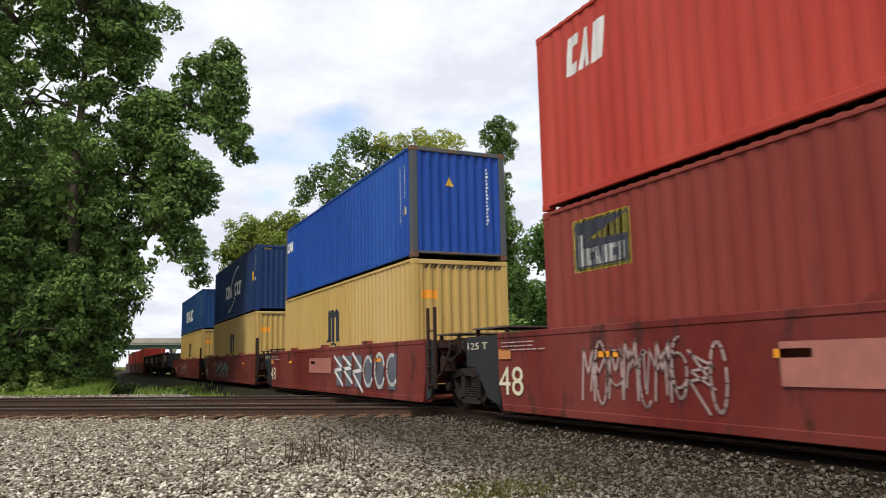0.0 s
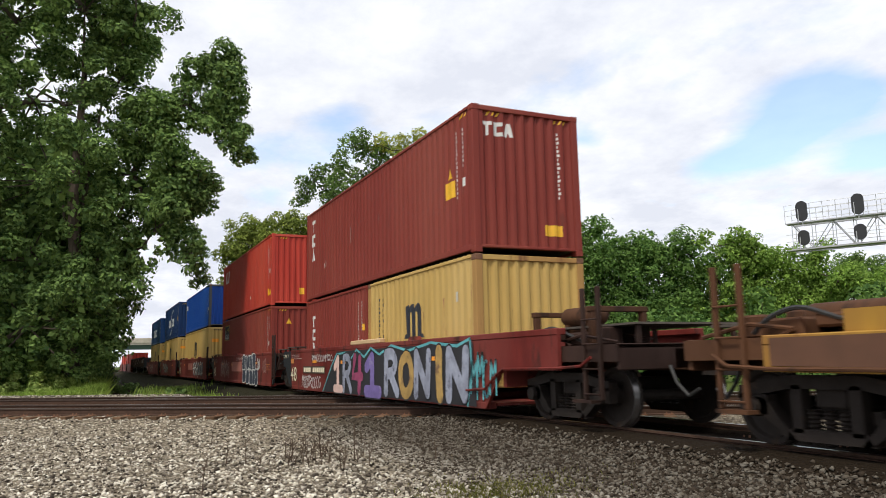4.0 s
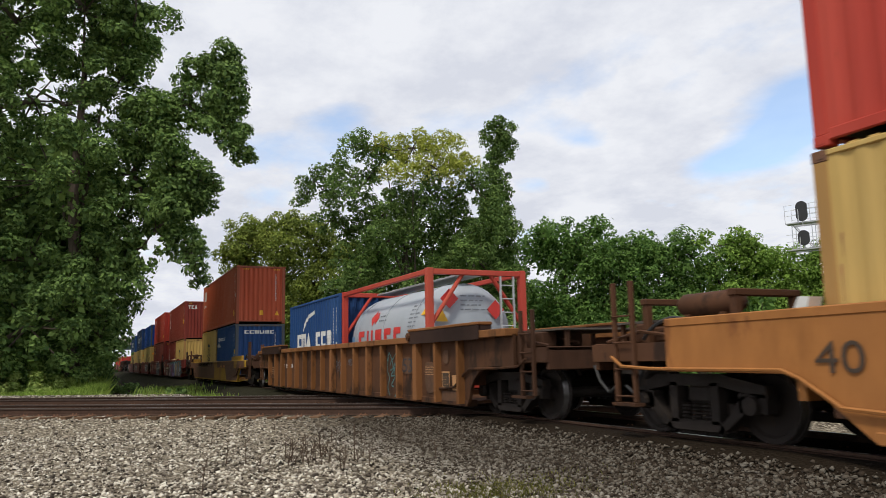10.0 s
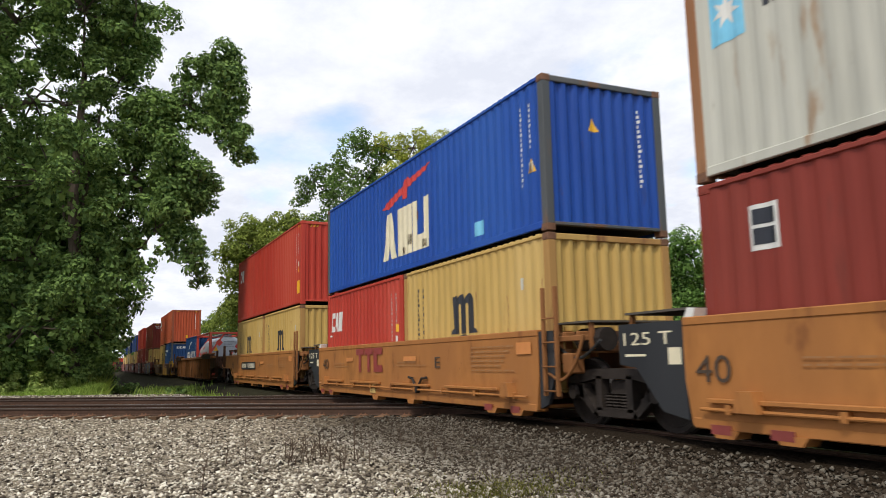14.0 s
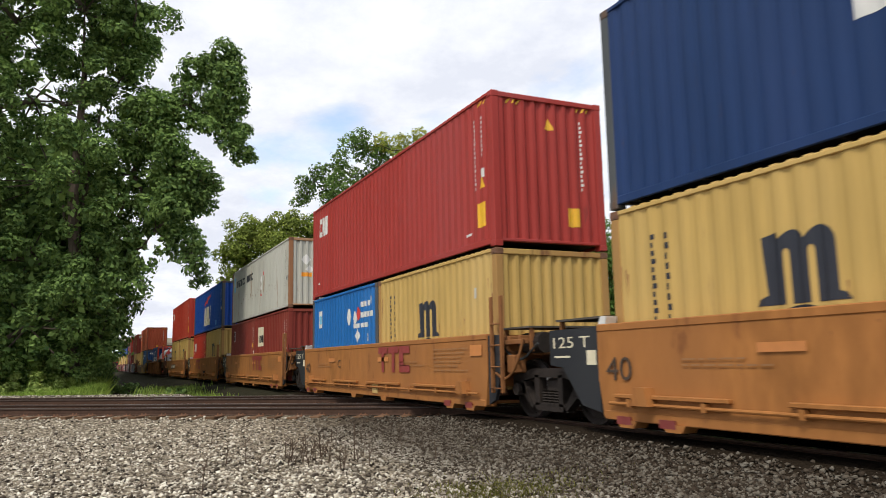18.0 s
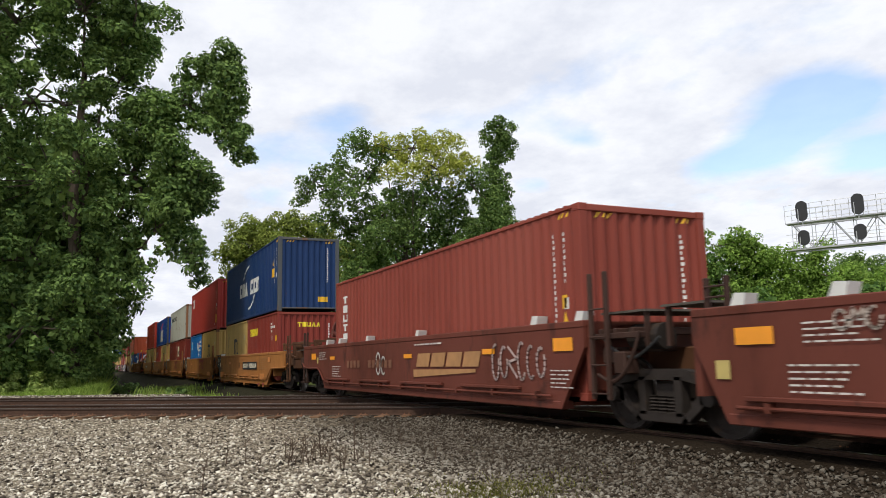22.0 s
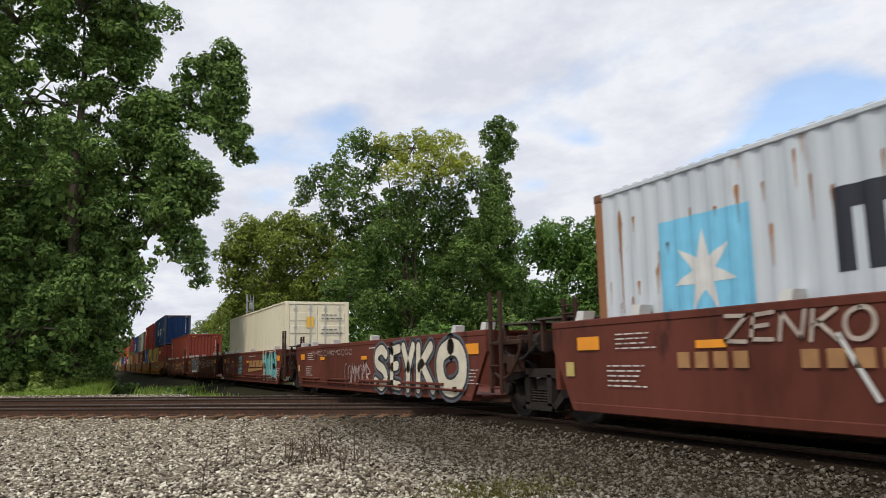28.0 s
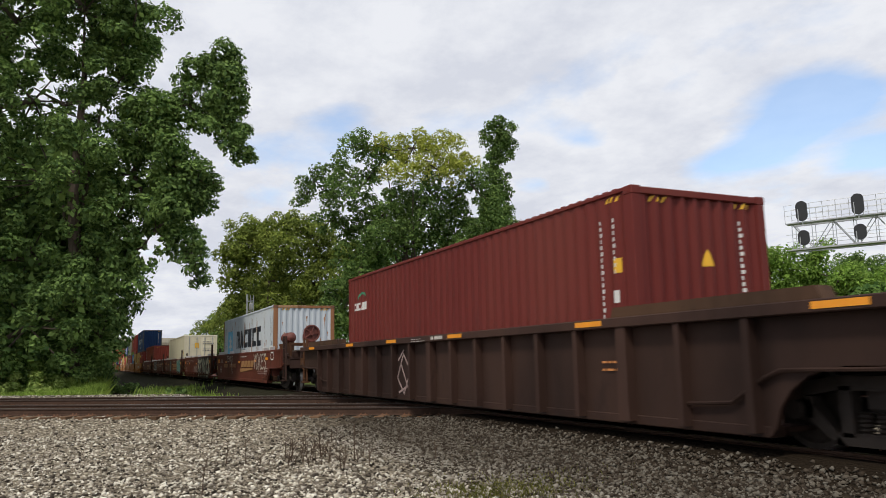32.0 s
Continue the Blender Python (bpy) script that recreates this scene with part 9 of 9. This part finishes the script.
def signal_bridge():
    """Lattice signal cantilever over the crossing tracks, with two pairs of dark oval heads seen from behind."""
    a, b = Vector((-34.2, 41.2, 0)), Vector((-21.0, 47.8, 0))
    d = (b - a).normalized()
    ang = math.degrees(math.atan2(d.y, d.x))
    L = (b - a).length
    g = empty("signal_bridge", pose(a.x, a.y, 0, 0, 0, ang), "galvanised lattice signal bridge carrying dark oval signals", "signal bridge")
    z0, z1, w = 7.62, 9.35, 1.0
    bm = bmesh.new()
    for y in (0, w):
        for z in (z0, z1):
            box(bm, -0.1, L, y - 0.06, y + 0.06, z - 0.07, z + 0.07)
    part("truss_chords", bm, M_GALV, g)
    bm = bmesh.new()
    k, flip = 0.0, False
    while k < L - 1.2:
        for y in (0, w):
            rod(bm, (k, y, z0 if flip else z1), (k + 1.2, y, z1 if flip else z0), 0.03, 6)
            rod(bm, (k, y, z0), (k, y, z1), 0.022, 6)
        rod(bm, (k, 0, z1), (k + 1.2, w, z1), 0.02, 5)
        rod(bm, (k, 0, z0), (k + 1.2, w, z0), 0.02, 5)
        k += 1.2
        flip = not flip
    part("truss_lattice", bm, M_GALV, g)
    bm = bmesh.new()
    box(bm, -0.2, L, -0.75, -0.05, z0 - 0.12, z0 - 0.06)
    box(bm, -0.2, L, -0.75, -0.05, z1 - 0.12, z1 - 0.06)
    part("walkway", bm, M_GALV, g)
    bm = bmesh.new()
    k = -0.2
    while k < L:
        for zz in (z1,):
            rod(bm, (k, -0.75, zz - 0.1), (k, -0.75, zz + 1.1), 0.018, 5)
            rod(bm, (k, w, zz - 0.1), (k, w, zz + 1.1), 0.018, 5)
        k += 0.75
    for y in (-0.75, w):
        for zz in (z1 + 0.4, z1 + 0.75, z1 + 1.1, z0 + 0.45, z0 + 0.9):
            rod(bm, (-0.2, y, zz), (L, y, zz), 0.016, 5)
    part("handrail", bm, M_GALV, g)
    for x in (0.85, 4.05):
        for z in (z1 + 0.62, z0 + 0.62):
            bm = bmesh.new()
            h = 0.30 if z > z1 else 0.14
            pts = [(0.35 * math.cos(t), (h if math.sin(t) > 0 else -h) + 0.35 * math.sin(t)) for t in [2 * math.pi * i / 28 for i in range(28)]]
            prism(bm, pts, -0.04, 0.02)
            s = part("signal_head", bm, M_SIGNAL, g, "dark oval signal head")
            s.matrix_basis = pose(x, -0.85, z)
            bm = bmesh.new()
            for q in (-h, h):
                rod(bm, (0, 0.02, q), (0, 0.30, q), 0.14, 12)
            box(bm, -0.16, 0.16, 0.02, 0.26, -h - 0.18, h + 0.18, 0.03)
            part("signal_housing", bm, M_SIGNAL, s)
            bm = bmesh.new()
            rod(bm, (0, 0.05, -h - 0.62), (0, 0.05, h), 0.04, 8)
            rod(bm, (-0.2, -0.1, -h - 0.5), (-0.2, -0.1, h * 0.4), 0.03, 6)
            part("bracket", bm, M_GALV, s)
    bm = bmesh.new()
    for y in (0, w):
        box(bm, L - 0.3, L, y - 0.12, y + 0.12, -0.6, z1)
    part("post", bm, M_GALV, g)


M_SIGNAL = surface("black_signal_enamel", (0.022, 0.023, 0.026), 0.5, 0, 0.2, 5, 50, 0.03)


def signal_mast():
    """A slim galvanised mast with a ladder beyond the train."""
    x, y = -61.1, 11.4
    g = empty("signal_mast", pose(x, y, ground_z(x, y), 0, 0, 25), "slim pale signal mast with a caged ladder", "signal mast")
    bm = bmesh.new()
    rod(bm, (-0.35, 0, 0), (-0.35, 0, 7.0), 0.08, 10)
    part("pole", bm, M_GALV, g)
    bm = bmesh.new()
    for s in (0.08, 0.5):
        rod(bm, (s, 0, 0), (s, 0, 6.9), 0.03, 6)
    for k in range(22):
        rod(bm, (0.08, 0, 0.3 + k * 0.3), (0.5, 0, 0.3 + k * 0.3), 0.014, 5)
    part("ladder", bm, M_GALV, g)
    bm = bmesh.new()
    for z in (4.2, 5.6, 6.4):
        box(bm, -0.4, 0.5, -0.04, 0.04, z, z + 0.07)
    box(bm, 0.0, 0.36, -0.1, 0.12, 5.75, 6.25, 0.03)
    part("bracket", bm, M_GALV, g)
    x, y = -47.2, 11.6
    g = empty("marker_post", pose(x, y, ground_z(x, y)), "short white marker post beside the track", "post")
    bm = bmesh.new()
    rod(bm, (0, 0, 0), (0, 0, 2.6), 0.06, 8)
    part("pole", bm, M_WHITE, g)
    bm = bmesh.new()
    rod(bm, (0, 0, 2.6), (0, 0, 2.85), 0.12, 10, 0.03)
    part("cap", bm, M_WHITE, g)


trees()
bushes()
low_plants()
dead_weeds()
stones()
overpass()
signal_bridge()
signal_mast()


# ---- everything that moves ----
def motions():
    for ob, u, y, z in CARRIED:
        walk(ob, [(t, pose(u - rolled(t), y, z)) for t in (0, 8, 16, 24, 32)])
    done = {}
    for w, x, r in SPIN:
        steps = [i / 15 for i in range(481)]
        if (x, r) in done:
            w.rotation_mode = "QUATERNION"
            w.animation_data_create()
            w.animation_data.action, w.animation_data.action_slot = done[x, r]
        else:
            walk(w, [(t, pose(x, 0, r) @ Matrix.Rotation(-rolled(t) / r, 4, "Y")) for t in steps])
            done[x, r] = (w.animation_data.action, w.animation_data.action_slot)


motions()
